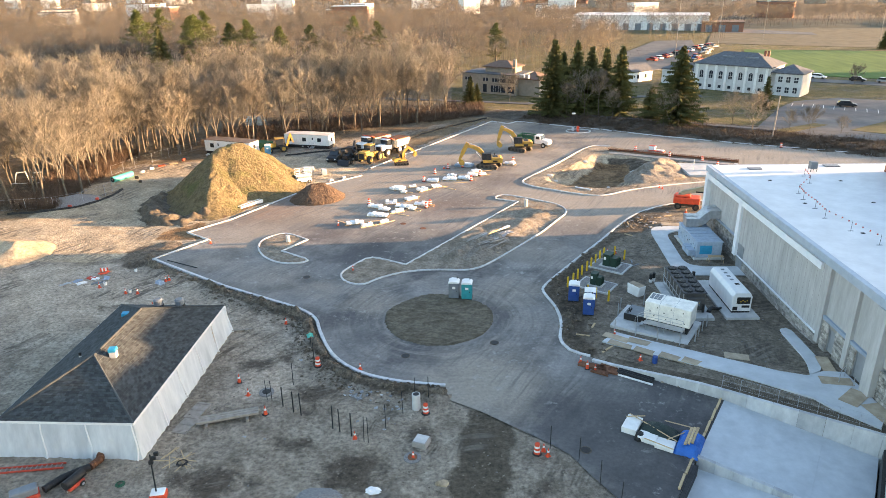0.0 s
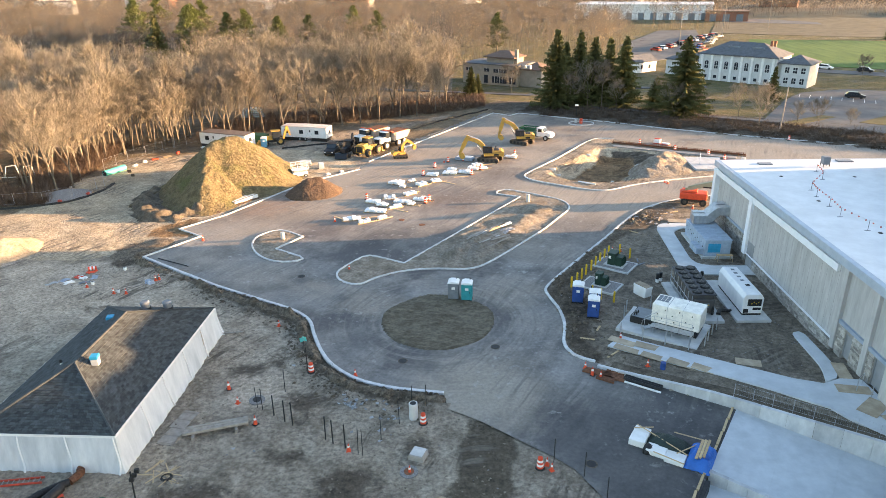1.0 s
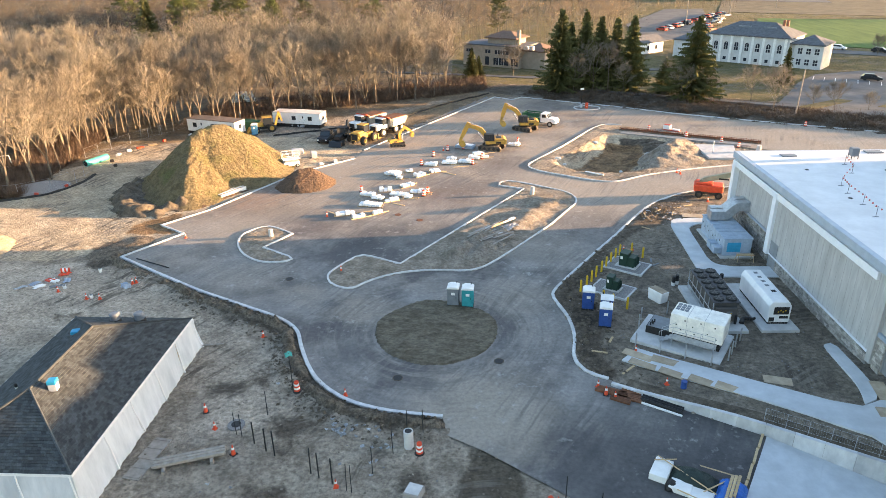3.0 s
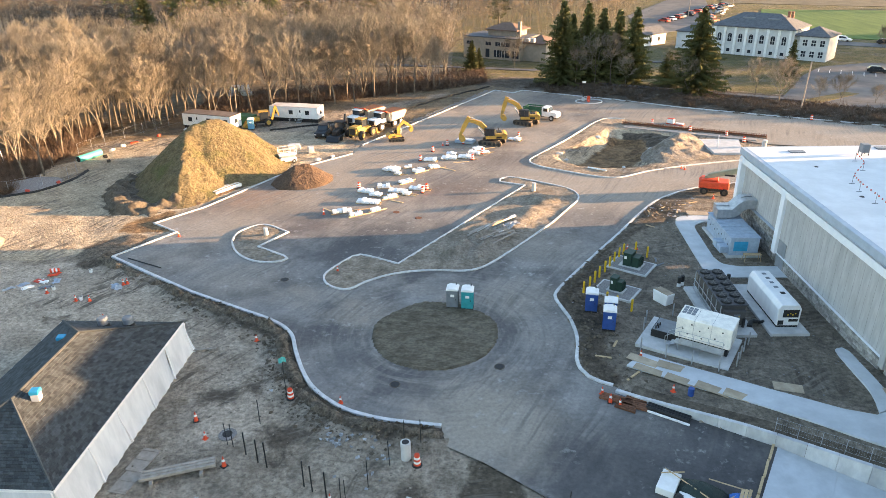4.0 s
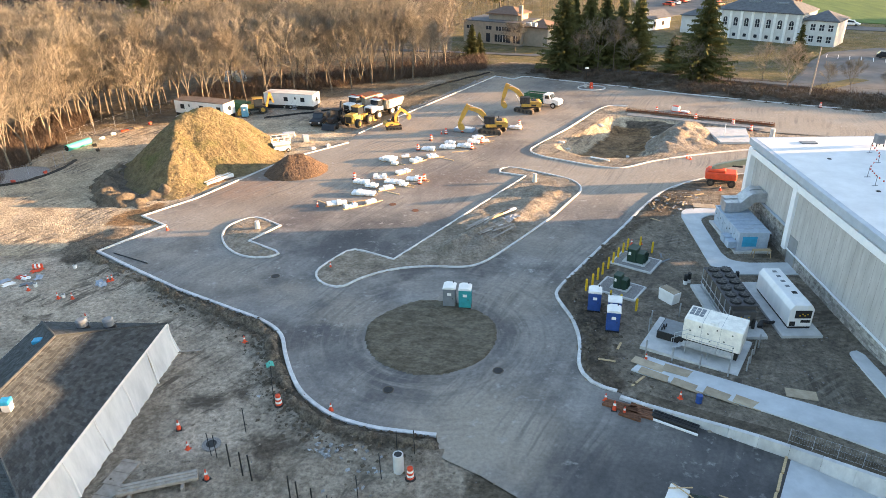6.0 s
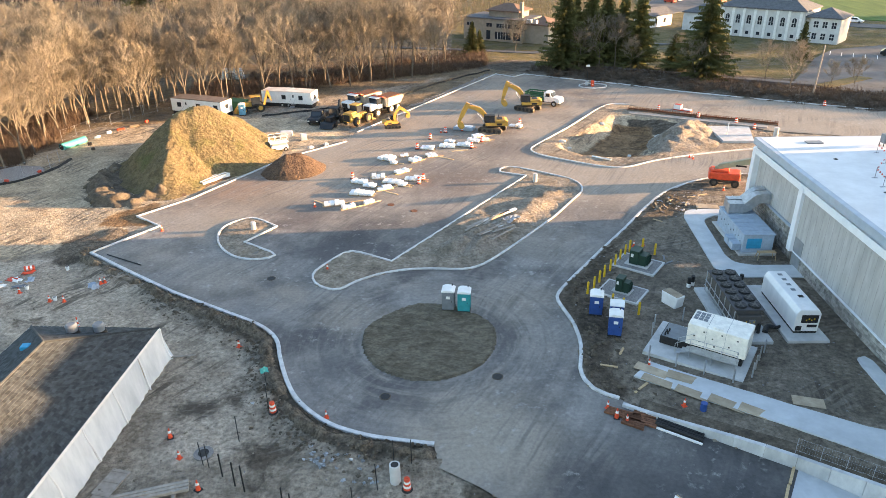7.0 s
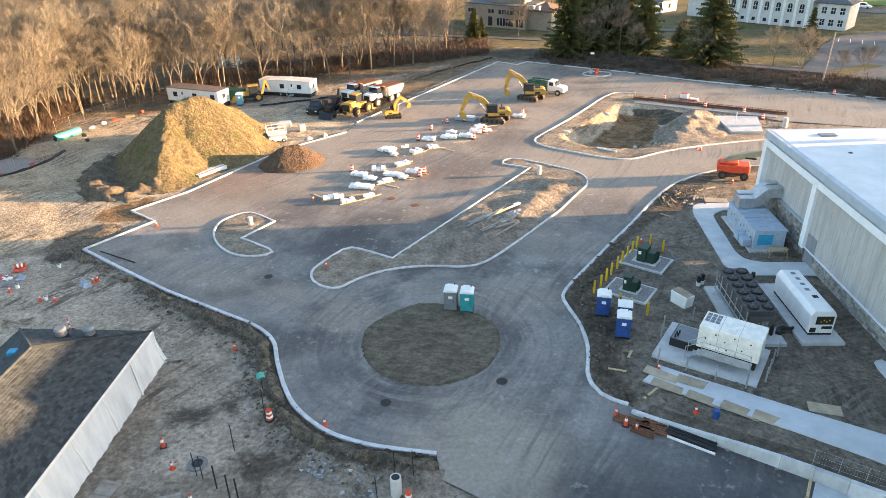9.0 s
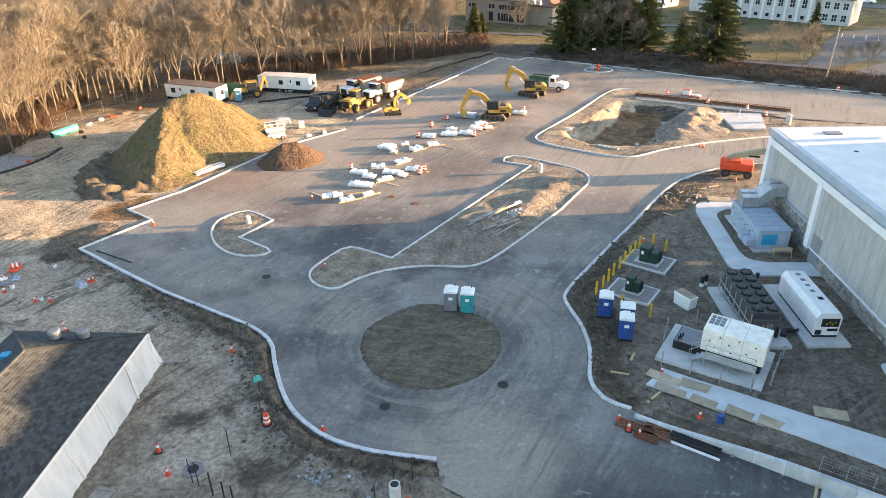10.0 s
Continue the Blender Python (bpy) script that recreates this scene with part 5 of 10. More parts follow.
P_cyan = paint("bright_blue_film", 0.02, 0.30, 0.50, 0.4)
P_tarp = paint("blue_tarpaulin", 0.02, 0.13, 0.45, 0.5, bump=0.05, bump_size=0.3)
P_gtarp = paint("dark_green_tarpaulin", 0.02, 0.035, 0.03, 0.5, bump=0.06, bump_size=0.3)
P_wood = mat("sawn_lumber", (0.40, 0.29, 0.165), (0.54, 0.41, 0.25), 0.3, 0.85, 0.003, 0.05, stretch=(1, 6, 1), rnd=0.15)
P_ply = mat("weathered_plywood", (0.33, 0.26, 0.18), (0.45, 0.37, 0.27), 0.8, 0.85, 0.002, 0.1, c3=(0.25, 0.20, 0.15), size3=1.0, amount3=0.5, rnd=0.2)
P_gwood = mat("grey_weathered_timber", (0.24, 0.215, 0.185), (0.34, 0.31, 0.275), 0.4, 0.9, 0.004, 0.08)
P_tyre = mat("tyre_rubber", (0.02, 0.02, 0.02), (0.05, 0.047, 0.043), 0.3, 0.9)
P_track = mat("muddy_track_steel", (0.05, 0.042, 0.035), (0.13, 0.105, 0.08), 0.25, 0.85, 0.01, 0.1)
P_rusty = mat("rusty_steel", (0.11, 0.05, 0.03), (0.20, 0.09, 0.05), 0.25, 0.85, 0.003, 0.05, rnd=0.2)
P_gravel = mat("grey_gravel", (0.13, 0.13, 0.13), (0.30, 0.29, 0.28), 0.09, 0.95, 0.02, 0.06)
P_snow = mat("shrink_wrapped_stone", (0.70, 0.71, 0.72), (0.84, 0.84, 0.83), 0.4, 0.4, 0.02, 0.25, rnd=0.06)
P_pipe = paint("teal_drain_pipe", 0.06, 0.38, 0.33, 0.5)
P_olive = paint("olive_lift_boom", 0.30, 0.31, 0.22, 0.6)
P_whit = paint("vehicle_white", 0.74, 0.74, 0.72, 0.35)
P_vblk = paint("vehicle_black", 0.02, 0.022, 0.026, 0.3)
P_dusty = paint("dusty_beige_steel", 0.44, 0.38, 0.30, 0.7, c3=(0.24, 0.17, 0.11), size3=0.8, amount3=0.6)
P_vgrn = paint("green_stake_body", 0.03, 0.11, 0.06, 0.6)
P_vgry = paint("vehicle_silver", 0.30, 0.32, 0.34, 0.3)
P_brush = mat("dry_brush", (0.085, 0.058, 0.042), (0.175, 0.122, 0.088), 0.8, 0.95, rnd=0.2)

# ---------------------------------------------------------------- service yard
YZ = 0.15                               # level of the yard


def slab(name, label, pts, z0, z1, material=None, category="slab", bevel=True, kind=""):
    bm = bmesh.new()
    prism(bm, pts, z0, z1)
    bmesh.ops.recalc_face_normals(bm, faces=bm.faces)
    ob = finish(name, bm, material or M_conc)
    return tagged(ob, label, category, kind=kind)


def rect(cx, cy, lx, ly, turn):
    c, s = math.cos(radians(turn)), math.sin(radians(turn))
    return [(cx + x * c - y * s, cy + x * s + y * c) for x, y in ((-lx / 2, -ly / 2), (lx / 2, -ly / 2), (lx / 2, ly / 2), (-lx / 2, ly / 2))]


def path_sheet(name, label, pts, thick=0.1):
    """A concrete walk that follows the yard's level."""
    bm = bmesh.new()
    prism(bm, pts, -0.3, 0.0)
    bmesh.ops.subdivide_edges(bm, edges=[e for e in bm.edges if e.calc_length() > 1.5], cuts=4, use_grid_fill=False)
    bmesh.ops.triangulate(bm, faces=bm.faces)
    for v in bm.verts:
        v.co.z += float(yard_z(np.array([v.co.x]), np.array([v.co.y]))[0]) + thick
    bmesh.ops.recalc_face_normals(bm, faces=bm.faces)
    return tagged(finish(name, bm, M_walk), label, "pavement", kind="structure")


M_walk = mat("blue_grey_new_concrete", (0.44, 0.47, 0.49), (0.54, 0.57, 0.59), 1.2, 0.8, 0.003, 0.1, c3=(0.38, 0.40, 0.42), size3=3.5, amount3=0.5)
path_sheet("pavement_south", "pale blue-grey new concrete walk",
           [(12.8, 52.3), (15.2, 50.7), (19.8, 47.3), (24.9, 43.7), (26.9, 42.3), (27.6, 41.0), (29.8, 38.4), (31.4, 40.5), (31.2, 46.0), (29.6, 46.2), (28.0, 45.5), (26.1, 46.2), (22.2, 48.6), (18.4, 51.3), (14.4, 54.0)])
path_sheet("pavement_side", "narrow pale concrete walk with a rounded end",
           [(28.3, 45.7), (29.4, 46.3)] + smooth_line([(29.4, 46.3), (30.2, 48.2), (30.62, 54.0), (30.35, 54.6), (29.85, 54.45), (29.5, 53.5), (29.1, 48.5), (28.3, 45.7)], 0.4)[1:])
path_sheet("pavement_unit", "pale concrete walk looping round the air handler",
           smooth_line([(24.6, 80.4), (25.2, 82.1), (26.3, 82.7)], 0.4) + [(30.9, 83.0), (30.9, 81.0), (27.9, 80.9)] + smooth_line([(27.9, 80.9), (26.6, 79.8), (26.3, 78.4)], 0.4)[1:]
           + [(25.9, 71.6)] + smooth_line([(25.9, 71.6), (26.3, 70.0), (27.8, 69.3)], 0.4)[1:] + [(31.4, 69.3), (31.4, 66.9), (25.9, 67.0)] + smooth_line([(25.9, 67.0), (24.6, 67.5), (24.0, 69.0)], 0.4)[1:])

# generator on its pad
GA = -32.0
g0 = Vector((14.08, 55.13))
gu, gw = Vector((0.848, -0.53)), Vector((0.53, 0.848))


def gpt(u, w):
    p = g0 + gu * u + gw * w
    return (p.x, p.y)


slab("generator_pad", "pale concrete pad under the generator", [gpt(0, 0), gpt(7.2, 0), gpt(7.2, 5.0), gpt(0, 5.0)], -0.1, 0.42)
GZ0 = 0.42
gen = thing("generator", "cream standby generator on a black fuel tank", "generator", *gpt(0, 0), GA, GZ0)
tank = B(gen, "fuel_tank", M_black, 0.7, 1.75, 0.0, 6.7, 3.95, 0.65, 0.03, "black steel base tank")
B(tank, "tank_top", P_grey, 0.78, 1.83, 0.65, 2.55, 3.87, 0.68, 0.0)
for i in range(4):
    C(tank, "vent_cap", M_black, (1.0 + 0.14 * (i % 2), 2.0 + 0.22 * i, 0.65), (1.0 + 0.14 * (i % 2), 2.0 + 0.22 * i, 0.95), 0.06, n=8)
enc = B(gen, "enclosure", P_cream, 2.6, 1.7, 0.65, 6.85, 4.0, 2.45, 0.05, "cream painted steel enclosure")
for i in range(3):
    for j in range(3):
        B(enc, "louvre", P_grey, 2.74 + 0.36 * i, 2.55 + 0.42 * j, 2.45, 3.04 + 0.36 * i, 2.9 + 0.42 * j, 2.47, 0.0, "grey louvre")
for u in (3.95, 5.3):
    B(enc, "panel_seam", P_grey, u, 1.685, 0.7, u + 0.015, 1.7, 2.42)
    B(enc, "roof_seam", P_grey, u, 1.72, 2.45, u + 0.02, 3.98, 2.457)
for u, z in ((3.1, 1.5), (3.5, 1.1), (3.75, 2.0), (4.4, 1.6), (4.6, 1.0), (5.0, 2.1), (5.6, 1.3), (6.1, 2.0), (6.3, 1.0)):
    B(enc, "latch", M_black, u, 1.67, z, u + 0.10, 1.7, z + 0.10)
B(enc, "exhaust_hood", P_cream, 4.3, 1.9, 2.45, 5.0, 2.4, 2.52, 0.02)
# platform with stair and rails before it
deck = thing("service_platform", "galvanised steel service platform with handrails", "platform", *gpt(0, 0), GA, GZ0)
B(deck, "grating", M_steel, 3.1, 0.75, 0.62, 6.5, 1.6, 0.67)
for u in (3.15, 4.8, 6.45):
    for w in (0.78, 1.57):
        C(deck, "leg", M_steel, (u, w, 0), (u, w, 0.62), 0.035, n=6)
for u in (3.15, 4.25, 5.35, 6.45):
    C(deck, "post", M_steel, (u, 0.78, 0.67), (u, 0.78, 1.75), 0.025, n=6)
for z in (1.05, 1.4, 1.75):
    C(deck, "rail", M_steel, (3.15, 0.78, z), (6.45, 0.78, z), 0.022, n=6)
for i in range(3):
    B(deck, "step", M_steel, 2.2 + 0.3 * i, 0.8, 0.16 + 0.2 * i, 2.5 + 0.3 * i, 1.55, 0.2 + 0.2 * i)
for w in (0.78, 1.57):
    C(deck, "rail", M_steel, (2.1, w, 1.0), (3.15, w, 1.75), 0.022, n=6)
    C(deck, "post", M_steel, (2.1, w, 0.0), (2.1, w, 1.0), 0.022, n=6)
# steel guard posts round the pad
posts = [(0.6, -0.35), (2.6, -0.35), (4.6, -0.35), (6.6, -0.35), (7.6, 1.0), (7.6, 2.2), (7.6, 3.6), (7.7, 4.9), (-0.2, 2.8), (-0.4, 4.0), (1.2, 6.4)]
for u, w in posts:
    x, y = gpt(u, w)
    t = thing("guard_post", "galvanised steel guard post in the ground", "post", x, y, group="guard posts")
    C(t, "tube", M_steel, (0, 0, -0.1), (0, 0, 1.25), 0.06, n=8)

# air-cooled chiller
slab("chiller_pad", "pale concrete pad under the chiller", [(20.9, 64.9), (20.9, 56.4), (24.4, 56.4), (24.4, 64.9)], -0.1, 0.38)
ch = thing("chiller", "air-cooled chiller with rows of black fans", "chiller", 21.6, 57.7, 0, 0.38)
M_chillt = paint("dull_grey_panel", 0.07, 0.07, 0.075, 0.5)
M_chill = paint("dark_coil_grey", 0.09, 0.085, 0.08, 0.6)
B(ch, "base_frame", M_steel, 0.0, 0.0, 0.1, 2.3, 6.6, 0.25)
B(ch, "coil_block", M_chill, 0.2, 0.15, 0.25, 2.1, 6.45, 1.95, 0.0, "dark finned coils")
top = B(ch, "top_panel", M_chillt, 0.0, 0.0, 1.95, 2.3, 6.6, 2.05, 0.02, "galvanised top panel")
for i in range(6):
    for j in range(2):
        cx_, cy_ = 0.6 + 1.1 * j, 0.6 + 1.08 * i
        bm = bmesh.new()
        cyl(bm, (cx_, cy_, 2.05), (cx_, cy_, 2.21), 0.46, 0.44, 16)
        f = part("fan_shroud", bm, M_black, top, "black fan shroud")
        bm = bmesh.new()
        for k in range(5):
            an = k * 2 * math.pi / 5
            box(bm, 0.05, -0.06, 2.215, 0.40, 0.06, 2.225, 0, Matrix.Translation((cx_, cy_, 0)) @ Matrix.Rotation(an, 4, "Z"))
        cyl(bm, (cx_, cy_, 2.21), (cx_, cy_, 2.25), 0.10, 0.08, 10)
        part("fan", bm, M_chill, top, "grey fan blades and hub")
for i in range(7):
    y = 0.03 + 1.09 * i
    C(ch, "frame_post", M_steel, (0.02, y, 0.1), (0.02, y, 1.97), 0.04, n=6)
C(ch, "side_rail", M_steel, (-0.05, 0, 0.6), (-0.05, 6.6, 0.6), 0.03, n=6)
C(ch, "side_rail", M_steel, (-0.05, 0, 1.15), (-0.05, 6.6, 1.15), 0.03, n=6)
B(ch, "control_cabinet", M_chill, 0.25, -0.25, 0.3, 2.05, 0.13, 1.6, 0.02)
B(ch, "control_panel", P_grey, 1.1, -0.27, 0.8, 1.6, -0.25, 1.3)
for i in range(4):
    B(ch, "label_plate", P_bolly, 0.55 + 0.3 * i, -0.275, 0.95 + 0.12 * (i % 2), 0.65 + 0.3 * i, -0.253, 1.05 + 0.12 * (i % 2))
C(ch, "pipe", M_black, (1.9, -0.4, 0.2), (1.9, -0.4, 1.0), 0.12, n=10)
# black hose bundle between the units
bm = bmesh.new()
for k in range(9):
    a0, a1 = k / 9, (k + 1) / 9
    cyl(bm, (24.2 + 1.5 * a0, 57.6 + 1.3 * a0 + 0.4 * math.sin(5 * a0), 0.42), (24.2 + 1.5 * a1, 57.6 + 1.3 * a1 + 0.4 * math.sin(5 * a1), 0.42), 0.22 - 0.1 * a0, 0.22 - 0.1 * a1, 8)
tagged(finish("black_sheeting", bm, M_black), "bunched black sheeting between the pads", "sheeting", kind="stuff")

# white wrapped unit
slab("unit_pad", "pale concrete pad under the wrapped unit", [(25.6, 65.3), (25.55, 56.5), (28.75, 56.55), (28.6, 65.3)], -0.1, 0.36)
un = thing("wrapped_chiller", "chiller shrink-wrapped in white film, torn open at the end", "chiller", 26.35, 57.6, 0, 0.36)
PR(un, "white_wrap", M_wrap, [(0.0, 0.15), (1.85, 0.15), (1.9, 1.7), (1.65, 2.1), (0.22, 2.12), (-0.03, 1.7)], 0.0, 6.4, "white shrink-wrap film", 0.05)
B(un, "base_rail", M_black, 0.05, 0.02, 0.0, 1.8, 6.3, 0.15)
B(un, "torn_opening", M_black, 0.42, -0.03, 0.95, 1.7, 0.02, 1.65, 0.0, "machinery seen through the torn wrap")
B(un, "torn_opening", M_black, 0.1, -0.03, 0.25, 0.55, 0.02, 0.65)
B(un, "torn_opening", M_black, 0.95, -0.03, 0.55, 1.7, 0.02, 0.78)
for i in range(4):
    B(un, "valve", P_bolly, 0.75 + 0.2 * i, -0.05, 1.15 + 0.12 * (i % 2), 0.85 + 0.2 * i, -0.03, 1.25 + 0.12 * (i % 2))
B(un, "vent_patch", M_black, 0.9, 1.9, 2.115, 1.3, 2.3, 2.13)
for i in range(4):
    B(un, "vent_patch", P_grey, 0.8, 3.0 + 0.85 * i, 2.115, 1.15, 3.35 + 0.85 * i, 2.125)
# capped pipe stubs
for x, y in ((20.6, 65.4), (21.0, 65.7), (25.0, 65.5), (25.35, 65.9)):
    t = thing("pipe_stub", "black capped pipe stub with a white sleeve", "pipe", x, y, group="pipe stubs")
    C(t, "sleeve", M_white, (0, 0, -0.1), (0, 0, 0.35), 0.19, n=12)
    C(t, "pipe", M_black, (0, 0, 0.35), (0, 0, 0.95), 0.17, n=12)

# white tote
tote = thing("storage_bin", "white lidded bin with a dirty top", "bin", 18.3, 62.4, -58, YZ)
tote.matrix_basis = tote.matrix_basis @ Matrix.Diagonal((0.72, 0.8, 0.9, 1))
PR(tote, "tub", M_white, [(-1.05, 0.0), (1.05, 0.0), (1.2, 1.2), (-1.2, 1.2)], -0.6, 0.6, bevel=0.05)
B(tote, "lid", P_ply, -1.08, -0.5, 1.2, 1.08, 0.5, 1.24, 0.0, "soiled board lid")

# air handler with its ducts
slab("air_handler_pad", "concrete pad under the air handler", [(27.2, 71.4), (30.7, 71.4), (30.7, 79.2), (27.2, 79.2)], -0.1, 0.34)
ah = thing("air_handler", "blue-grey air handling unit with a bright blue panel", "air handler", 27.5, 71.7, 0, 0.34)
body = B(ah, "housing", P_ahu, 0.0, 0.0, 0.0, 2.9, 7.0, 1.85, 0.03)
B(ah, "roof", P_ahu, -0.08, -0.08, 1.85, 2.98, 7.08, 1.95, 0.02)
for i in range(7):
    B(body, "roof_seam", P_ahu, 0.0, 0.9 + 0.95 * i, 1.95, 2.9, 0.96 + 0.95 * i, 2.0)
B(body, "blue_panel", P_cyan, 0.35, -0.03, 0.45, 1.75, 0.0, 1.5, 0.0, "bright blue protective film")
B(body, "door", P_ahu, 1.95, -0.035, 0.2, 2.7, 0.0, 1.6, 0.01)
for i in range(5):
    d = B(body, "access_door", P_ahu, -0.035, 0.5 + 1.3 * i, 0.25, 0.0, 1.45 + 1.3 * i, 1.65, 0.01)
    B(d, "latch", M_black, -0.06, 0.6 + 1.3 * i, 0.9, -0.035, 0.72 + 1.3 * i, 1.02)
    B(d, "latch", M_black, -0.06, 1.2 + 1.3 * i, 1.2, -0.035, 1.32 + 1.3 * i, 1.32)
for i in range(2):
    hd = B(ah, "intake_hood", P_ahu, -0.85, 0.3 + 1.2 * i, 0.0, -0.05, 1.3 + 1.2 * i, 0.7, 0.02, "sloped intake hood", Matrix.Translation((0, 0, 0.12)) @ Matrix.Rotation(radians(0), 4, "Y"))
duct = thing("rooftop_duct", "bare galvanised sheet-metal duct from unit to wall", "duct", 27.5, 71.7, 0, 0.34)


def duct_run(y0, y1, back):
    """A square duct that leaves the unit's roof level, bends up in an S and enters the wall."""
    path = [(back, 2.5), (back + 1.5, 2.5)] + [(back + 1.5 + 1.5 * f, 2.5 + 1.05 * float(sstep(np.array(f)))) for f in np.linspace(0.14, 1, 7)] + [(4.3, 3.55)]
    bm = bmesh.new()
    rings = []
    for i, (x, z) in enumerate(path):
        a, b = path[max(0, i - 1)], path[min(len(path) - 1, i + 1)]
        l_ = math.hypot(b[0] - a[0], b[1] - a[1])
        nx_, nz_ = -(b[1] - a[1]) / l_ * 0.5, (b[0] - a[0]) / l_ * 0.5
        rings.append([bm.verts.new(q) for q in ((x - nx_, y0, z - nz_), (x - nx_, y1, z - nz_), (x + nx_, y1, z + nz_), (x + nx_, y0, z + nz_))])
    for p, q in zip(rings, rings[1:]):
        for k in range(4):
            bm.faces.new((p[k], p[(k + 1) % 4], q[(k + 1) % 4], q[k]))
    bm.faces.new(rings[0][::-1]), bm.faces.new(rings[-1])
    bmesh.ops.recalc_face_normals(bm, faces=bm.faces)
    d = part("duct_run", bm, M_steel, duct, "bare galvanised duct with an S bend")
    for x in (back + 0.02, back + 0.75, back + 1.5):
        B(d, "duct_flange", M_steel, x, y0 - 0.04, 1.96, x + 0.05, y1 + 0.04, 3.04)
    B(d, "wall_collar", M_steel, 3.98, y0 - 0.06, 2.98, 4.06, y1 + 0.06, 4.12)
    for x in (back + 0.3, back + 1.2):
        B(d, "curb", M_black, x, y0 + 0.1, 1.95, x + 0.2, y1 - 0.1, 2.0)


duct_run(5.0, 6.0, 0.15)
duct_run(6.3, 7.2, 0.45)
# trestle
tr = thing("trestle", "low wooden work trestle", "trestle", 28.6, 70.5, 0, YZ)
B(tr, "top", P_wood, 0, 0, 0.7, 1.7, 0.5, 0.76)
for x in (0.1, 1.55):
    for y in (0.02, 0.42):
        C(tr, "leg", P_wood, (x, y, 0.7), (x + (0.12 if x > 1 else -0.12), y + (0.15 if y > 0.2 else -0.15), 0), 0.04, n=4)


def transformer(x, y, s, turn, c):
    slab("transformer_pad", "gravel bed in a concrete rim with a transformer plinth", rect(x, y, 4.4 * s, 3.4 * s, turn), -0.1, YZ + 0.14)
    slab("gravel_bed", "grey gravel bed round the transformer", rect(x, y, 4.0 * s, 3.0 * s, turn), YZ + 0.1, YZ + 0.148, P_gravel, "gravel")
    t = thing("transformer", "dark green pad-mounted transformer", "transformer", x, y, turn, YZ + 0.145)
    t.matrix_basis = t.matrix_basis @ Matrix.Diagonal((c, c, 1, 1))
    B(t, "plinth", M_conc, -1.3 * s, -0.95 * s, 0.0, 1.3 * s, 1.05 * s, 0.1, 0.01)
    B(t, "cabinet", P_dgreen, -0.85 * s, -0.8 * s, 0.1, 0.15 * s, 0.55 * s, 1.55 * s, 0.03)
    B(t, "tank", P_dgreen, 0.15 * s, -0.7 * s, 0.1, 1.0 * s, 0.55 * s, 1.25 * s, 0.03)
    B(t, "lid", P_dgreen, -0.9 * s, -0.85 * s, 1.55 * s, 0.2 * s, 0.6 * s, 1.62 * s, 0.02)
    for i in range(6):
        B(t, "cooling_fin", P_dgreen, 1.0 * s, (-0.6 + 0.2 * i) * s, 0.25, 1.22 * s, (-0.57 + 0.2 * i) * s, 1.1 * s)
    B(t, "notice", M_white, -0.7 * s, -0.815 * s, 0.9 * s, -0.4 * s, -0.8 * s, 1.25 * s, 0.0, "white notice plate")


transformer(17.15, 69.65, 0.92, -34, 0.92)
transformer(14.55, 64.45, 0.86, -34, 0.72)
for x, y in ((11.45, 64.2), (12.2, 65.25), (12.87, 66.35), (13.5, 67.35), (14.25, 68.45), (14.9, 69.45), (15.6, 70.55), (16.3, 71.6), (16.95, 72.5), (11.9, 62.9), (13.95, 61.5), (15.1, 60.75), (19.2, 71.75), (18.3, 72.95), (13.2, 62.2)):
    t = thing("bollard", "yellow steel bollard beside the transformers", "bollard", x, y, group="yellow bollards")
    C(t, "post", P_bolly, (0, 0, -0.1), (0, 0, 1.15), 0.10, n=10)
    C(t, "cap", P_bolly, (0, 0, 1.15), (0, 0, 1.23), 0.10, 0.04, n=10)


def toilet(x, y, rz, material, roofm, label):
    t = thing("portable_toilet", label, "portable toilet", x, y, rz, group="portable toilets")
    t.matrix_basis = t.matrix_basis @ Matrix.Diagonal((0.95, 0.95, 0.87, 1))
    B(t, "skid", M_black, -0.58, -0.58, 0.0, 0.58, 0.58, 0.12)
    c = B(t, "cabin", material, -0.55, -0.55, 0.12, 0.55, 0.55, 2.05, 0.03)
    d = B(t, "door", material, -0.38, -0.58, 0.2, 0.4, -0.55, 1.98, 0.01)
    B(d, "door_notice", M_white, -0.16, -0.59, 1.35, 0.2, -0.578, 1.65)
    B(d, "door_handle", M_black, 0.28, -0.61, 1.0, 0.34, -0.58, 1.15)
    for i in range(4):
        B(c, "wall_rib", material, 0.55, -0.42 + 0.24 * i, 0.3, 0.57, -0.34 + 0.24 * i, 1.7)
        B(c, "wall_rib", material, -0.57, -0.42 + 0.24 * i, 0.3, -0.55, -0.34 + 0.24 * i, 1.7)
    PR(t, "roof", roofm, [(-0.6, 2.05), (0.6, 2.05), (0.58, 2.15), (0.3, 2.3), (-0.3, 2.3), (-0.58, 2.15)], -0.6, 0.6, "pale translucent roof", 0.02)
    C(t, "vent_pipe", M_black, (0.3, 0.4, 2.2), (0.3, 0.4, 2.5), 0.05, n=8)
    return t


toilet(0.62, 61.9, -6, P_teal, M_white, "teal plastic portable toilet on the soil circle")
toilet(-0.72, 62.15, -6, P_grey, M_white, "grey plastic portable toilet on the soil circle")
toilet(12.55, 58.0, -12, P_blue, M_white, "dark blue portable toilet with white roof by the kerb")
toilet(12.95, 59.6, 78, P_blue, M_white, "dark blue portable toilet with white roof, turned aside")
toilet(11.6, 61.1, -12, P_blue, M_white, "dark blue portable toilet near the bollards")
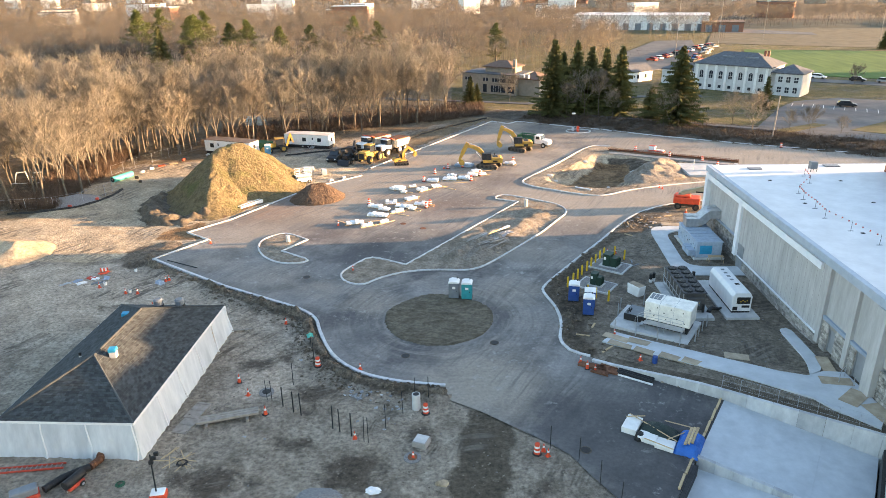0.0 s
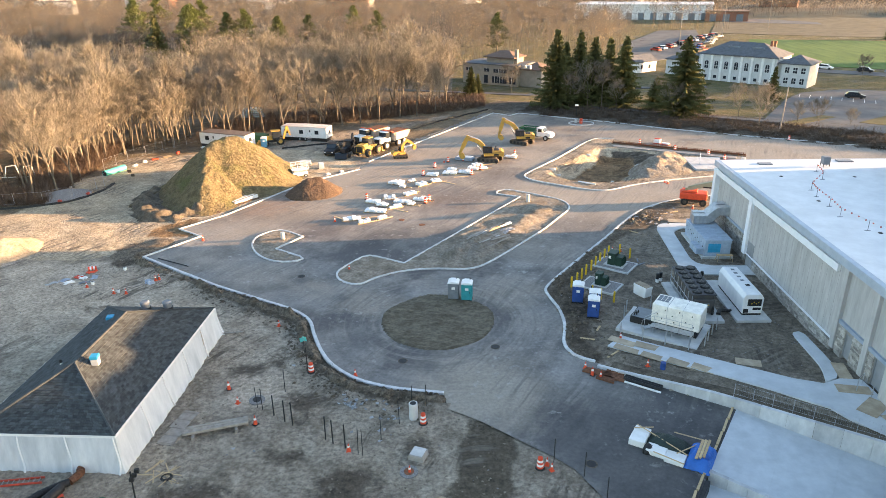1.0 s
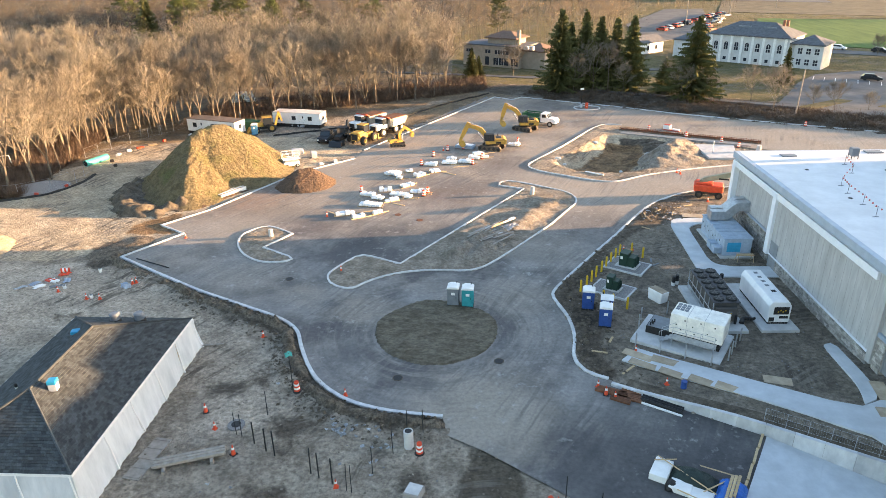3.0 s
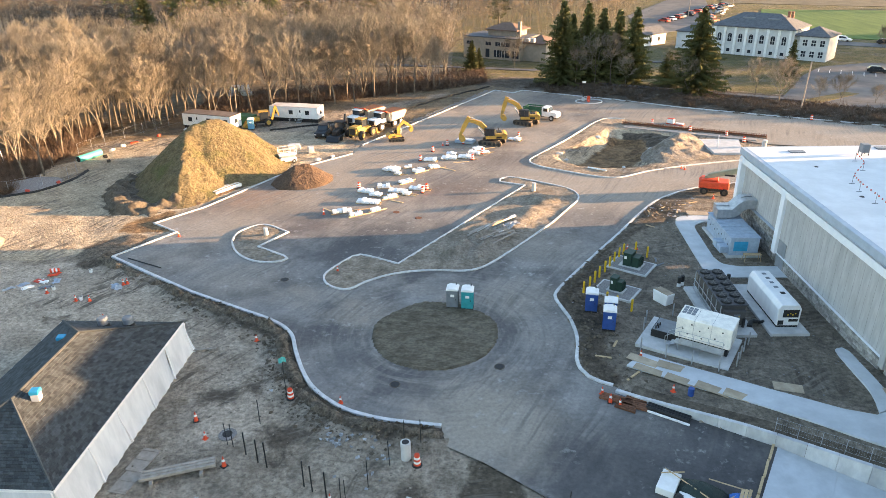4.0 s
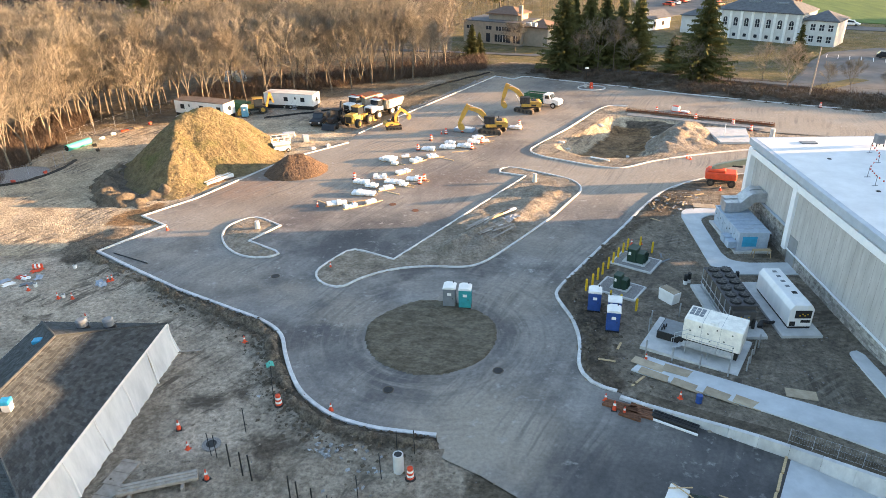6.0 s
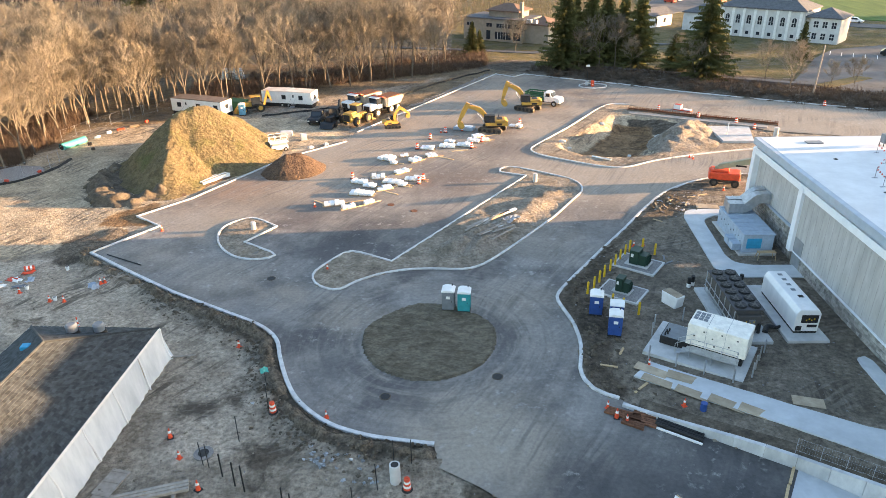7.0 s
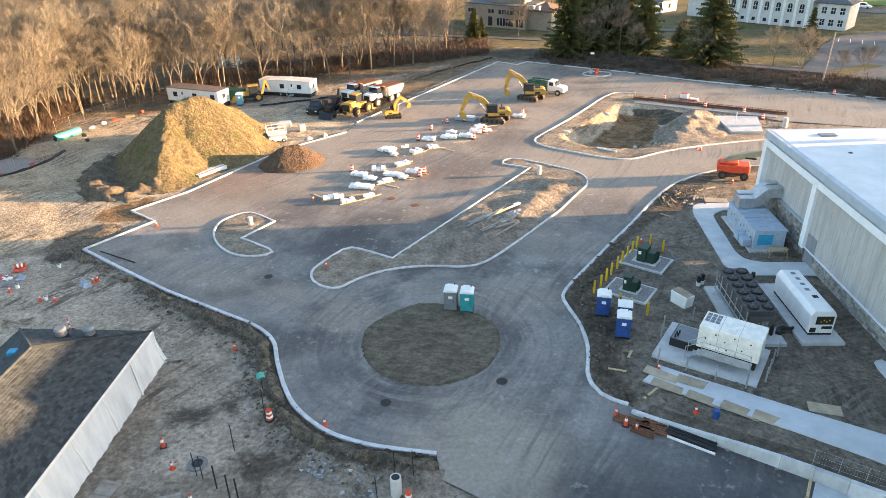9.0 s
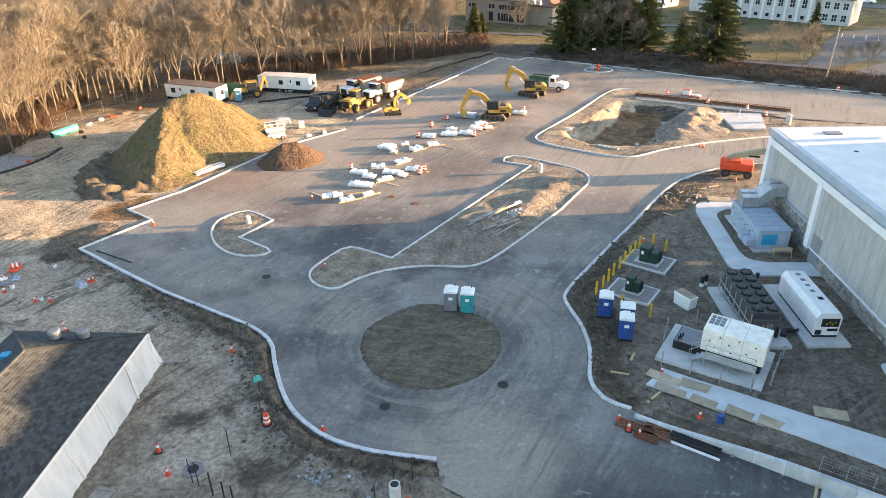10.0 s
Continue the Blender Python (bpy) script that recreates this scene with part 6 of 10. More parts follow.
toilet(-36.7, 125.3, 10, paint("pale_blue_plastic", 0.10, 0.28, 0.42, 0.45), M_white, "pale blue portable toilet beside the office trailer")


def cone(x, y, rz=0.0, s=1.0, tipped=False, label="orange traffic cone with white collar"):
    s *= 0.85
    t = thing("traffic_cone", label, "traffic cone", x, y, rz, group="traffic cones")
    if tipped:
        t.matrix_basis = t.matrix_basis @ pose(0, 0, 0.15, 90, 0, 0)
    B(t, "base", M_black if s > 0.85 else P_org, -0.19 * s, -0.19 * s, 0, 0.19 * s, 0.19 * s, 0.05 * s)
    C(t, "cone", P_org, (0, 0, 0.04 * s), (0, 0, 0.75 * s), 0.15 * s, 0.03 * s, 10)
    C(t, "collar", M_white, (0, 0, 0.40 * s), (0, 0, 0.56 * s), 0.102 * s, 0.073 * s, 10)


def drum(x, y, label="orange and white striped traffic drum", z=None):
    t = thing("traffic_drum", label, "traffic drum", x, y, 0, z, "traffic drums")
    t.matrix_basis = t.matrix_basis @ Matrix.Scale(0.84, 4)
    C(t, "ballast_ring", M_black, (0, 0, 0), (0, 0, 0.1), 0.42, 0.36, 14)
    for k in range(5):
        C(t, "band", P_org if k % 2 == 0 else M_white, (0, 0, 0.08 + 0.19 * k), (0, 0, 0.27 + 0.19 * k), 0.29 - 0.018 * k, 0.275 - 0.018 * k, 14)
    C(t, "handle", P_org, (-0.08, 0, 1.06), (0.08, 0, 1.06), 0.03, n=6)


for p in ((-13.5, 93.9), (-4.9, 92.0), (-4.4, 93.2), (-5.9, 105.8), (-4.2, 110.5), (-2.0, 113.8), (0.6, 114.6), (1.9, 106.0), (3.45, 109.0), (9.7, 118.1), (-2.85, 41.7), (5.2, 36.8), (-12.5, 48.5),
          (33.4, 125.3), (38.5, 120.6), (43.3, 117.2), (45.0, 114.2), (61.5, 127.0)):
    drum(*p)
for i, p in enumerate(((-16.6, 84.7), (-12.3, 84.6), (-2.7, 113.7), (-18.65, 46.0), (-15.3, 41.6), (-7.9, 38.5), (-3.5, 36.3), (5.7, 37.1), (5.95, 36.55), (-17.4, 44.2), (-32.8, 66.8), (-33.1, 66.6), (-36.2, 63.4), (-34.9, 63.4), (-39.8, 64.9),
                       (-32.0, 78.3), (-12.4, 69.2), (31.3, 101.0), (31.6, 100.4), (14.2, 53.6), (15.4, 48.9), (17.6, 73.6), (18.6, 73.8), (10.3, 49.0), (10.7, 48.0), (11.3, 47.6), (-17.1, 56.2), (25.5, 143.0), (31.6, 88.6))):
    cone(*p, rz=37 * i, s=1.25 if i in (3, 4, 24) else 1.0)
cone(-8.75, 47.95, 20)

# ---------------------------------------------------------------- machines and vehicles


def wheel(parent, x, y, r, w, side=1, rimm=None, name="wheel"):
    """A wheel with its axle along y: tyre and rim."""
    bm = bmesh.new()
    cyl(bm, (x, y - w / 2, r), (x, y + w / 2, r), r, n=16)
    bmesh.ops.bevel(bm, geom=[e for e in bm.edges if len(e.link_faces) == 2 and e.calc_face_angle(0) > 1.0], offset=r * 0.12, segments=1, affect="EDGES")
    wh = part(name, bm, P_tyre, parent, "black rubber tyre")
    C(wh, "rim", rimm or M_steel, (x, y - w / 2 - 0.02, r), (x, y + w / 2 + 0.02, r), r * 0.52, n=12)
    return wh


def oblong_track(parent, y, length, height, width):
    """A crawler track: rounded belt with shoes and rollers."""
    prof, n = [], 8
    r = height / 2
    for k in range(n + 1):
        a = math.pi / 2 - math.pi * k / n
        prof.append((length / 2 - r + r * math.cos(a), r + r * math.sin(a)))
    for k in range(n + 1):
        a = -math.pi / 2 - math.pi * k / n
        prof.append((-length / 2 + r + r * math.cos(a), r + r * math.sin(a)))
    t = PR(parent, "track", P_track, prof, y - width / 2, y + width / 2, "muddy steel crawler track")
    bm = bmesh.new()
    for k in range(int(length / 0.3)):
        x = -length / 2 + r + 0.3 * k
        if x < length / 2 - r:
            box(bm, x, y - width / 2 - 0.01, height, x + 0.2, y + width / 2 + 0.01, height + 0.03)
    part("track_shoe", bm, P_track, t)
    bm = bmesh.new()
    for k in range(5):
        x = -length / 2 + r + (length - 2 * r) * k / 4
        cyl(bm, (x, y - width / 2 - 0.02, r), (x, y + width / 2 + 0.02, r), r * 0.62, n=10)
    part("roller", bm, M_black, t)
    return t


def arm_link(bm, p, q, h0, h1, w):
    """A box-section link from p to q in the x-z plane."""
    p, q = Vector(p), Vector(q)
    d = (q - p).normalized()
    n = Vector((-d.z, 0, d.x))
    prof = [p + n * h0 * 0.5, (p + q) / 2 + n * max(h0, h1) * 0.62, q + n * h1 * 0.5, q - n * h1 * 0.5, (p + q) / 2 - n * max(h0, h1) * 0.5, p - n * h0 * 0.5]
    extrude_profile(bm, [(v.x, v.z) for v in prof], -w / 2, w / 2)


def excavator(x, y, base_rz, turn, s=1.0, label="", reach=((0.6, 1.7), (3.2, 4.6), (6.2, 3.4), (6.6, 1.0)), name="excavator"):
    e = thing(name, label, "excavator", x, y, base_rz)
    e.matrix_basis = e.matrix_basis @ Matrix.Scale(s, 4)
    for yy in (-1.15, 1.15):
        oblong_track(e, yy, 4.2, 0.85, 0.6)
    B(e, "undercarriage", P_track, -1.2, -0.9, 0.4, 1.2, 0.9, 0.85)
    up = new("upper_structure")
    up.parent = e
    up.matrix_basis = pose(0, 0, 0, 0, 0, turn)
    # parts of the upper body share its turn
    def U(ob):
        ob.matrix_basis = pose(0, 0, 0, 0, 0, turn) @ ob.matrix_basis
        return ob
    scene.collection.objects.unlink(up)
    bpy.data.objects.remove(up)
    U(C(e, "slew_ring", P_track, (0, 0, 0.85), (0, 0, 1.05), 0.75, n=16))
    U(B(e, "house", P_yel, -2.0, -1.25, 1.2, 1.2, 1.25, 1.75, 0.05, "yellow engine house"))
    U(B(e, "house_skirt", M_black, -1.95, -1.2, 1.02, 1.15, 1.2, 1.2, 0.0, "black lower frame"))
    U(B(e, "side_grille", M_black, -1.5, -1.27, 1.3, -0.6, 1.27, 1.65, 0.0, "black side grille"))
    U(B(e, "engine_hood", P_yel, -2.0, -1.2, 1.75, -0.4, 1.2, 2.15, 0.08))
    U(PR(e, "counterweight", P_yel, [(-2.0, 1.05), (-2.45, 1.2), (-2.5, 1.9), (-2.0, 2.15)], -1.25, 1.25, "yellow cast counterweight"))
    U(B(e, "engine_cover", M_black, -1.6, -0.7, 2.15, -0.7, 0.7, 2.25, 0.03, "black grille"))
    U(C(e, "exhaust", M_black, (-1.1, -0.8, 2.1), (-1.1, -0.8, 2.6), 0.07, n=8))
    cab = U(B(e, "cab", M_glass, -0.25, 0.3, 1.75, 1.35, 1.2, 2.9, 0.06, "glazed cab"))
    for (cx_, cy_) in ((-0.25, 0.3), (-0.25, 1.2), (1.35, 0.3), (1.35, 1.2), (0.5, 0.28), (0.5, 1.22)):
        o = C(cab, "cab_post", M_black, (cx_, cy_, 1.75), (cx_, cy_, 2.92), 0.08, n=6)
    B(cab, "cab_roof", M_black, -0.32, 0.24, 2.9, 1.42, 1.26, 2.98, 0.02)
    (p0, p1, p2, p3) = [(a, 0, b) for a, b in reach]
    # arched boom: a bent box section, deepest at the bend
    a_, b_ = Vector(p0), Vector(p1)
    ax_ = (b_ - a_)
    nn = Vector((-ax_.z, 0, ax_.x)).normalized()
    line_ = [a_, a_.lerp(b_, 0.3) + nn * 0.55, a_.lerp(b_, 0.5) + nn * 0.72, a_.lerp(b_, 0.72) + nn * 0.55, b_]
    top_, low_ = [], []
    for i, (c_, th) in enumerate(zip(line_, (0.55, 0.74, 0.78, 0.66, 0.42))):
        t_ = (line_[min(i + 1, 4)] - line_[max(i - 1, 0)]).normalized()
        m_ = Vector((-t_.z, 0, t_.x))
        top_.append(c_ + m_ * th * 0.5), low_.append(c_ - m_ * th * 0.5)
    boom = U(PR(e, "boom", P_yel, [(v.x, v.z) for v in top_ + low_[::-1]], -0.24, 0.24, "yellow arched boom"))
    bm = bmesh.new()
    cyl(bm, Vector((1.2, 0.3, 1.4)), (Vector(p0) + Vector(p1)) / 2 + Vector((0, 0.3, 0)), 0.08, n=8)
    cyl(bm, Vector((1.2, -0.3, 1.4)), (Vector(p0) + Vector(p1)) / 2 + Vector((0, -0.3, 0)), 0.08, n=8)
    part("boom_ram", bm, M_steel, boom)
    bm = bmesh.new()
    d = (Vector(p2) - Vector(p1)).normalized()
    arm_link(bm, Vector(p1) - d * 0.6, p2, 0.68, 0.42, 0.42)
    stick = U(part("stick", bm, P_yel, e, "yellow dipper stick"))
    bm = bmesh.new()
    cyl(bm, (Vector(p0) * 0.45 + Vector(p1) * 0.55) + nn * 1.15, Vector(p1) - d * 0.5 + Vector((0, 0, 0.15)), 0.07, n=8)
    part("stick_ram", bm, M_steel, stick)
    dq = (Vector(p3) - Vector(p2)).normalized()
    nq = Vector((-dq.z, 0, dq.x))
    c0 = Vector(p2)
    prof = [c0 + nq * 0.25, c0 + dq * 0.5 + nq * 0.35, c0 + dq * 1.1 + nq * 0.1, c0 + dq * 1.25 - nq * 0.35, c0 + dq * 0.9 - nq * 0.75, c0 + dq * 0.25 - nq * 0.6, c0 - dq * 0.1 - nq * 0.2]
    bk = U(PR(e, "bucket", P_yel, [(v.x, v.z) for v in prof], -0.5, 0.5, "worn steel bucket"))
    return e


excavator(5.2, 114.3, -22, 178 + 26, 0.92, "yellow crawler excavator resting its bucket on the asphalt",
          ((0.6, 1.7), (4.3, 4.3), (5.6, 1.7), (5.2, 0.2)))
excavator(11.7, 126.4, -38, 178 + 40, 0.92, "yellow crawler excavator with its boom folded",
          ((0.6, 1.7), (3.9, 4.7), (4.7, 1.9), (4.2, 0.3)))
excavator(-10.4, 116.9, 8, 15, 0.62, "small yellow excavator with arched boom",
          ((0.6, 1.7), (2.2, 4.8), (4.4, 3.2), (4.2, 1.4)), "mini_excavator")


def loader(x, y, rz):
    v = thing("wheel_loader", "yellow wheel loader parked on the dirt", "loader", x, y, rz)
    for a, b in ((-1.5, -1.0), (-1.5, 1.0), (1.5, -1.0), (1.5, 1.0)):
        wheel(v, a, b, 0.75, 0.55, rimm=P_yel)
    B(v, "rear_frame", P_yel, -2.7, -0.75, 0.8, -0.2, 0.75, 1.9, 0.08)
    B(v, "engine_hood", P_yel, -2.75, -0.7, 1.9, -0.9, 0.7, 2.3, 0.1)
    B(v, "rear_grille", M_black, -2.8, -0.55, 1.0, -2.74, 0.55, 2.0)
    B(v, "front_frame", P_yel, 0.2, -0.5, 0.8, 2.0, 0.5, 1.5, 0.05)
    cab = B(v, "cab", M_glass, -0.85, -0.65, 1.9, 0.5, 0.65, 3.1, 0.05, "glazed cab")
    B(cab, "cab_roof", P_yel, -0.95, -0.75, 3.1, 0.6, 0.75, 3.22, 0.03)
    for a in (-0.85, 0.5):
        for b in (-0.65, 0.65):
            C(cab, "cab_post", M_black, (a, b, 1.9), (a, b, 3.1), 0.05, n=6)
    bm = bmesh.new()
    for b in (-0.55, 0.55):
        box(bm, 0.4, b - 0.1, 1.3, 2.9, b + 0.1, 1.6, 0, Matrix.Rotation(radians(12), 4, "Y"))
    part("lift_arm", bm, P_yel, v)
    PR(v, "bucket", P_yel, [(2.5, 0.15), (3.4, 0.1), (3.4, 0.18), (2.75, 0.32), (2.6, 0.9), (2.85, 1.05), (2.45, 1.0)], -1.2, 1.2, "worn steel bucket")
    return v


def dumper(x, y, rz, label):
    v = thing("articulated_dumper", label, "dump truck", x, y, rz)
    for a in (2.4, -1.0, -2.7):
        for b in (-1.1, 1.1):
            wheel(v, a, b, 0.72, 0.55, rimm=M_white)
    B(v, "chassis", M_black, -3.6, -0.5, 0.7, 3.2, 0.5, 1.1)
    B(v, "hood", P_whit, 2.0, -0.95, 1.1, 3.7, 0.95, 2.1, 0.15, "white sloped hood")
    B(v, "grille", M_black, 3.68, -0.6, 1.2, 3.74, 0.6, 1.9)
    cab = B(v, "cab", M_glass, 0.7, -0.85, 1.3, 2.1, 0.85, 2.9, 0.06)
    B(cab, "cab_roof", P_whit, 0.6, -0.9, 2.9, 2.15, 0.9, 3.0, 0.03)
    B(cab, "cab_side", P_whit, 0.68, -0.88, 1.2, 2.12, 0.88, 1.9, 0.03)
    PR(v, "dump_body", P_dusty, [(-4.2, 2.2), (-3.4, 1.3), (0.3, 1.2), (0.5, 1.5), (0.5, 2.7), (-4.1, 2.55)], -1.4, 1.4, "dusty beige dump body")
    B(v, "load", P_rusty, -3.9, -1.25, 2.6, 0.3, 1.25, 2.72, 0.05, "red-brown soil left in the body")
    PR(v, "canopy", P_org, [(0.4, 2.7), (1.2, 3.1), (1.2, 3.2), (0.3, 2.85)], -1.3, 1.3, "orange headboard")
    return v


def pickup(x, y, rz, body, label, name="pickup_truck"):
    v = thing(name, label, "truck", x, y, rz)
    for a in (1.7, -1.6):
        for b in (-0.85, 0.85):
            wheel(v, a, b, 0.4, 0.26)
    PR(v, "body", body, [(-2.7, 0.55), (2.6, 0.5), (2.65, 0.95), (2.4, 1.12), (1.15, 1.2), (-2.7, 1.2)], -0.95, 0.95, "", 0.05)
    PR(v, "cab", M_glass, [(1.15, 1.18), (0.6, 1.85), (-0.75, 1.88), (-0.95, 1.18)], -0.85, 0.85, "dark glazed cab", 0.04)
    PR(v, "cab_roof", body, [(0.62, 1.83), (0.5, 1.92), (-0.7, 1.94), (-0.8, 1.84)], -0.82, 0.82)
    B(v, "bed", M_black, -2.6, -0.8, 1.17, -1.0, 0.8, 1.215)
    for b in (-0.7, 0.7):
        B(v, "headlight", M_white, 2.6, b - 0.16, 0.75, 2.67, b + 0.16, 0.92)
    B(v, "grille", M_black, 2.6, -0.5, 0.6, 2.66, 0.5, 0.95)
    return v


def backhoe(x, y, rz, label, body):
    v = thing("backhoe_loader", label, "backhoe", x, y, rz)
    for a, r in ((-1.1, 0.75), (1.5, 0.5)):
        for b in (-0.85, 0.85):
            wheel(v, a, b, r, 0.4, rimm=body)
    B(v, "chassis", M_black, -1.8, -0.4, 0.6, 2.2, 0.4, 1.0)
    B(v, "hood", body, 0.3, -0.45, 1.0, 2.2, 0.45, 1.7, 0.06)
    cab = B(v, "cab", M_glass, -1.2, -0.7, 1.2, 0.3, 0.7, 2.6, 0.05)
    B(cab, "cab_roof", body, -1.3, -0.78, 2.6, 0.45, 0.78, 2.72, 0.03)
    bm = bmesh.new()
    arm_link(bm, (-1.8, 0, 1.0), (-2.6, 0, 3.4), 0.35, 0.3, 0.3)
    arm_link(bm, (-2.6, 0, 3.4), (-3.1, 0, 1.6), 0.3, 0.2, 0.25)
    part("digging_arm", bm, body, v)
    PR(v, "front_bucket", body, [(2.5, 0.2), (3.3, 0.15), (2.8, 0.9), (2.45, 1.0)], -1.1, 1.1)
    return v


loader(-16.3, 119.4, 62)
backhoe(-20.0, 119.0, 255, "black and yellow backhoe loader beside the wheel loader", P_vblk)
pickup(-22.9, 120.6, 262, P_vblk, "dark grey pickup truck parked on the dirt")
dumper(-13.0, 125.6, 235, "white articulated dump truck with an empty rusty body")
dumper(-17.0, 128.0, 235, "white articulated dump truck standing behind another")
backhoe(-35.3, 127.3, 200, "green and yellow backhoe near the office trailers", P_yel)

# white truck with a green stake body
tk = thing("stake_truck", "white cab truck with a green stake body", "truck", 14.9, 130.2, -30)
for a in (2.2, -1.6):
    for b in (-0.95, 0.95):
        wheel(tk, a, b, 0.5, 0.32)
B(tk, "chassis", M_black, -3.2, -0.45, 0.5, 3.0, 0.45, 0.8)
PR(tk, "hood", P_whit, [(1.6, 0.7), (3.2, 0.6), (3.25, 1.25), (2.9, 1.5), (1.6, 1.6)], -0.95, 0.95, "", 0.06)
cb = PR(tk, "cab", P_whit, [(0.3, 0.7), (1.7, 0.7), (1.75, 1.55), (1.35, 2.3), (0.3, 2.35)], -0.98, 0.98, "white cab", 0.05)
PR(cb, "windscreen", M_glass, [(1.79, 1.6), (1.76, 1.55), (1.40, 2.2), (1.43, 2.22)], -0.85, 0.85)
for b in (-1.0, 0.985):
    B(cb, "side_window", M_glass, 0.6, b, 1.6, 1.35, b + 0.015, 2.15)
B(tk, "bed", P_vgrn, -3.3, -1.1, 0.9, 0.2, 1.1, 1.05)
for i in range(8):
    for b in (-1.1, 1.06):
        B(tk, "stake", P_vgrn, -3.3 + 0.48 * i, b, 1.05, -3.22 + 0.48 * i, b + 0.04, 2.2)
for z in (1.25, 1.6, 1.95):
    for b in (-1.08, 1.06):
        B(tk, "slat", P_vgrn, -3.3, b, z, 0.15, b + 0.025, z + 0.2)
B(tk, "tail_gate", P_vgrn, -3.32, -1.05, 1.05, -3.26, 1.05, 2.1)


def office_trailer(cx, cy, rz, length, label, roofm, wins, door):
    """A site office: ribbed box on wheels with windows, door and steps. x runs along the front, which faces -y."""
    t = thing("office_trailer", label, "office trailer", cx, cy, rz, group="office trailers")
    L, W = length / 2, 1.6
    b = B(t, "body", M_white, -L, -W, 0.75, L, W, 3.05, 0.03, "white ribbed siding")
    bm = bmesh.new()
    for i in range(int(length / 0.4)):
        box(bm, -L + 0.4 * i, -W - 0.012, 0.8, -L + 0.4 * i + 0.03, -W, 2.98)
    part("siding_rib", bm, M_white, b)
    PR(t, "roof", roofm, [(-L - 0.05, 3.05), (L + 0.05, 3.05), (L + 0.05, 3.12), (0, 3.2), (-L - 0.05, 3.12)], -W - 0.05, W + 0.05)
    # solid black box stands in for the shade beneath the trailer
    B(t, "skirt", M_black, -L + 0.1, -W + 0.08, 0.0, L - 0.1, W - 0.08, 0.75, 0.0, "black box in place of the shade in the open underside")
    for x in wins:
        w = B(b, "window", M_glass, x - 0.45, -W - 0.03, 1.6, x + 0.45, -W - 0.002, 2.4, 0.0, "dark window")
        B(w, "window_frame", M_steel, x - 0.5, -W - 0.02, 1.52, x + 0.5, -W - 0.004, 1.6)
        B(w, "window_frame", M_steel, x - 0.5, -W - 0.02, 2.4, x + 0.5, -W - 0.004, 2.46)
    d = B(b, "door", M_white, door - 0.45, -W - 0.035, 0.85, door + 0.45, -W - 0.002, 2.85)
    B(d, "door_window", M_glass, door - 0.15, -W - 0.045, 2.0, door + 0.15, -W - 0.035, 2.5)
    for k in range(3):
        B(t, "step", M_steel, door - 0.5, -W - 1.2 + 0.35 * k, 0.18 + 0.2 * k, door + 0.5, -W - 0.85 + 0.35 * k, 0.24 + 0.2 * k)
    for sx in (-0.5, 0.5):
        C(t, "handrail", M_steel, (door + sx, -W - 1.2, 1.1), (door + sx, -W, 1.8), 0.03, n=6)
    for x in (-L * 0.2, L * 0.05):
        wheel(t, x, -W + 0.15, 0.38, 0.25)
    B(b, "end_window", M_glass, L + 0.002, -0.4, 1.6, L + 0.03, 0.4, 2.4)
    t.matrix_basis = t.matrix_basis @ Matrix.Scale(0.87 if length < 11 else 0.92, 4)
    return t


office_trailer(-29.8, 131.3, -13.5, 10.9, "white office trailer with rust-stained roof at the wood's edge", mat("stained_trailer_roof", (0.55, 0.50, 0.45), (0.70, 0.67, 0.62), 1.0, 0.7, c3=(0.33, 0.18, 0.10), size3=2.0, amount3=0.8), (-4.2, -0.6, 3.1), 1.5)
office_trailer(-43.7, 125.9, -20, 11.2, "white office trailer with brown roof behind the soil heap", mat("brown_trailer_roof", (0.13, 0.10, 0.085), (0.19, 0.155, 0.13), 0.8, 0.8), (-3.8, 0.5, 4.4), -2.2)
bin_ = thing("waste_container", "dark green waste container beside the trailer", "container", -38.6, 128.6, -20)
PR(bin_, "tub", P_vgrn, [(-1.5, 0.1), (1.5, 0.1), (1.8, 1.8), (-1.8, 1.8)], -1.1, 1.1)

# stacks of wrapped kerb stone on the asphalt
STACKS = ((-14.4, 85.2, 2.4, 0.9, 14), (-12.6, 84.2, 1.6, 0.6, 30), (-10.4, 85.6, 1.3, 0.5, 38), (-11.6, 88.4, 2.9, 1.2, -8), (-12.4, 92.3, 2.0, 1.0, -22), (-10.9, 91.0, 1.6, 1.0, -20), (-10.2, 94.0, 1.7, 1.0, 6),
          (-8.3, 92.3, 2.2, 1.1, -14), (-6.9, 91.4, 1.0, 1.0, -20), (-9.0, 90.0, 1.9, 0.5, 28), (-7.4, 96.0, 1.9, 0.9, 38), (-5.7, 93.2, 2.1, 1.0, -10), (-10.4, 101.5, 1.0, 1.4, -38), (-9.4, 101.2, 1.1, 1.5, -38),
          (-8.7, 99.5, 0.9, 0.9, -20), (-7.5, 102.4, 1.1, 0.6, 10), (-5.9, 100.5, 1.5, 1.1, 42), (-3.7, 102.4, 1.5, 1.2, 20), (-4.4, 105.7, 1.9, 1.0, -14), (-1.6, 106.5, 2.3, 1.2, -10), (0.8, 107.0, 2.1, 1.2, -12), (-1.3, 108.7, 1.6, 0.9, -14),
          (2.2, 108.9, 1.8, 1.0, -16), (2.9, 111.2, 1.8, 0.9, 24), (3.9, 109.3, 1.2, 0.8, 10), (8.9, 116.2, 2.0, 1.1, -24), (5.5, 118.0, 1.6, 1.0, -10))
rs = random.Random(4)
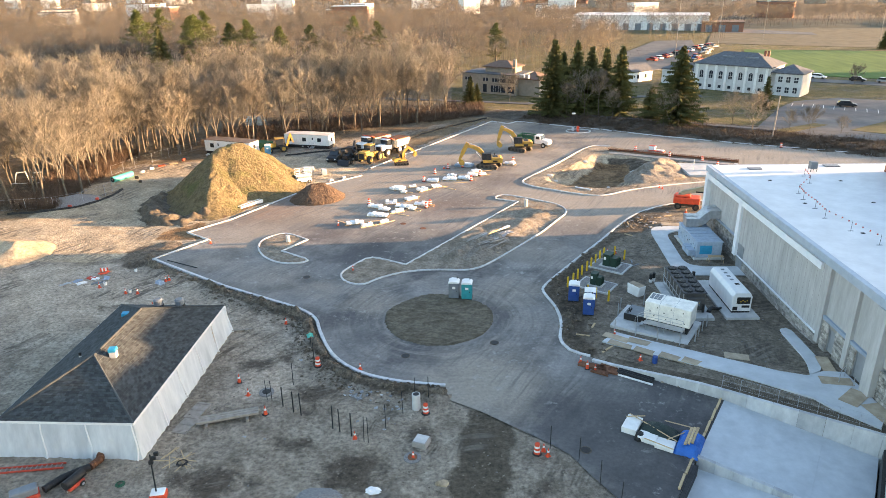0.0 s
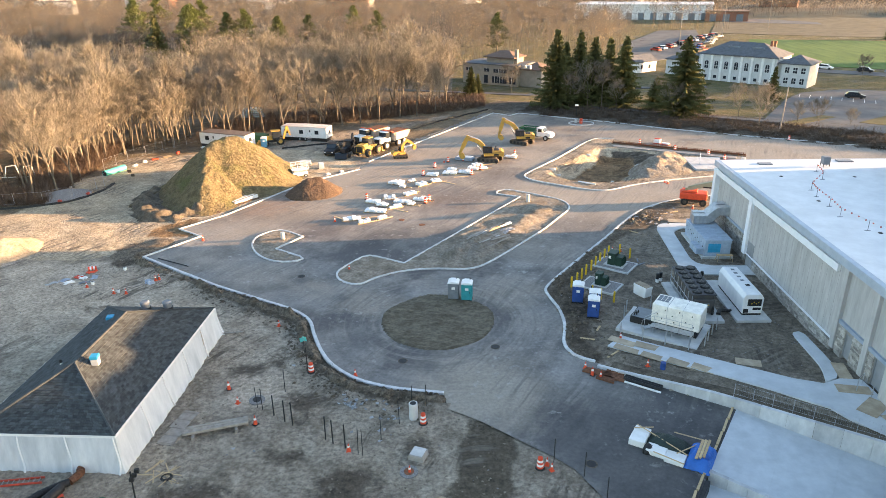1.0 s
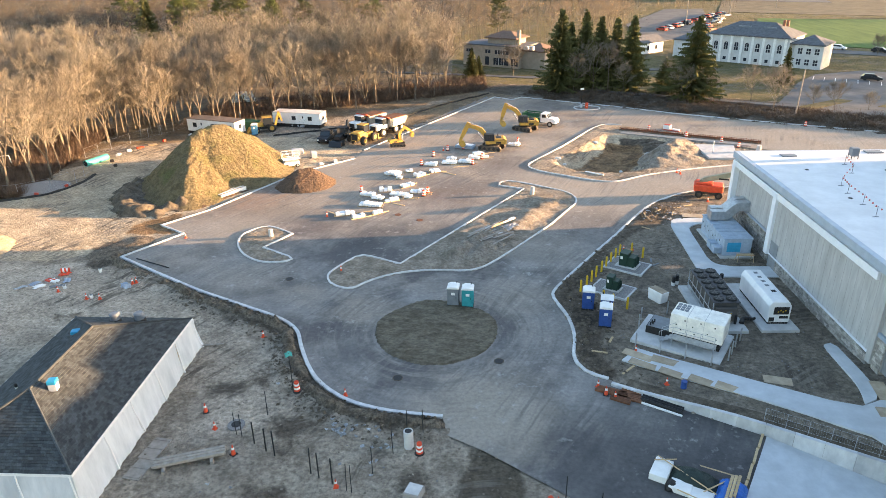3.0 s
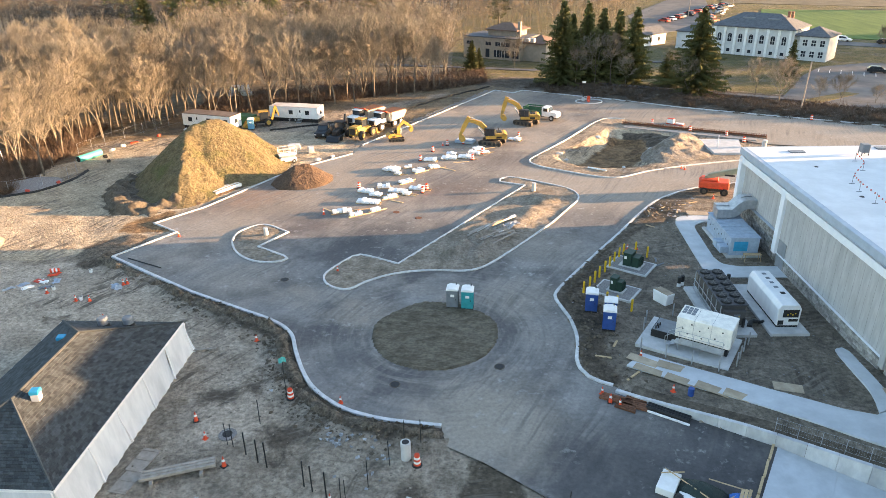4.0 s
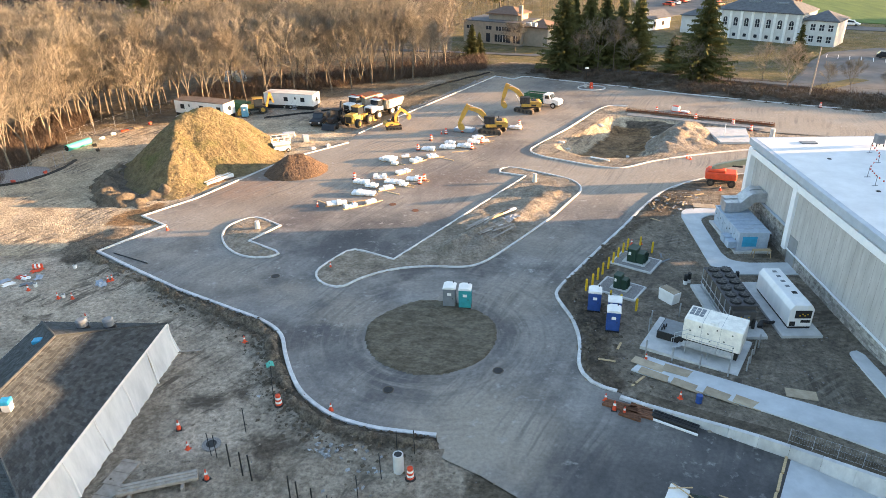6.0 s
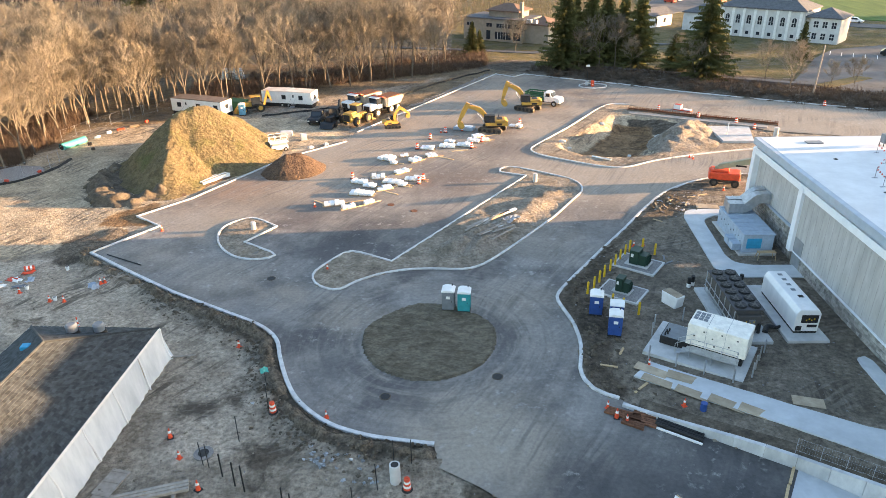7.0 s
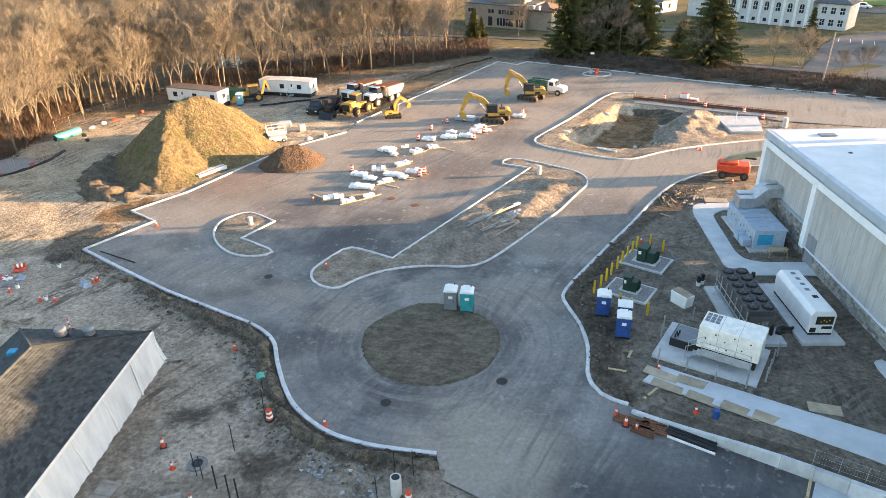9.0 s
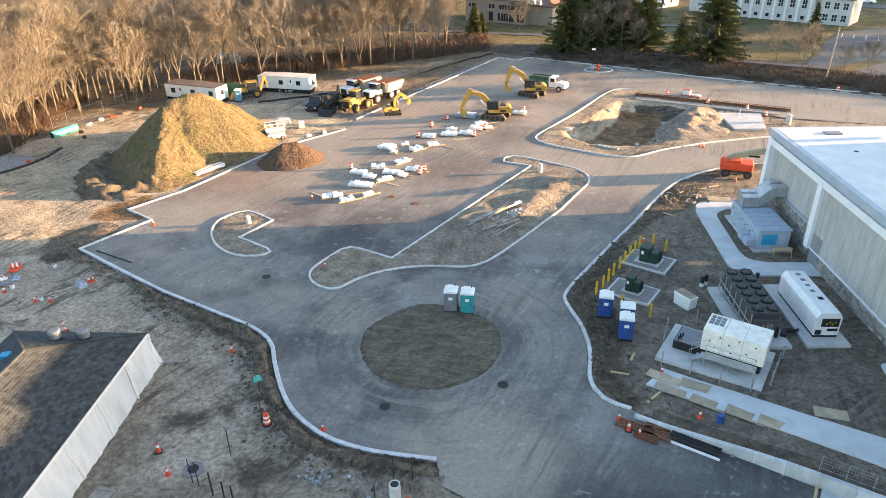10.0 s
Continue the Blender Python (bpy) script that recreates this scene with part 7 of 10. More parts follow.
for x, y, lx, ly, turn in STACKS:
    t = thing("wrapped_pallet", "white shrink-wrapped pallet of kerb stones on the asphalt", "pallet", x, y, turn, group="wrapped pallets")
    for yy in (-0.3, 0.3):
        B(t, "skid_timber", P_wood, -lx / 2 - 0.2, yy * ly - 0.05, 0.0, lx / 2 + (0.9 if rs.random() < 0.4 else 0.2), yy * ly + 0.05, 0.1, 0.0, "sawn timber skid")
    n = max(1, round(lx / 0.55))
    for i in range(n):
        hgt = rs.uniform(0.26, 0.48)
        B(t, "wrapped_block", P_snow, -lx / 2 + lx * i / n + 0.015, -ly / 2 + rs.uniform(-0.06, 0.06), 0.1, -lx / 2 + lx * (i + 1) / n - 0.015, ly / 2 + rs.uniform(-0.06, 0.06), 0.1 + hgt, 0.06)
# grey pallet, loose planks
t = thing("stone_pallet", "blue-grey wrapped stone stack behind the pallets", "pallet", 0.9, 115.2, -20)
B(t, "stone_block", M_sill, -1.6, -0.8, 0.0, 1.6, 0.8, 0.55, 0.12)
B(t, "top_wrap", P_snow, -1.3, -0.6, 0.55, 1.3, 0.6, 0.62, 0.03)
for i, (x, y, turn, ln) in enumerate(((0.2, 104.9, 14, 2.4), (3.6, 113.2, 20, 3.0), (5.0, 112.2, 22, 3.2), (-1.6, 101.6, -35, 2.2), (-8.0, 88.8, -30, 1.8), (-12.0, 86.3, 18, 2.2), (-16.2, 86.0, -40, 2.0))):
    t = thing("plank", "sawn timber plank lying on the asphalt", "plank", x, y, turn, group="loose planks")
    B(t, "board", P_wood, -ln / 2, -0.1, 0.0, ln / 2, 0.1, 0.06)

# white scissor machine, lumber and scrap beside the soil heap
sc = thing("scissor_lift", "white scissor lift with railed platform", "lift", -25.7, 105.6, 25)
B(sc, "chassis", P_whit, -1.2, -0.6, 0.3, 1.2, 0.6, 0.9, 0.05)
for a in (-0.8, 0.8):
    for b in (-0.55, 0.55):
        wheel(sc, a, b, 0.3, 0.2)
for k in range(3):
    B(sc, "scissor_arm", M_steel, -1.0, -0.5 + 0.4 * k, 0.9, 1.0, -0.44 + 0.4 * k, 1.25)
B(sc, "platform", P_whit, -1.3, -0.65, 1.25, 1.3, 0.65, 1.35)
for a in (-1.28, -0.43, 0.43, 1.28):
    for b in (-0.63, 0.63):
        C(sc, "post", P_whit, (a, b, 1.35), (a, b, 2.35), 0.03, n=6)
for z in (1.85, 2.35):
    for b in (-0.63, 0.63):
        C(sc, "rail", P_whit, (-1.28, b, z), (1.28, b, z), 0.03, n=6)
    for a in (-1.28, 1.28):
        C(sc, "rail", P_whit, (a, -0.63, z), (a, 0.63, z), 0.03, n=6)
for x, y, w, h, turn in ((-23.2, 110.6, 0.9, 1.0, 20), (-26.4, 113.2, 1.8, 0.7, 10), (-21.4, 106.5, 0.8, 0.35, 40), (-19.4, 107.9, 0.6, 0.4, 30)):
    t = thing("concrete_block", "pale broken concrete block on the dirt", "block", x, y, turn, group="concrete blocks")
    bm = bmesh.new()
    box(bm, -w / 2, -w * 0.4, -0.05, w / 2, w * 0.4, h, 0.08)
    for v in bm.verts:
        v.co += Vector((rs.uniform(-0.08, 0.08), rs.uniform(-0.08, 0.08), rs.uniform(-0.08, 0.05)))
    part("block", bm, M_conc, t)
for x, y, turn in ((-31.7, 94.0, 55), (-31.2, 93.6, 58)):
    t = thing("lumber_stack", "pale stack of long lumber beside the kerb", "lumber", x, y, turn, group="lumber stacks")
    for i in range(3):
        for j in range(2):
            B(t, "board", M_white if i != 1 else P_wood, -2.2 + 0.1 * j, -0.4 + 0.27 * i, 0.25 * j, 2.2 - 0.15 * i, -0.15 + 0.27 * i, 0.23 + 0.25 * j, 0.02)

# orange boom lift by the hall
bl = thing("boom_lift", "orange boom lift with an olive folded boom", "lift", 32.3, 90.6, -18)
for a in (-1.2, 1.2):
    for b in (-0.85, 0.85):
        wheel(bl, a, b, 0.48, 0.35, rimm=P_track)
B(bl, "chassis", P_track, -1.6, -0.6, 0.45, 1.6, 0.6, 0.8)
B(bl, "turntable", P_org, -1.9, -1.0, 0.85, 1.7, 1.0, 1.75, 0.12, "orange engine covers")
B(bl, "engine_cover", P_org, -1.7, -0.8, 1.75, 0.4, 0.8, 2.0, 0.1)
bm = bmesh.new()
arm_link(bm, (-0.9, 0, 2.2), (5.8, 0, 4.1), 0.6, 0.46, 0.45)
bo = part("boom", bm, P_olive, bl, "olive telescopic boom")
B(bo, "marking", M_black, 1.0, -0.28, 2.45, 2.2, -0.26, 2.65, 0.0, "dark marking bar", Matrix.Rotation(radians(0), 4, "Y"))
bm = bmesh.new()
arm_link(bm, (-0.9, 0.0, 1.5), (-1.0, 0, 2.3), 0.6, 0.5, 0.5)
part("boom_riser", bm, P_olive, bl)

# ---------------------------------------------------------------- the pit, its footing and slab
footing = slab("footing", "concrete strip footing beside the pit", [(28.0, 123.3), (47.0, 114.3), (47.5, 115.3), (28.5, 124.4)], -0.3, 0.12, M_mortar)
rb = thing("rebar_wall", "row of rusty reinforcing bars along a trench", "rebar", 38.9, 121.0, -25.4, 0.0)
for i in range(62):
    u = -11.5 + 23.0 * i / 61
    for w in (-0.35, 0.35):
        C(rb, "bar", P_rusty, (u, w, -0.2), (u + rs.uniform(-0.03, 0.03), w, 0.52 + rs.uniform(-0.05, 0.05)), 0.035, n=4)
for w in (-0.35, 0.35):
    for z in (0.18, 0.42):
        C(rb, "tie_bar", P_rusty, (-11.5, w, z), (11.5, w, z), 0.03, n=4)
B(rb, "form_panel", P_rusty, -11.5, 0.42, -0.2, 11.5, 0.5, 0.24, 0.0, "rust-stained form panel behind the bars")
B(rb, "trench_bed", M_dark, -11.6, -0.5, -0.2, 11.6, 0.42, 0.06)
slab("slab_on_grade", "pale new concrete slab beside the pit", [(38.1, 114.9), (44.2, 114.3), (42.3, 107.2), (38.0, 107.3)], -0.2, 0.3)
C(thing("pipe_post", "white pipe standing in the slab", "pipe", 39.4, 110.0, 0, 0.3), "pipe", M_white, (0, 0, 0), (0, 0, 1.9), 0.06, n=8)
C(thing("pipe_post", "short pale concrete post at the footing's end", "post", 46.6, 110.3, 0, 0.0), "post", M_conc, (0, 0, -0.2), (0, 0, 1.3), 0.35, n=10)
dm = thing("tool_skid", "white tool box on a red skid beside the trench", "tool box", 36.7, 125.6, -38)
dm.matrix_basis = dm.matrix_basis @ Matrix.Scale(0.66, 4)
B(dm, "box", M_white, -0.9, -0.6, 0.2, 0.9, 0.6, 1.3, 0.06)
B(dm, "lid", P_red, -0.8, -0.5, 1.3, 0.8, 0.5, 1.42, 0.03, "dark red lid")
B(dm, "skid", P_red, -1.0, -0.65, 0.0, 3.6, 0.65, 0.2)
B(dm, "tray", M_white, 1.4, -0.5, 0.2, 3.4, 0.5, 0.5, 0.03)
# boulders and heaps inside the pit enclosure
mound("spoil_mound", lambda X, Y: np.maximum(ridge_heap(X, Y, 31.8, 109.4, 34.8, 113.4, 4.2, 1.7, 2.0), np.maximum(ridge_heap(X, Y, 29.5, 106.0, 35.0, 107.4, 2.6, 0.8, 3.0), ridge_heap(X, Y, 34.5, 115.4, 36.5, 116.5, 2.2, 0.9, 5.0))) * (1 + 0.25 * wave(X, Y, 0.9, 2.0)), M_spoil, "heap of pale spoil beside the pit", 26, 42, 100, 119, 0.4)
for x, y, w in ((30.2, 112.4, 1.3), (31.3, 112.0, 1.2), (24.5, 106.0, 0.7), (22.8, 118.6, 0.8), (15.2, 108.6, 0.8), (16.1, 107.8, 0.6)):
    t = thing("boulder", "pale boulder in the pit", "boulder", x, y, rs.uniform(0, 180), group="boulders")
    bm = bmesh.new()
    bmesh.ops.create_icosphere(bm, subdivisions=2, radius=w / 2)
    for v in bm.verts:
        v.co = Vector((v.co.x * 1.4, v.co.y * 0.8, v.co.z * 0.7)) * rs.uniform(0.85, 1.15)
    part("stone", bm, M_conc, t)
t = thing("white_pipe", "white plastic pipe lying at the pit's edge", "pipe", 19.5, 101.2, -35)
C(t, "pipe", M_white, (-1.4, 0, 0.12), (1.4, 0, 0.12), 0.11, n=8)
for k, (x, y, w, l_, turn) in enumerate(((5.2, 81.2, 0.32, 3.4, 42), (4.6, 80.6, 0.28, 3.2, 45))):
    t = thing("timber", "long pale timber lying in the island", "timber", x, y, turn, 0.5, group="island timbers")
    B(t, "beam", P_wood if k else M_white, -l_ / 2, -w / 2, 0, l_ / 2, w / 2, 0.22, 0.02)
for x, y, s in ((9.6, 92.2, 0.0), (-22.0, 78.4, 0.0)):
    t = thing("hydrant_stub", "pale concrete bollard stub in the island", "post", x, y, 0, 0.05, "stubs")
    C(t, "stub", M_conc, (0, 0, 0), (0, 0, 1.1 if x > 0 else 0.9), 0.28, 0.25, 12)

# ---------------------------------------------------------------- loading bay and retaining wall


def wall_run(name, label, u0, u1, v0, v1, top, bot0, bot1, seg=1.22):
    """A run of concrete wall panels along the bay, each a part of its own."""
    w = empty(name, 0, 0)
    tagged(w, label, "wall", kind="structure")
    n = max(1, int((u1 - u0) / seg))
    for i in range(n):
        a, b = u0 + (u1 - u0) * i / n + 0.009, u0 + (u1 - u0) * (i + 1) / n - 0.009
        bm = bmesh.new()
        t0, t1 = top(a), top(b)
        pts = [bay(a, v0), bay(b, v0), bay(b, v1), bay(a, v1)]
        lo_ = [bm.verts.new((*p, z)) for p, z in zip(pts, (bot0, bot0, bot1, bot1))]
        hi_ = [bm.verts.new((*p, z)) for p, z in zip(pts, (t0, t1, t1, t0))]
        bm.faces.new(hi_), bm.faces.new(lo_[::-1])
        for k in range(4):
            bm.faces.new((lo_[k], lo_[(k + 1) % 4], hi_[(k + 1) % 4], hi_[k]))
        bmesh.ops.recalc_face_normals(bm, faces=bm.faces)
        part("wall_panel", bm, M_wallc, w)
    return w


M_wallc = mat("form_cast_concrete", (0.40, 0.41, 0.42), (0.54, 0.55, 0.55), 0.8, 0.85, 0.004, 0.15, c3=(0.30, 0.305, 0.31), size3=1.8, amount3=0.5, stretch=(1, 1, 0.5), rnd=0.16)
# retaining wall from the kerb's end, rising to the bay
wall_run("wall_retaining", "pale cast concrete retaining wall below the walk", -11.0, 16.0, -0.15, 0.15,
         lambda u: 0.22 + 0.66 * float(sstep(np.array((u + 11) / 10.5))), -2.4, -2.4, 1.8)
# planted soil strip behind the wall
bm = bmesh.new()
for i in range(24):
    u0, u1 = -10.0 + 1.08 * i, -10.0 + 1.08 * (i + 1)
    q = [bay(u0, -0.16), bay(u1, -0.16), bay(u1, -1.25), bay(u0, -1.25)]
    zt = [float(yard_z(np.array([p[0]]), np.array([p[1]]))[0]) + 0.02 for p in q]
    hi_ = [bm.verts.new((*p, z)) for p, z in zip(q, zt)]
    lo_ = [bm.verts.new((*p, -2.3)) for p in q]
    bm.faces.new(hi_[::-1])
    for k in range(4):
        bm.faces.new((lo_[k], lo_[(k + 1) % 4], hi_[(k + 1) % 4], hi_[k]))
bmesh.ops.remove_doubles(bm, verts=bm.verts, dist=0.001)
bmesh.ops.recalc_face_normals(bm, faces=bm.faces)
tagged(finish("ground_wall_strip", bm, M_dark), "dark soil strip behind the retaining wall", "ground", kind="structure")
# sloping slab of the bay, in pours
for i in range(3):
    u0, u1 = 0.0 + 3.55 * i, 3.55 * (i + 1) - 0.005
    bm = bmesh.new()
    vs = []
    for u, v in ((u0, 0.16), (u1, 0.16), (u1, 8.2), (u0, 8.2)):
        z = 0.03 - 0.10 * u
        vs.append((bm.verts.new((*bay(u, v), z)), bm.verts.new((*bay(u, v), z - 0.4))))
    bm.faces.new([a for a, b in vs]), bm.faces.new([b for a, b in vs][::-1])
    for k in range(4):
        bm.faces.new((vs[k][1], vs[(k + 1) % 4][1], vs[(k + 1) % 4][0], vs[k][0]))
    bmesh.ops.recalc_face_normals(bm, faces=bm.faces)
    tagged(finish("pavement_bay", bm, M_walk), "smooth new concrete slab sloping into the bay", "pavement", kind="structure")
wall_run("wall_bay", "low cast concrete wall between the bay slabs", 0.0, 11.0, 8.2, 8.5, lambda u: 0.22 - 0.10 * u, -2.4, -2.4)
bm = bmesh.new()
prism(bm, [bay(0.0, 8.5), bay(11.0, 8.5), bay(11.0, 22), bay(0.0, 22)], -1.4, -0.75)
bmesh.ops.recalc_face_normals(bm, faces=bm.faces)
tagged(finish("pavement_lower_bay", bm, M_walk), "lower concrete bay slab", "pavement", kind="structure")
for nm, v0, v1, z0, z1, lab in (("dock_wall", 0.16, 22.0, -2.4, 0.9, "concrete dock face at the end of the bay"),):
    bm = bmesh.new()
    prism(bm, [bay(11.0, v0), bay(12.0, v0), bay(12.0, v1), bay(11.0, v1)], z0, z1)
    bmesh.ops.recalc_face_normals(bm, faces=bm.faces)
    tagged(finish("wall_dock", bm, M_wallc), lab, "wall", kind="structure")
bm = bmesh.new()
prism(bm, [bay(10.75, 1.0), bay(10.99, 1.0), bay(10.99, 9.0), bay(10.75, 9.0)], -0.9, 0.3)
bmesh.ops.recalc_face_normals(bm, faces=bm.faces)
tagged(finish("dock_bumper", bm, M_black), "black rubber dock bumper on the wall", "bumper")
bm = bmesh.new()
prism(bm, [bay(-0.02, 9.2), bay(0.28, 9.2), bay(0.28, 14.0), bay(-0.02, 14.0)], -0.9, 0.06)
bmesh.ops.recalc_face_normals(bm, faces=bm.faces)
tagged(finish("trench_frame", bm, M_black), "black steel edge frame of the lower bay", "frame")
# edge boards along the slab's side
for i in range(7):
    x, y = bay(-0.25, 0.9 + 1.75 * i)
    t = thing("form_board", "sawn form board along the slab edge", "board", x, y, 58 + rs.uniform(-3, 3), 0.0, "form boards")
    B(t, "board", P_wood, -0.8, -0.08, 0.0, 0.8, 0.08, 0.14)

# fence of thin rails on the retaining wall, weeds strip behind it
fe = thing("wall_fence", "thin dark steel fence above the retaining wall", "fence", *bay(0, 0), -32, 0.85)
for i in range(9):
    C(fe, "post", M_steel, (-0.4 + 1.35 * i, 0.35, -0.3), (-0.4 + 1.35 * i, 0.35, 1.05), 0.016, n=6)
for z in (0.15, 0.6, 1.05):
    C(fe, "rail", M_steel, (-0.4, 0.35, z), (10.4, 0.35, z), 0.008, n=4)
for k in range(0, 80):
    C(fe, "wire", M_steel, (-0.35 + 0.135 * k, 0.35, 0.15), (-0.35 + 0.135 * k, 0.35, 1.05), 0.0025, n=3)
# plywood sheets over the walk
for i, (x, y, lx, ly, turn) in enumerate(((14.2, 52.9, 2.4, 0.9, -36), (16.2, 51.9, 2.3, 0.95, -30), (14.3, 51.6, 2.2, 0.8, -35), (16.3, 50.1, 2.3, 0.85, -35), (18.2, 48.8, 2.4, 0.9, -36), (19.6, 47.9, 1.8, 0.9, -36),
                                          (23.6, 48.9, 2.0, 1.0, -15), (30.3, 47.2, 2.6, 1.0, 80), (29.8, 44.6, 2.4, 1.1, -10), (30.0, 42.3, 1.4, 2.4, -50), (31.0, 40.0, 1.6, 3.0, 10))):
    zz = float(yard_z(np.array([x]), np.array([y]))[0]) + (0.11 if i not in (6,) else 0.03)
    t = thing("plywood_sheet", "weathered plywood sheet laid on the walk", "plywood", x, y, turn, zz, "plywood sheets")
    B(t, "sheet", P_ply, -lx / 2, -ly / 2, 0.0, lx / 2, ly / 2, 0.025)
# rail of the stoop at the door
st = thing("handrail", "galvanised handrail beside the side door", "handrail", 29.9, 44.4, 0, 0.9)
for p in ((0, 0), (0.9, 0.9), (0.6, -0.9)):
    C(st, "post", M_steel, (p[0], p[1], -0.1), (p[0], p[1], 1.05), 0.03, n=6)
C(st, "rail", M_steel, (0, 0, 1.05), (0.9, 0.9, 1.05), 0.025, n=6)
# steel and pipes by the wall
for i, (x, y, ln, turn, m_) in enumerate(((11.2, 48.3, 2.4, -25, P_rusty), (12.2, 47.7, 2.2, -25, P_rusty), (13.0, 48.3, 2.3, -12, P_rusty), (11.7, 47.4, 1.5, -30, P_rusty))):
    t = thing("steel_bundle", "bundle of rusty steel channels on the asphalt", "steel", x, y, turn, group="steel bundles")
    for k in range(4):
        B(t, "channel", m_, -ln / 2 + 0.05 * k, -0.36 + 0.19 * k, 0.0, ln / 2 - 0.04 * k, -0.22 + 0.19 * k, 0.16)
t = thing("pipe_bundle", "black drain pipes stacked along the wall", "pipes", 14.5, 46.75, -32)
for k in range(3):
    C(t, "pipe", M_black, (-1.5, -0.25 + 0.25 * k, 0.13), (1.5, -0.25 + 0.25 * k, 0.13), 0.12, n=8)
B(t, "bearer", M_white, -1.5, -0.62, 0.0, 1.6, -0.48, 0.1)
t = thing("small_drum", "small dark blue drum by the walk", "drum", 16.5, 48.4)
C(t, "drum", P_blue, (0, 0, 0), (0, 0, 0.6), 0.22, n=12)
# rubbish stack on the asphalt: insulation, tarpaulins, lumber
jk = thing("debris_stack", "heap of white insulation boards and lumber under a dark tarpaulin", "debris", 14.0, 38.6, -30)
for i, (x0, y0, x1, y1, h) in enumerate(((-2.4, -0.6, -1.3, 1.2, 0.5), (-1.1, -1.0, 0.2, -0.1, 0.4), (0.2, -1.2, 1.5, -0.2, 0.35))):
    B(jk, "insulation_board", M_white, x0, y0, 0.0, x1, y1, h, 0.03)
bm = bmesh.new()
bmesh.ops.create_grid(bm, x_segments=14, y_segments=10, size=1.0)
for v in bm.verts:
    px_, py_ = v.co.x * 1.5 + 0.1, v.co.y * 0.95 + 0.55
    v.co = Vector((px_, py_, max(0.02, 0.75 * (1 - abs(v.co.x) ** 3) * (1 - abs(v.co.y) ** 3) + rs.uniform(-0.07, 0.07))))
part("tarpaulin", bm, P_gtarp, jk, "dark green crumpled tarpaulin", True)
bm = bmesh.new()
bmesh.ops.create_icosphere(bm, subdivisions=2, radius=0.5)
for v in bm.verts:
    v.co = Vector((v.co.x * 0.8 - 1.0, v.co.y + -0.6, abs(v.co.z) * 1.1)) + Vector((rs.uniform(-0.06, 0.06),) * 3)
part("rubbish_bag", bm, M_black, jk, "black rubbish bag", True)
for a, b, c, d in ((-2.3, 1.1, 1.6, -0.6), (-2.4, 0.6, -1.2, 1.3), (0.9, -0.7, 1.9, 0.9), (0.2, 1.5, 2.6, 1.6), (-0.5, -1.3, 1.6, -1.6)):
    C(jk, "lumber", P_wood, (a, b, 0.62), (c, d, 0.66), 0.05, n=4)
bt = thing("covered_stack", "stack covered with a blue tarpaulin, boards on top", "stack", 16.1, 37.6, -30)
bm = bmesh.new()
bmesh.ops.create_grid(bm, x_segments=12, y_segments=16, size=1.0)
for v in bm.verts:
    k = 0.72 * (1 - abs(v.co.x) ** 6) * (1 - abs(v.co.y) ** 6)
    v.co = Vector((v.co.x * 0.85, v.co.y * 1.35, max(0.02, k + rs.uniform(-0.10, 0.10))))
part("tarpaulin", bm, P_tarp, bt, "creased blue tarpaulin", True)
for i in range(3):
    B(bt, "board", P_wood, -0.25 + 0.2 * i, -1.0 + 0.2 * i, 0.74, -0.08 + 0.2 * i, 1.2 + 0.1 * i, 0.84)

# ---------------------------------------------------------------- open ground before the house
for i, (x, y, h) in enumerate(((-15.7, 43.65, 1.85), (-15.25, 43.4, 1.9), (-14.2, 42.7, 1.8), (-13.2, 41.95, 1.9), (-12.5, 41.5, 2.0), (-9.75, 39.8, 2.0), (-9.15, 39.4, 2.0), (-8.2, 38.9, 1.95), (-7.2, 38.2, 2.1), (-6.85, 38.0, 2.15),
                               (-5.75, 39.7, 2.1), (-4.6, 41.6, 2.0), (-3.8, 43.6, 1.9), (-2.7, 43.6, 1.9), (-14.05, 45.7, 2.1), (-12.9, 48.8, 2.2), (6.2, 37.4, 1.9), (8.0, 36.0, 2.0), (9.0, 33.6, 2.1), (9.9, 31.6, 2.0))):
    t = thing("stake", "thin black steel stake driven into the soil", "stake", x, y, group="stakes")
    C(t, "rod", M_black, (0, 0, -0.2), (rs.uniform(-0.06, 0.06), rs.uniform(-0.05, 0.05), h), 0.05 if 1 < i < 8 else 0.03, n=6)
for x, y, lab in ((-16.0, 44.6, "concrete manhole ring with a raised cover in the soil"), (8.7, 37.2, "cast iron manhole cover in the asphalt"), (-3.55, 36.35, "rusty manhole cover with a cone"), (-5.0, 50.2, "cast iron manhole cover in the asphalt"), (3.0, 52.5, "cast iron manhole cover in the asphalt"),
                  (-17.4, 67.5, "cast iron manhole cover in the asphalt"), (-7.8, 85.2, "rusty manhole cover in the asphalt"), (-5.0, 83.3, "rusty manhole cover in the asphalt"), (-12.8, 92.6, "open dark manhole in the asphalt")):
    soil = "soil" in lab or "rusty manhole cover with" in lab
    t = thing("manhole", lab, "manhole", x, y, 0, gz(x, y) + (0.0 if soil else 0.004), "manholes")
    C(t, "ring", P_gravel if soil else P_rusty if "rusty" in lab else P_track, (0, 0, -0.1), (0, 0, 0.08 if soil else 0.012), 0.62 if soil else 0.42, n=20)
    C(t, "cover", P_rusty if "rusty" in lab else M_black, (0, 0, 0.0), (0, 0, 0.12 if soil else 0.022), 0.34, n=18)
t = thing("standing_pipe", "short grey concrete pipe standing on end", "pipe", -3.6, 42.3)
C(t, "pipe", M_conc, (0, 0, 0), (0, 0, 1.35), 0.33, 0.33, 16)
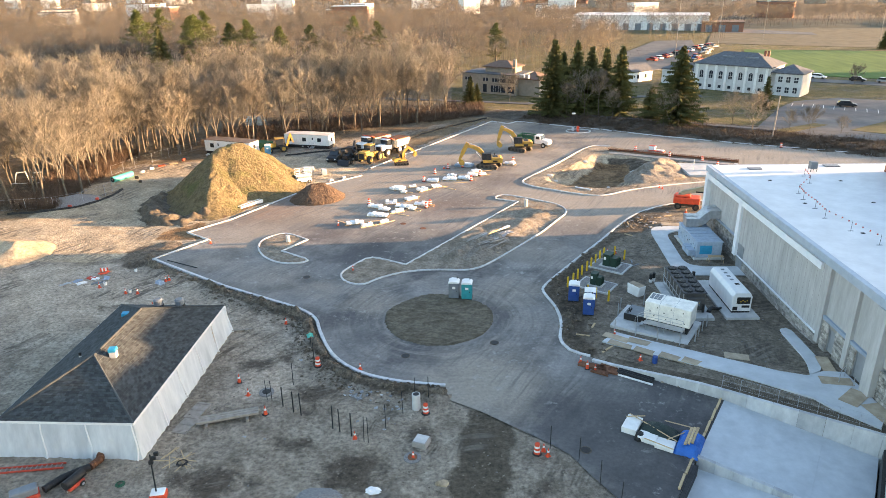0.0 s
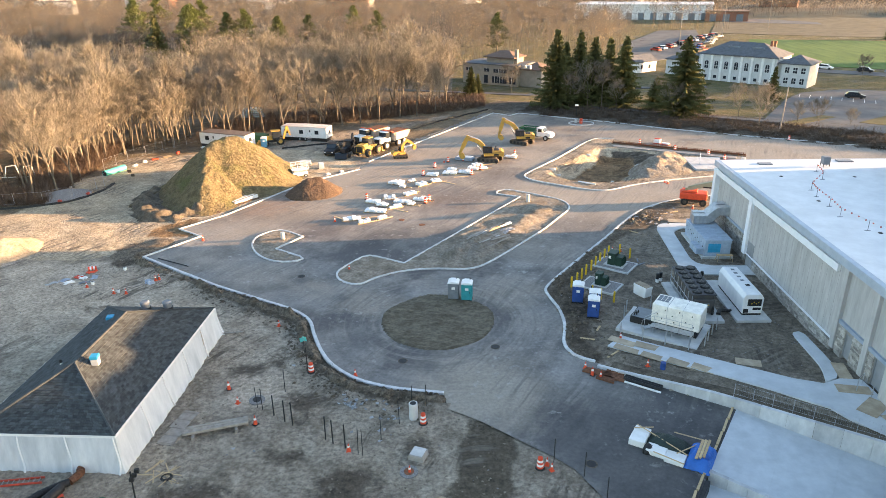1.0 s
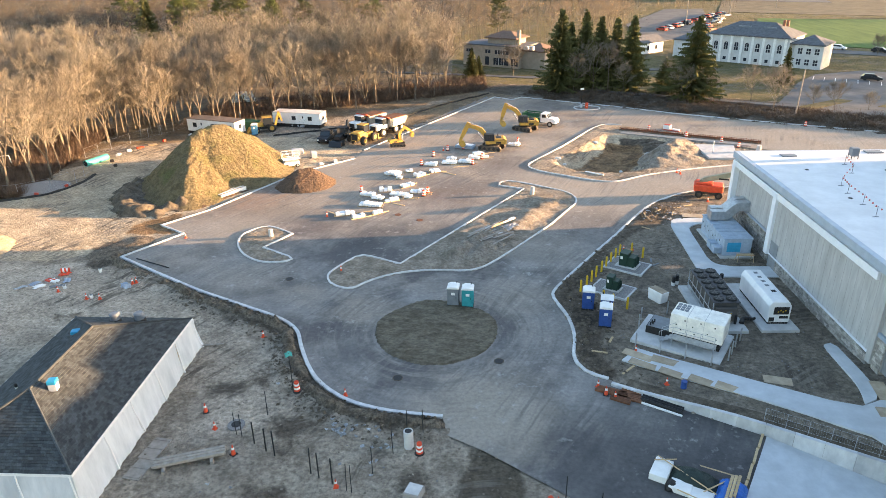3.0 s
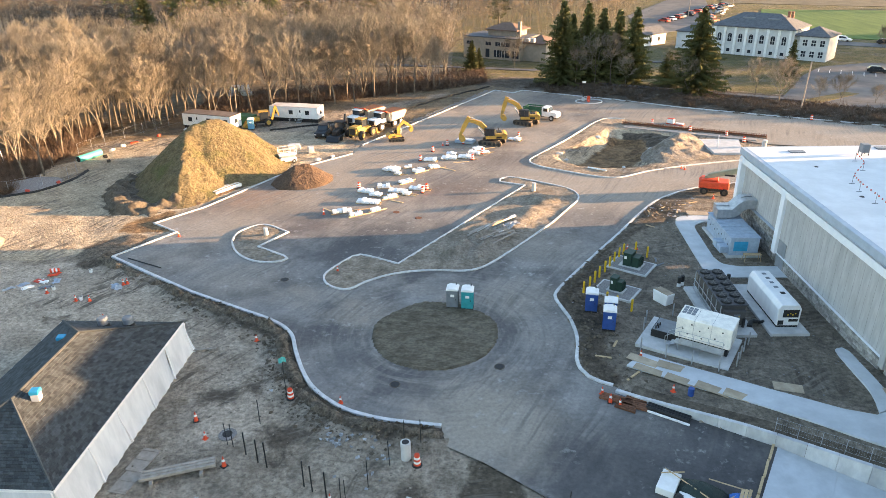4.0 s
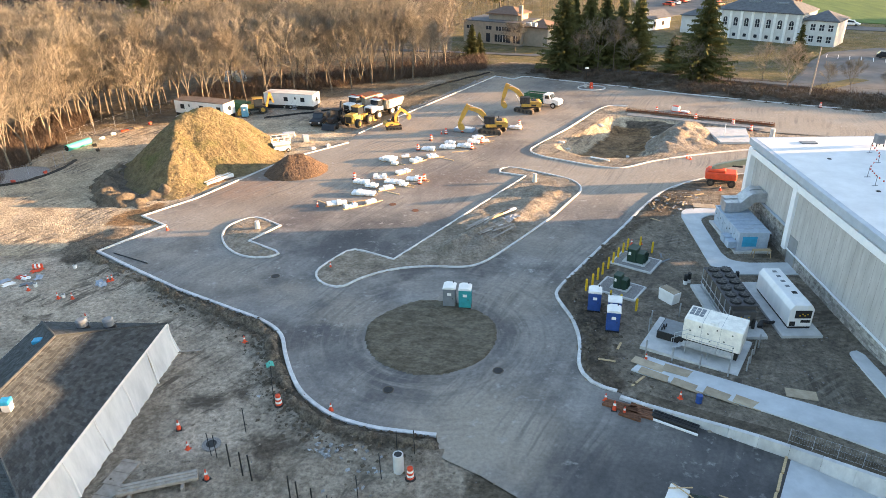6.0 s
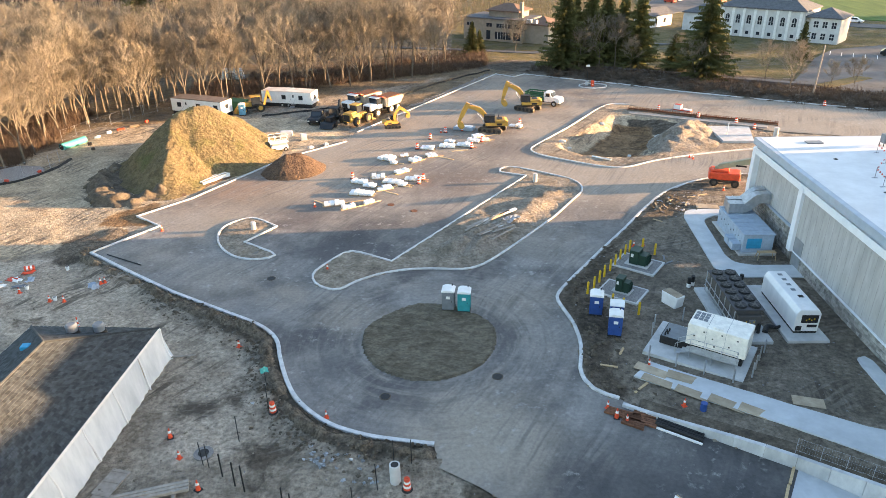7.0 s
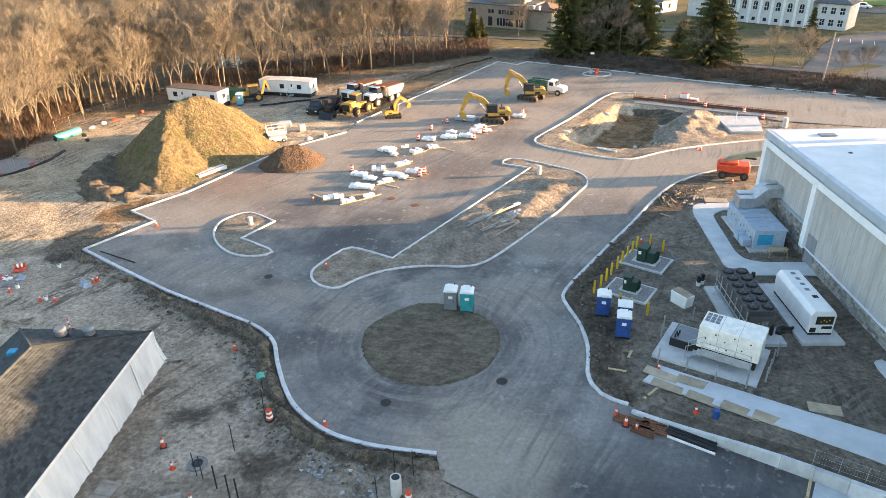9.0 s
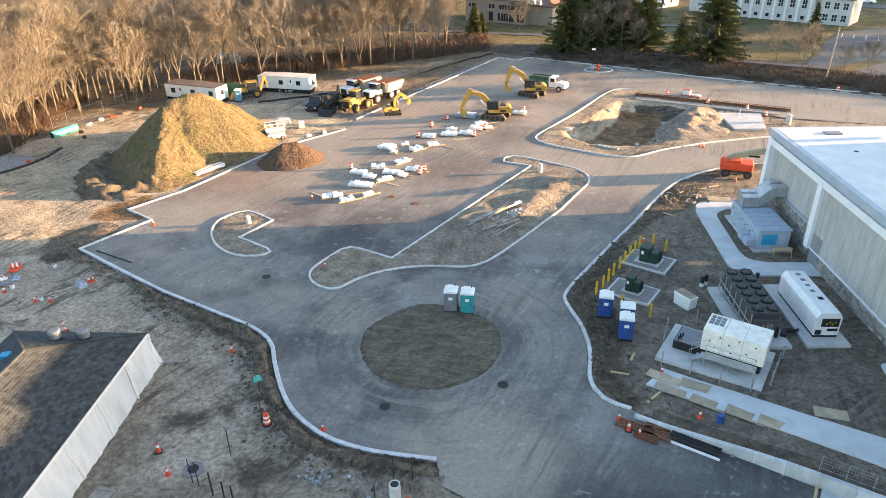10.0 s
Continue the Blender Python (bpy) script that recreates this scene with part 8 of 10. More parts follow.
# black disc paints the shaded hollow on the solid pipe's end
C(t, "pipe_bore", M_black, (0, 0, 1.352), (0, 0, 1.358), 0.24, n=14)
t = thing("concrete_box", "square precast concrete box with a pale lid", "concrete box", -3.0, 37.9, -20)
t.matrix_basis = t.matrix_basis @ Matrix.Diagonal((0.74, 0.74, 0.85, 1))
PR(t, "box", M_mortar, [(-0.75, 0), (0.75, 0), (0.68, 0.55), (-0.68, 0.55)], -0.7, 0.7, bevel=0.03)
B(t, "lid", M_conc, -0.6, -0.6, 0.55, 0.6, 0.6, 0.6, 0.02)
t = thing("beam_stack", "weathered square timbers resting on two sleepers", "timbers", -18.0, 40.9, 18)
for i in range(3):
    B(t, "beam", P_gwood, -2.3 + 0.1 * i, -0.35 + 0.25 * i, 0.28, 2.3, -0.12 + 0.25 * i, 0.5 + 0.03 * i, 0.02)
for x in (-1.6, 1.4):
    B(t, "sleeper", P_gwood, x - 0.1, -0.75, 0.0, x + 0.1, 0.6, 0.28, 0.02)
for x, y in ((-21.0, 40.2), (-21.2, 42.2)):
    t = thing("lying_board", "grey weathered form panel lying on the soil", "panel", x + (0.35 if y > 41 else 0), y, -12, group="form panels")
    B(t, "panel", P_gwood, -0.6, -1.05, 0.0, 0.6, 1.05, 0.07)
    for k in range(3):
        B(t, "batten", P_gwood, -0.6, -0.9 + 0.85 * k, 0.07, 0.6, -0.82 + 0.85 * k, 0.1)
for i in range(16):
    t = thing("lath", "thin split wood lath scattered on the soil", "wood scrap", -20.2 + rs.uniform(-1.0, 1.0), 36.3 + rs.uniform(-0.9, 0.9), rs.uniform(-80, 80), group="wood scraps")
    B(t, "lath", P_wood, -rs.uniform(0.4, 0.9), -0.035, 0.0, rs.uniform(0.4, 0.9), 0.035, 0.04)
for x, y, r in ((-19.7, 35.9, 0.38), (-23.0, 33.6, 0.3)):
    t = thing("hose_coil", "coil of black hose on the soil" if r > 0.35 else "coil of green hose on the soil", "hose", x, y)
    for k in range(3):
        bm = bmesh.new()
        rr = r - 0.05 * k
        for j in range(14):
            a0, a1 = 2 * math.pi * j / 14, 2 * math.pi * (j + 1) / 14
            cyl(bm, (rr * math.cos(a0), rr * math.sin(a0), 0.03 + 0.04 * k), (rr * math.cos(a1), rr * math.sin(a1), 0.03 + 0.04 * k), 0.03, n=5)
        part("hose_loop", bm, M_black if r > 0.35 else P_vgrn, t)
# ladder, heater and ducts by the house
t = thing("ladder", "red and silver extension ladder lying on the soil", "ladder", -29.9, 35.1, 8)
for y in (-0.25, 0.25):
    B(t, "stile", P_red, -2.2, y - 0.04, 0.02, 2.2, y + 0.04, 0.14)
for k in range(13):
    C(t, "rung", M_steel, (-2.0 + 0.33 * k, -0.24, 0.09), (-2.0 + 0.33 * k, 0.24, 0.09), 0.025, n=6)
t = thing("site_heater", "black and red portable heater on wheels", "heater", -25.9, 33.3, 70)
C(t, "barrel", M_black, (-0.7, 0, 0.6), (0.8, 0, 0.65), 0.32, n=14)
B(t, "tank", P_red, -0.6, -0.35, 0.15, 0.6, 0.35, 0.4, 0.05)
for y in (-0.42, 0.42):
    wheel(t, 0.3, y, 0.2, 0.1)
C(t, "stand", M_steel, (-0.6, 0, 0.3), (-0.6, 0, 0.0), 0.03, n=6)
t = thing("air_duct", "ribbed black flexible duct leading under the sheeting", "duct", 0, 0, 0, 0)
pth = [(-27.6, 32.7, 0.35), (-27.0, 33.7, 0.4), (-26.3, 34.4, 0.4), (-25.6, 34.9, 0.4), (-25.3, 35.7, 0.4), (-25.6, 36.3, 0.35)]
for i in range(len(pth) - 1):
    p, q = Vector(pth[i]), Vector(pth[i + 1])
    for k in range(4):
        a, b = p.lerp(q, k / 4), p.lerp(q, (k + 1) / 4)
        C(t, "duct_ring", M_black if i < 3 else P_rusty, a, b, 0.27, 0.23, 10)
t = thing("site_generator", "grey and red portable generator on the soil", "generator", -28.6, 32.2, 35)
B(t, "housing", P_grey, -0.8, -0.4, 0.3, 0.8, 0.4, 0.8, 0.08)
B(t, "base", P_red, -0.85, -0.42, 0.0, 0.85, 0.42, 0.3, 0.03)
lt = thing("light_tower", "orange and white light tower with a lowered mast", "light tower", -19.6, 31.9, 10)
B(lt, "housing", P_org, -0.5, -0.4, 0.3, 0.5, 0.4, 0.8, 0.06)
B(lt, "lid", M_white, -0.45, -0.35, 0.8, 0.45, 0.35, 0.9, 0.04)
C(lt, "mast", M_black, (-0.1, 0, 0.8), (-0.1, 0.2, 3.6), 0.05, n=8)
for k in range(3):
    B(lt, "floodlight", M_black, -0.25 + 0.2 * k, 0.1, 2.9 + 0.3 * k, 0.02 + 0.2 * k, 0.3, 3.15 + 0.3 * k, 0.02)
for a in (-0.6, 0.6):
    wheel(lt, 0.0, a, 0.3, 0.18)
t = thing("scrap_bag", "pale torn rubbish bag with scraps", "rubbish", -5.9, 33.0)
bm = bmesh.new()
bmesh.ops.create_icosphere(bm, subdivisions=3, radius=0.5)
for v in bm.verts:
    v.co = Vector((v.co.x * 1.2, v.co.y * 0.8, abs(v.co.z) * 0.5)) * rs.uniform(0.6, 1.1)
part("bag", bm, M_wrap, t)
t = thing("canvas_sack", "crumpled tan sack on the soil", "sack", -1.4, 33.6)
bm = bmesh.new()
bmesh.ops.create_icosphere(bm, subdivisions=2, radius=0.4)
for v in bm.verts:
    v.co = Vector((v.co.x * 1.2, v.co.y * 0.8, abs(v.co.z) * 0.6)) * rs.uniform(0.8, 1.15)
part("sack", bm, M_tan, t)
mound("gravel_mound", lambda X, Y: ridge_heap(X, Y, -9.7, 32.0, -9.3, 32.0, 1.5, 0.5, 1.0), P_gravel, "small heap of grey gravel", -12, -7, 30, 35, 0.15, "gravel heap")
# house roof furniture
for x, y, m_, sx in ((-27.15, 42.2, P_cyan, 0.36), (-29.85, 49.9, P_cyan, 0.36)):
    zz = HE + (HR - HE) * (1 - abs(x - (HX0 + HX1) / 2) / ((HX1 - HX0) / 2))
    t = thing("roof_vent", "boxed roof vent wrapped in bright blue film", "roof vent", x + 0.6, y, 10, zz - 0.32, "roof vents")
    B(t, "curb", M_conc, -sx * 0.7, -sx * 0.7, 0, sx * 0.7, sx * 0.7, 0.55, 0.02)
    B(t, "cap", m_, -sx * 0.8, -sx * 0.8, 0.5, sx * 0.8, sx * 0.8, 0.78, 0.04, "bright blue film")
for x, y, z in ((-27.4, 52.4, 3.98), (-25.6, 52.7, 3.85)):
    t = thing("vent_drum", "grey galvanised vent drum on the far roof slope", "vent", x, y, 0, z, "vent drums")
    C(t, "flashing", M_black, (0, 0, -0.35), (0, 0, 0.14), 0.5, 0.44, 14)
    C(t, "vent_pipe", P_grey, (0, 0, 0.14), (0, 0, 0.58), 0.38, n=16)
    C(t, "cowl", P_grey, (0, 0, 0.58), (0, 0, 0.7), 0.42, 0.3, 16)
t = thing("pipe_vent", "white and black plumbing vent on the roof", "vent pipe", -29.6, 42.9, 0, 4.0)
C(t, "pipe", M_white, (0, 0, -0.3), (0, 0, 0.45), 0.09, n=8)
C(t, "boot", M_black, (0, 0, 0.45), (0, 0, 0.7), 0.10, n=8)
# litter
for i, (x, y, m_) in enumerate(((-44.0, 65.6, M_steel), (-43.2, 66.6, M_sill), (-42.4, 66.0, M_white), (-41.6, 67.4, M_white), (-41.2, 68.8, P_org), (-40.2, 67.3, M_sill), (-42.0, 67.5, P_red), (-33.9, 66.4, M_sill), (-33.4, 66.1, M_steel), (-40.6, 66.0, P_grey))):
    t = thing("debris_piece", "crumpled sheet of building scrap on the soil", "scrap", x, y, rs.uniform(0, 180), group="scrap pieces")
    t.matrix_basis = t.matrix_basis @ Matrix.Scale(0.68, 4)
    bm = bmesh.new()
    bmesh.ops.create_grid(bm, x_segments=8, y_segments=6, size=0.5)
    for v in bm.verts:
        edge_ = 1 + 0.22 * math.sin(5 * v.co.x + 9 * v.co.y + 2.1 * i)
        v.co = Vector((v.co.x * 1.6 * edge_, v.co.y * 1.0 * (1.9 - edge_), 0.12 + 0.07 * math.sin(7 * v.co.x + i) + 0.06 * math.sin(9 * v.co.y + 2 * i) + rs.uniform(-0.02, 0.03)))
    bmesh.ops.solidify(bm, geom=bm.faces, thickness=0.05)
    part("sheet", bm, m_, t)

# ---------------------------------------------------------------- roof of the hall: small things
for x, y in ((35.9, 74.5), (43.8, 74.1), (35.9, 65.9), (37.0, 57.0), (43.0, 66.0)):
    t = thing("roof_drain", "dark roof drain in the membrane", "roof drain", x, y, 0, WZ + 0.095, "roof drains")
    C(t, "bowl", M_black, (0, 0, 0), (0, 0, 0.05), 0.22, 0.15, 12)
for x, y, s in ((46.0, 80.6, 0.9), (36.2, 79.6, 0.8)):
    t = thing("roof_hatch", "low grey roof hatch", "roof hatch", x, y, 0, WZ + 0.095, "roof hatches")
    B(t, "curb", P_grey, -s, -0.5 * s, 0, s, 0.5 * s, 0.12, 0.02)
t = thing("roof_fan", "dark roof fan on a frame", "roof fan", 42.6, 78.4, 0, WZ + 0.095)
B(t, "fan_box", P_grey, -0.4, -0.4, 0.3, 0.4, 0.4, 1.2, 0.05)
for a in (-0.35, 0.35):
    for b in (-0.35, 0.35):
        C(t, "leg", M_black, (a, b, 0), (a, b, 0.35), 0.04, n=6)
fl = [(40.6, 76.2), (39.8, 73.2), (36.8, 69.4), (36.3, 67.2), (36.1, 64.2), (35.6, 61.2), (36.2, 57.6), (36.8, 54.0), (38.0, 50.0)]
t = thing("flag_line", "warning line with red and orange flags on stands", "warning line", 0, 0, 0, WZ + 0.095)
for i, p in enumerate(fl):
    C(t, "stand", M_black, (*p, 0), (*p, 1.0), 0.018, n=5)
    B(t, "stand_foot", P_grey, p[0] - 0.25, p[1] - 0.04, 0, p[0] + 0.25, p[1] + 0.04, 0.04)
    if i:
        q = fl[i - 1]
        C(t, "rope", M_white, (*q, 0.95), (*p, 0.95), 0.012, n=4)
        for k in range(4):
            a = (k + 0.5) / 4
            x, y = q[0] + (p[0] - q[0]) * a, q[1] + (p[1] - q[1]) * a
            B(t, "flag", P_red if k % 2 else P_org, x - 0.06, y - 0.01, 0.78, x + 0.06, y + 0.01, 0.93)
for x, y in ((62.0, 86.5), (64.0, 86.6)):
    pass

# ---------------------------------------------------------------- fences, silt barrier, pipe on the west side


def fence_run(name, label, pts, h, gap, material, rails=(0.15, 1.0), category="fence"):
    t = thing(name, label, category, 0, 0, 0, 0)
    for (x0, y0), (x1, y1) in zip(pts, pts[1:]):
        n = max(1, int(math.dist((x0, y0), (x1, y1)) / gap))
        for k in range(n):
            x, y = x0 + (x1 - x0) * k / n, y0 + (y1 - y0) * k / n
            z = gz(x, y)
            C(t, "post", material, (x, y, z - 0.2), (x, y, z + h), 0.028, n=5)
        z0, z1 = gz(x0, y0), gz(x1, y1)
        for f in rails:
            C(t, "rail", material, (x0, y0, z0 + h * f), (x1, y1, z1 + h * f), 0.009, n=4)
        for k in range(int(math.dist((x0, y0), (x1, y1)) / 0.5)):
            a = k * 0.5 / math.dist((x0, y0), (x1, y1))
            x, y, z = x0 + (x1 - x0) * a, y0 + (y1 - y0) * a, z0 + (z1 - z0) * a
            if len(rails) > 1:
                C(t, "wire", material, (x, y, z + h * rails[0]), (x, y, z + h * rails[-1]), 0.002, n=3)
    return t


fence_run("chain_fence", "sagging chain-link fence round the stored stone", [(-68, 91.5), (-60.5, 93.0), (-57.3, 95.5), (-55.6, 99.0), (-56.0, 104.5)], 1.8, 2.6, M_steel)
fence_run("chain_fence", "chain-link fence along the wood's edge", [(-60.4, 111.2), (-58.6, 116.4), (-55.0, 123.0), (-51.0, 130.0)], 1.8, 2.6, M_steel)
fence_run("chain_fence", "old chain-link fence on the north bank", [(30.0, 153.0), (41.0, 145.5), (54.5, 137.0), (77.0, 125.5), (108.0, 110.0)], 1.9, 3.0, P_track)


def silt(name, pts, label):
    vs, fs = [], []
    for i, (x, y) in enumerate(smooth_line(pts, 1.0)):
        z = gz(x, y)
        o = 0.12 * math.sin(i * 1.3)
        for dx, dz in ((-0.12, -0.05), (-0.05, 0.28 + 0.08 * math.sin(i * 2.1)), (0.02, 0.28), (0.16, -0.05)):
            vs.append((x + dx, y + o + dx, z + dz))
    n = len(vs) // 4
    for i in range(n - 1):
        for k in range(3):
            fs.append((4 * i + k, 4 * i + 4 + k, 4 * i + 5 + k, 4 * i + 1 + k))
    return tagged(from_arrays(name, vs, fs, M_black), label, "silt barrier")


silt("silt_barrier", [(-66, 90.6), (-60.2, 91.8), (-56.6, 94.2), (-54.7, 98.2), (-54.6, 102.6)], "low black silt barrier on the dirt")
silt("silt_barrier", [(-33, 124.0), (-26.1, 126.8), (-20.0, 130.5), (-11.8, 136.8), (-4.5, 146.5), (2.0, 153.6), (6.5, 157.8)], "low black silt barrier along the wood's edge")
t = thing("drain_pipe", "large teal drain pipe lying by the fence", "pipe", -57.5, 109.0, 68)
C(t, "pipe", P_pipe, (-2.1, 0, 0.5), (2.1, 0, 0.5), 0.5, n=16)
# the dark inside of the pipe is a black disc on its closed end
C(t, "bore", M_black, (-2.11, 0, 0.5), (-2.105, 0, 0.5), 0.42, n=14)
for i, (x, y, m_, sx, sz) in enumerate(((-55.2, 109.3, M_black, 0.8, 0.7), (-53.6, 107.0, P_track, 0.7, 0.6), (-56.0, 113.2, M_white, 1.3, 0.5), (-55.2, 115.4, M_white, 1.0, 0.6), (-54.0, 117.0, P_org, 1.6, 0.3), (-52.6, 118.8, P_wood, 2.0, 0.25),
                                        (-51.5, 121.0, P_red, 0.9, 0.6), (-58.5, 93.8, P_red, 0.8, 0.5), (-56.0, 97.0, P_red, 0.7, 0.5), (-48.5, 125.5, M_white, 1.0, 0.4), (-34.5, 128.4, P_wood, 1.5, 0.5))):
    t = thing("supply_pack", "pack of site supplies on the dirt", "supplies", x, y, rs.uniform(0, 90), group="supply packs")
    bm = bmesh.new()
    box(bm, -sx * 0.36, -sx * 0.2, 0, sx * 0.36, sx * 0.2, sz * 0.7, 0.06)
    for v in bm.verts:
        v.co += Vector((rs.uniform(-0.06, 0.06), rs.uniform(-0.06, 0.06), rs.uniform(-0.05, 0.05)))
    part("wrapping", bm, m_, t)
mound("stone_mound", lambda X, Y: ridge_heap(X, Y, -61, 95.5, -59.0, 97.0, 3.2, 1.0, 1.0), P_gravel, "heap of grey stone inside the fence", -67, -54, 91, 102, 0.3, "stone heap")
M_turned = mat("turned_brown_earth", (0.085, 0.068, 0.05), (0.23, 0.19, 0.145), 0.45, 0.95, 0.2, 0.2, c3=(0.05, 0.04, 0.03), size3=1.3, amount3=0.8, grain=0.4, grain_size=0.15)
M_clod = mat("clod_earth", (0.085, 0.066, 0.045), (0.19, 0.15, 0.10), 0.7, 0.95, 0.15, 0.3, c3=(0.07, 0.055, 0.038), size3=2.2, amount3=0.8, grain=0.4, grain_size=0.2)
# clods at the foot of the soil heap
DUG = [(-46.2, 98.5), (-46.0, 94.5), (-44.6, 90.0), (-42.0, 87.0), (-38.5, 86.2), (-36.4, 88.5)]
mound("broken_earth", lambda X, Y: np.clip(1.1 * np.exp(-(line_gap(X, Y, DUG) / 1.5) ** 2) * np.clip(0.7 + 0.4 * wave(X, Y, 2.9, 2.0) + 0.35 * wave(X, Y, 1.3, 5.0) + 0.35 * wave(X, Y, 0.7, 9.0), 0.05, 1.5) - 0.12 + 0.35 * np.clip(wave(X, Y, 1.3, 8.0), 0, 1) * (np.hypot((X + 41) / 5.5, (Y - 92) / 6) < 1), 0, 3),
      M_dark, "broken bank of dark earth and clods before the soil heap", -50, -33, 82, 102, 0.25, "earth bank")
for i, (x, y, r) in enumerate(((-45.6, 96.6, 1.0), (-44.9, 93.0, 0.8), (-42.9, 89.6, 0.9), (-41.0, 88.0, 1.1), (-43.2, 94.0, 0.55), (-40.2, 90.8, 0.6), (-38.2, 88.0, 0.7), (-46.9, 91.5, 0.5), (-43.6, 86.4, 0.45), (-39.8, 85.6, 0.5), (-45.0, 100.0, 0.5))):
    t = thing("earth_clod", "large crumbling clod of earth before the soil heap", "clod", x, y, 40 * i, group="earth clods")
    bm = bmesh.new()
    bmesh.ops.create_icosphere(bm, subdivisions=3, radius=r)
    for v in bm.verts:
        a, b, c = v.co / r
        v.co *= 0.72 + 0.26 * math.sin(4.1 * a + i) * math.sin(3.7 * b + 2 * i) + 0.14 * math.sin(9 * a + 7 * c + i) + 0.10 * math.sin(17 * b + 13 * c) + rt.uniform(-0.1, 0.1)
        v.co.z = v.co.z * 0.6 + r * 0.15
    part("clod", bm, M_clod, t)
for x0, y0, x1, y1, r, h, m_, lab in ((-34.0, 89.0, -27.5, 100.5, 1.2, 0.3, M_rust, "strip of red-brown soil behind the kerb"),
                                      (-39.5, 74.0, -37.2, 77.0, 2.2, 0.22, M_turned, "dark turned soil at the kerb's corner")):
    mound("soil_bank", lambda X, Y: ridge_heap(X, Y, x0, y0, x1, y1, r, h, 2.0) * ~inside(X, Y, ROAD), m_, lab, min(x0, x1) - 4, max(x0, x1) + 4, min(y0, y1) - 4, max(y0, y1) + 4, 0.3)

# ---------------------------------------------------------------- beyond the site


def spruce_data(seed, h, r, lean=0.0, gappy=0.0):
    """Needle sprays on drooping boughs round a tapering stem."""
    rn = random.Random(seed)
    tv, tf = [], []
    tube_arrays([(Vector((0, 0, -0.3)), Vector((0, 0, h * 0.5)), 0.3, 0.2), (Vector((0, 0, h * 0.5)), Vector((0, 0, h)), 0.2, 0.02)], 7, tv, tf)
    cv, cf = [], []
    z = h * 0.04
    while z < h:
        f = z / h
        n = 10 if f < 0.8 else 6
        for k in range(n):
            if rn.random() < gappy:
                continue
            a = rn.uniform(0, 6.283)
            L = r * (1 - f) ** 0.85 * rn.uniform(0.25, 1.25) * (1 + 0.16 * math.sin(3 * a + seed) + 0.12 * math.sin(z * 1.9 + 2 * a)) + 0.25
            d = Vector((math.cos(a), math.sin(a), rn.uniform(-0.35, 0.05)))
            p = Vector((0, 0, z + rn.gauss(0, 0.25)))
            sd = Vector((-d.y, d.x, 0))
            m = max(3, int(L * 2.6))
            for i in range(m):
                t = (i + 0.6) / m
                c = p + d * L * t + Vector((0, 0, 0.35 * t * t * L * 0.3))
                w = (0.55 * (1 - t) + 0.30) * min(1.0, 0.35 + L * 0.3)
                for s_ in (-1, 1):
                    q = len(cv)
                    tip = c + sd * s_ * w * rn.uniform(0.8, 1.3) + d * 0.35 + Vector((0, 0, rn.uniform(-0.35, 0.02)))
                    cv += [c - d * 0.28, c + d * 0.22 + Vector((0, 0, 0.08)), tip]
                    cf.append((q, q + 1, q + 2))
                    q = len(cv)
                    tip = c + sd * s_ * w * rn.uniform(0.3, 0.7) + d * 0.3 + Vector((0, 0, rn.uniform(-0.6, -0.1)))
                    cv += [c - d * 0.2, c + d * 0.2, tip]
                    cf.append((q, q + 1, q + 2))
        z += 0.19 + 0.003 * h * (1 - f)
    return tv, tf, cv, cf


def pine_data(seed, h, r):
    """A white pine: an open stem with level, tufted, uneven boughs."""
    rn = random.Random(seed)
    tv, tf, cv, cf = [], [], [], []
    segs = [(Vector((0, 0, -0.3)), Vector((0, 0, h * 0.6)), 0.32, 0.2), (Vector((0, 0, h * 0.6)), Vector((0, 0, h * 0.97)), 0.2, 0.03)]
    z = h * 0.22
    while z < h:
        f = z / h
        for k in range(4):
            a = rn.uniform(0, 6.283)
            L = r * min(1.0, 2.0 * (1.04 - f)) * rn.uniform(0.45, 1.05)
            q = Vector((math.cos(a) * L, math.sin(a) * L, z + L * rn.uniform(0.0, 0.35)))
            segs.append((Vector((0, 0, z)), q, 0.06, 0.02))
            for j in range(int(6 + 5 * L)):
                c = Vector((0, 0, z)).lerp(q, rn.uniform(0.35, 1.05)) + Vector((rn.gauss(0, 0.4), rn.gauss(0, 0.4), rn.gauss(0.15, 0.2)))
                for m in range(6):
                    e = Vector((rn.gauss(0, 1), rn.gauss(0, 1), rn.gauss(0.4, 0.7))).normalized()
                    w = e.orthogonal().normalized() * 0.10
                    w.rotate(Matrix.Rotation(rn.uniform(0, 3.1), 3, e))
                    i = len(cv)
                    cv += [c - w, c + w, c + e * rn.uniform(0.4, 0.8)]
                    cf.append((i, i + 1, i + 2))
        z += rn.uniform(0.55, 0.85)
    tube_arrays(segs, 5, tv, tf)
    return tv, tf, cv, cf


FIRS = []
for sd, hh, rr, gp in ((1, 16, 4.7, 0.06), (2, 16, 4.2, 0.08), (3, 15, 5.9, 0.14)):
    tv, tf, cv, cf = spruce_data(sd, hh, rr, 0, gp)
    FIRS.append((mesh_of("trunk", tv, tf, M_bark), mesh_of("crown", cv, cf, M_fir), hh))
tv, tf, cv, cf = pine_data(9, 18, 5.6)
FIRS.append((mesh_of("trunk", tv, tf, M_bark), mesh_of("crown", cv, cf, M_pineg), 18))


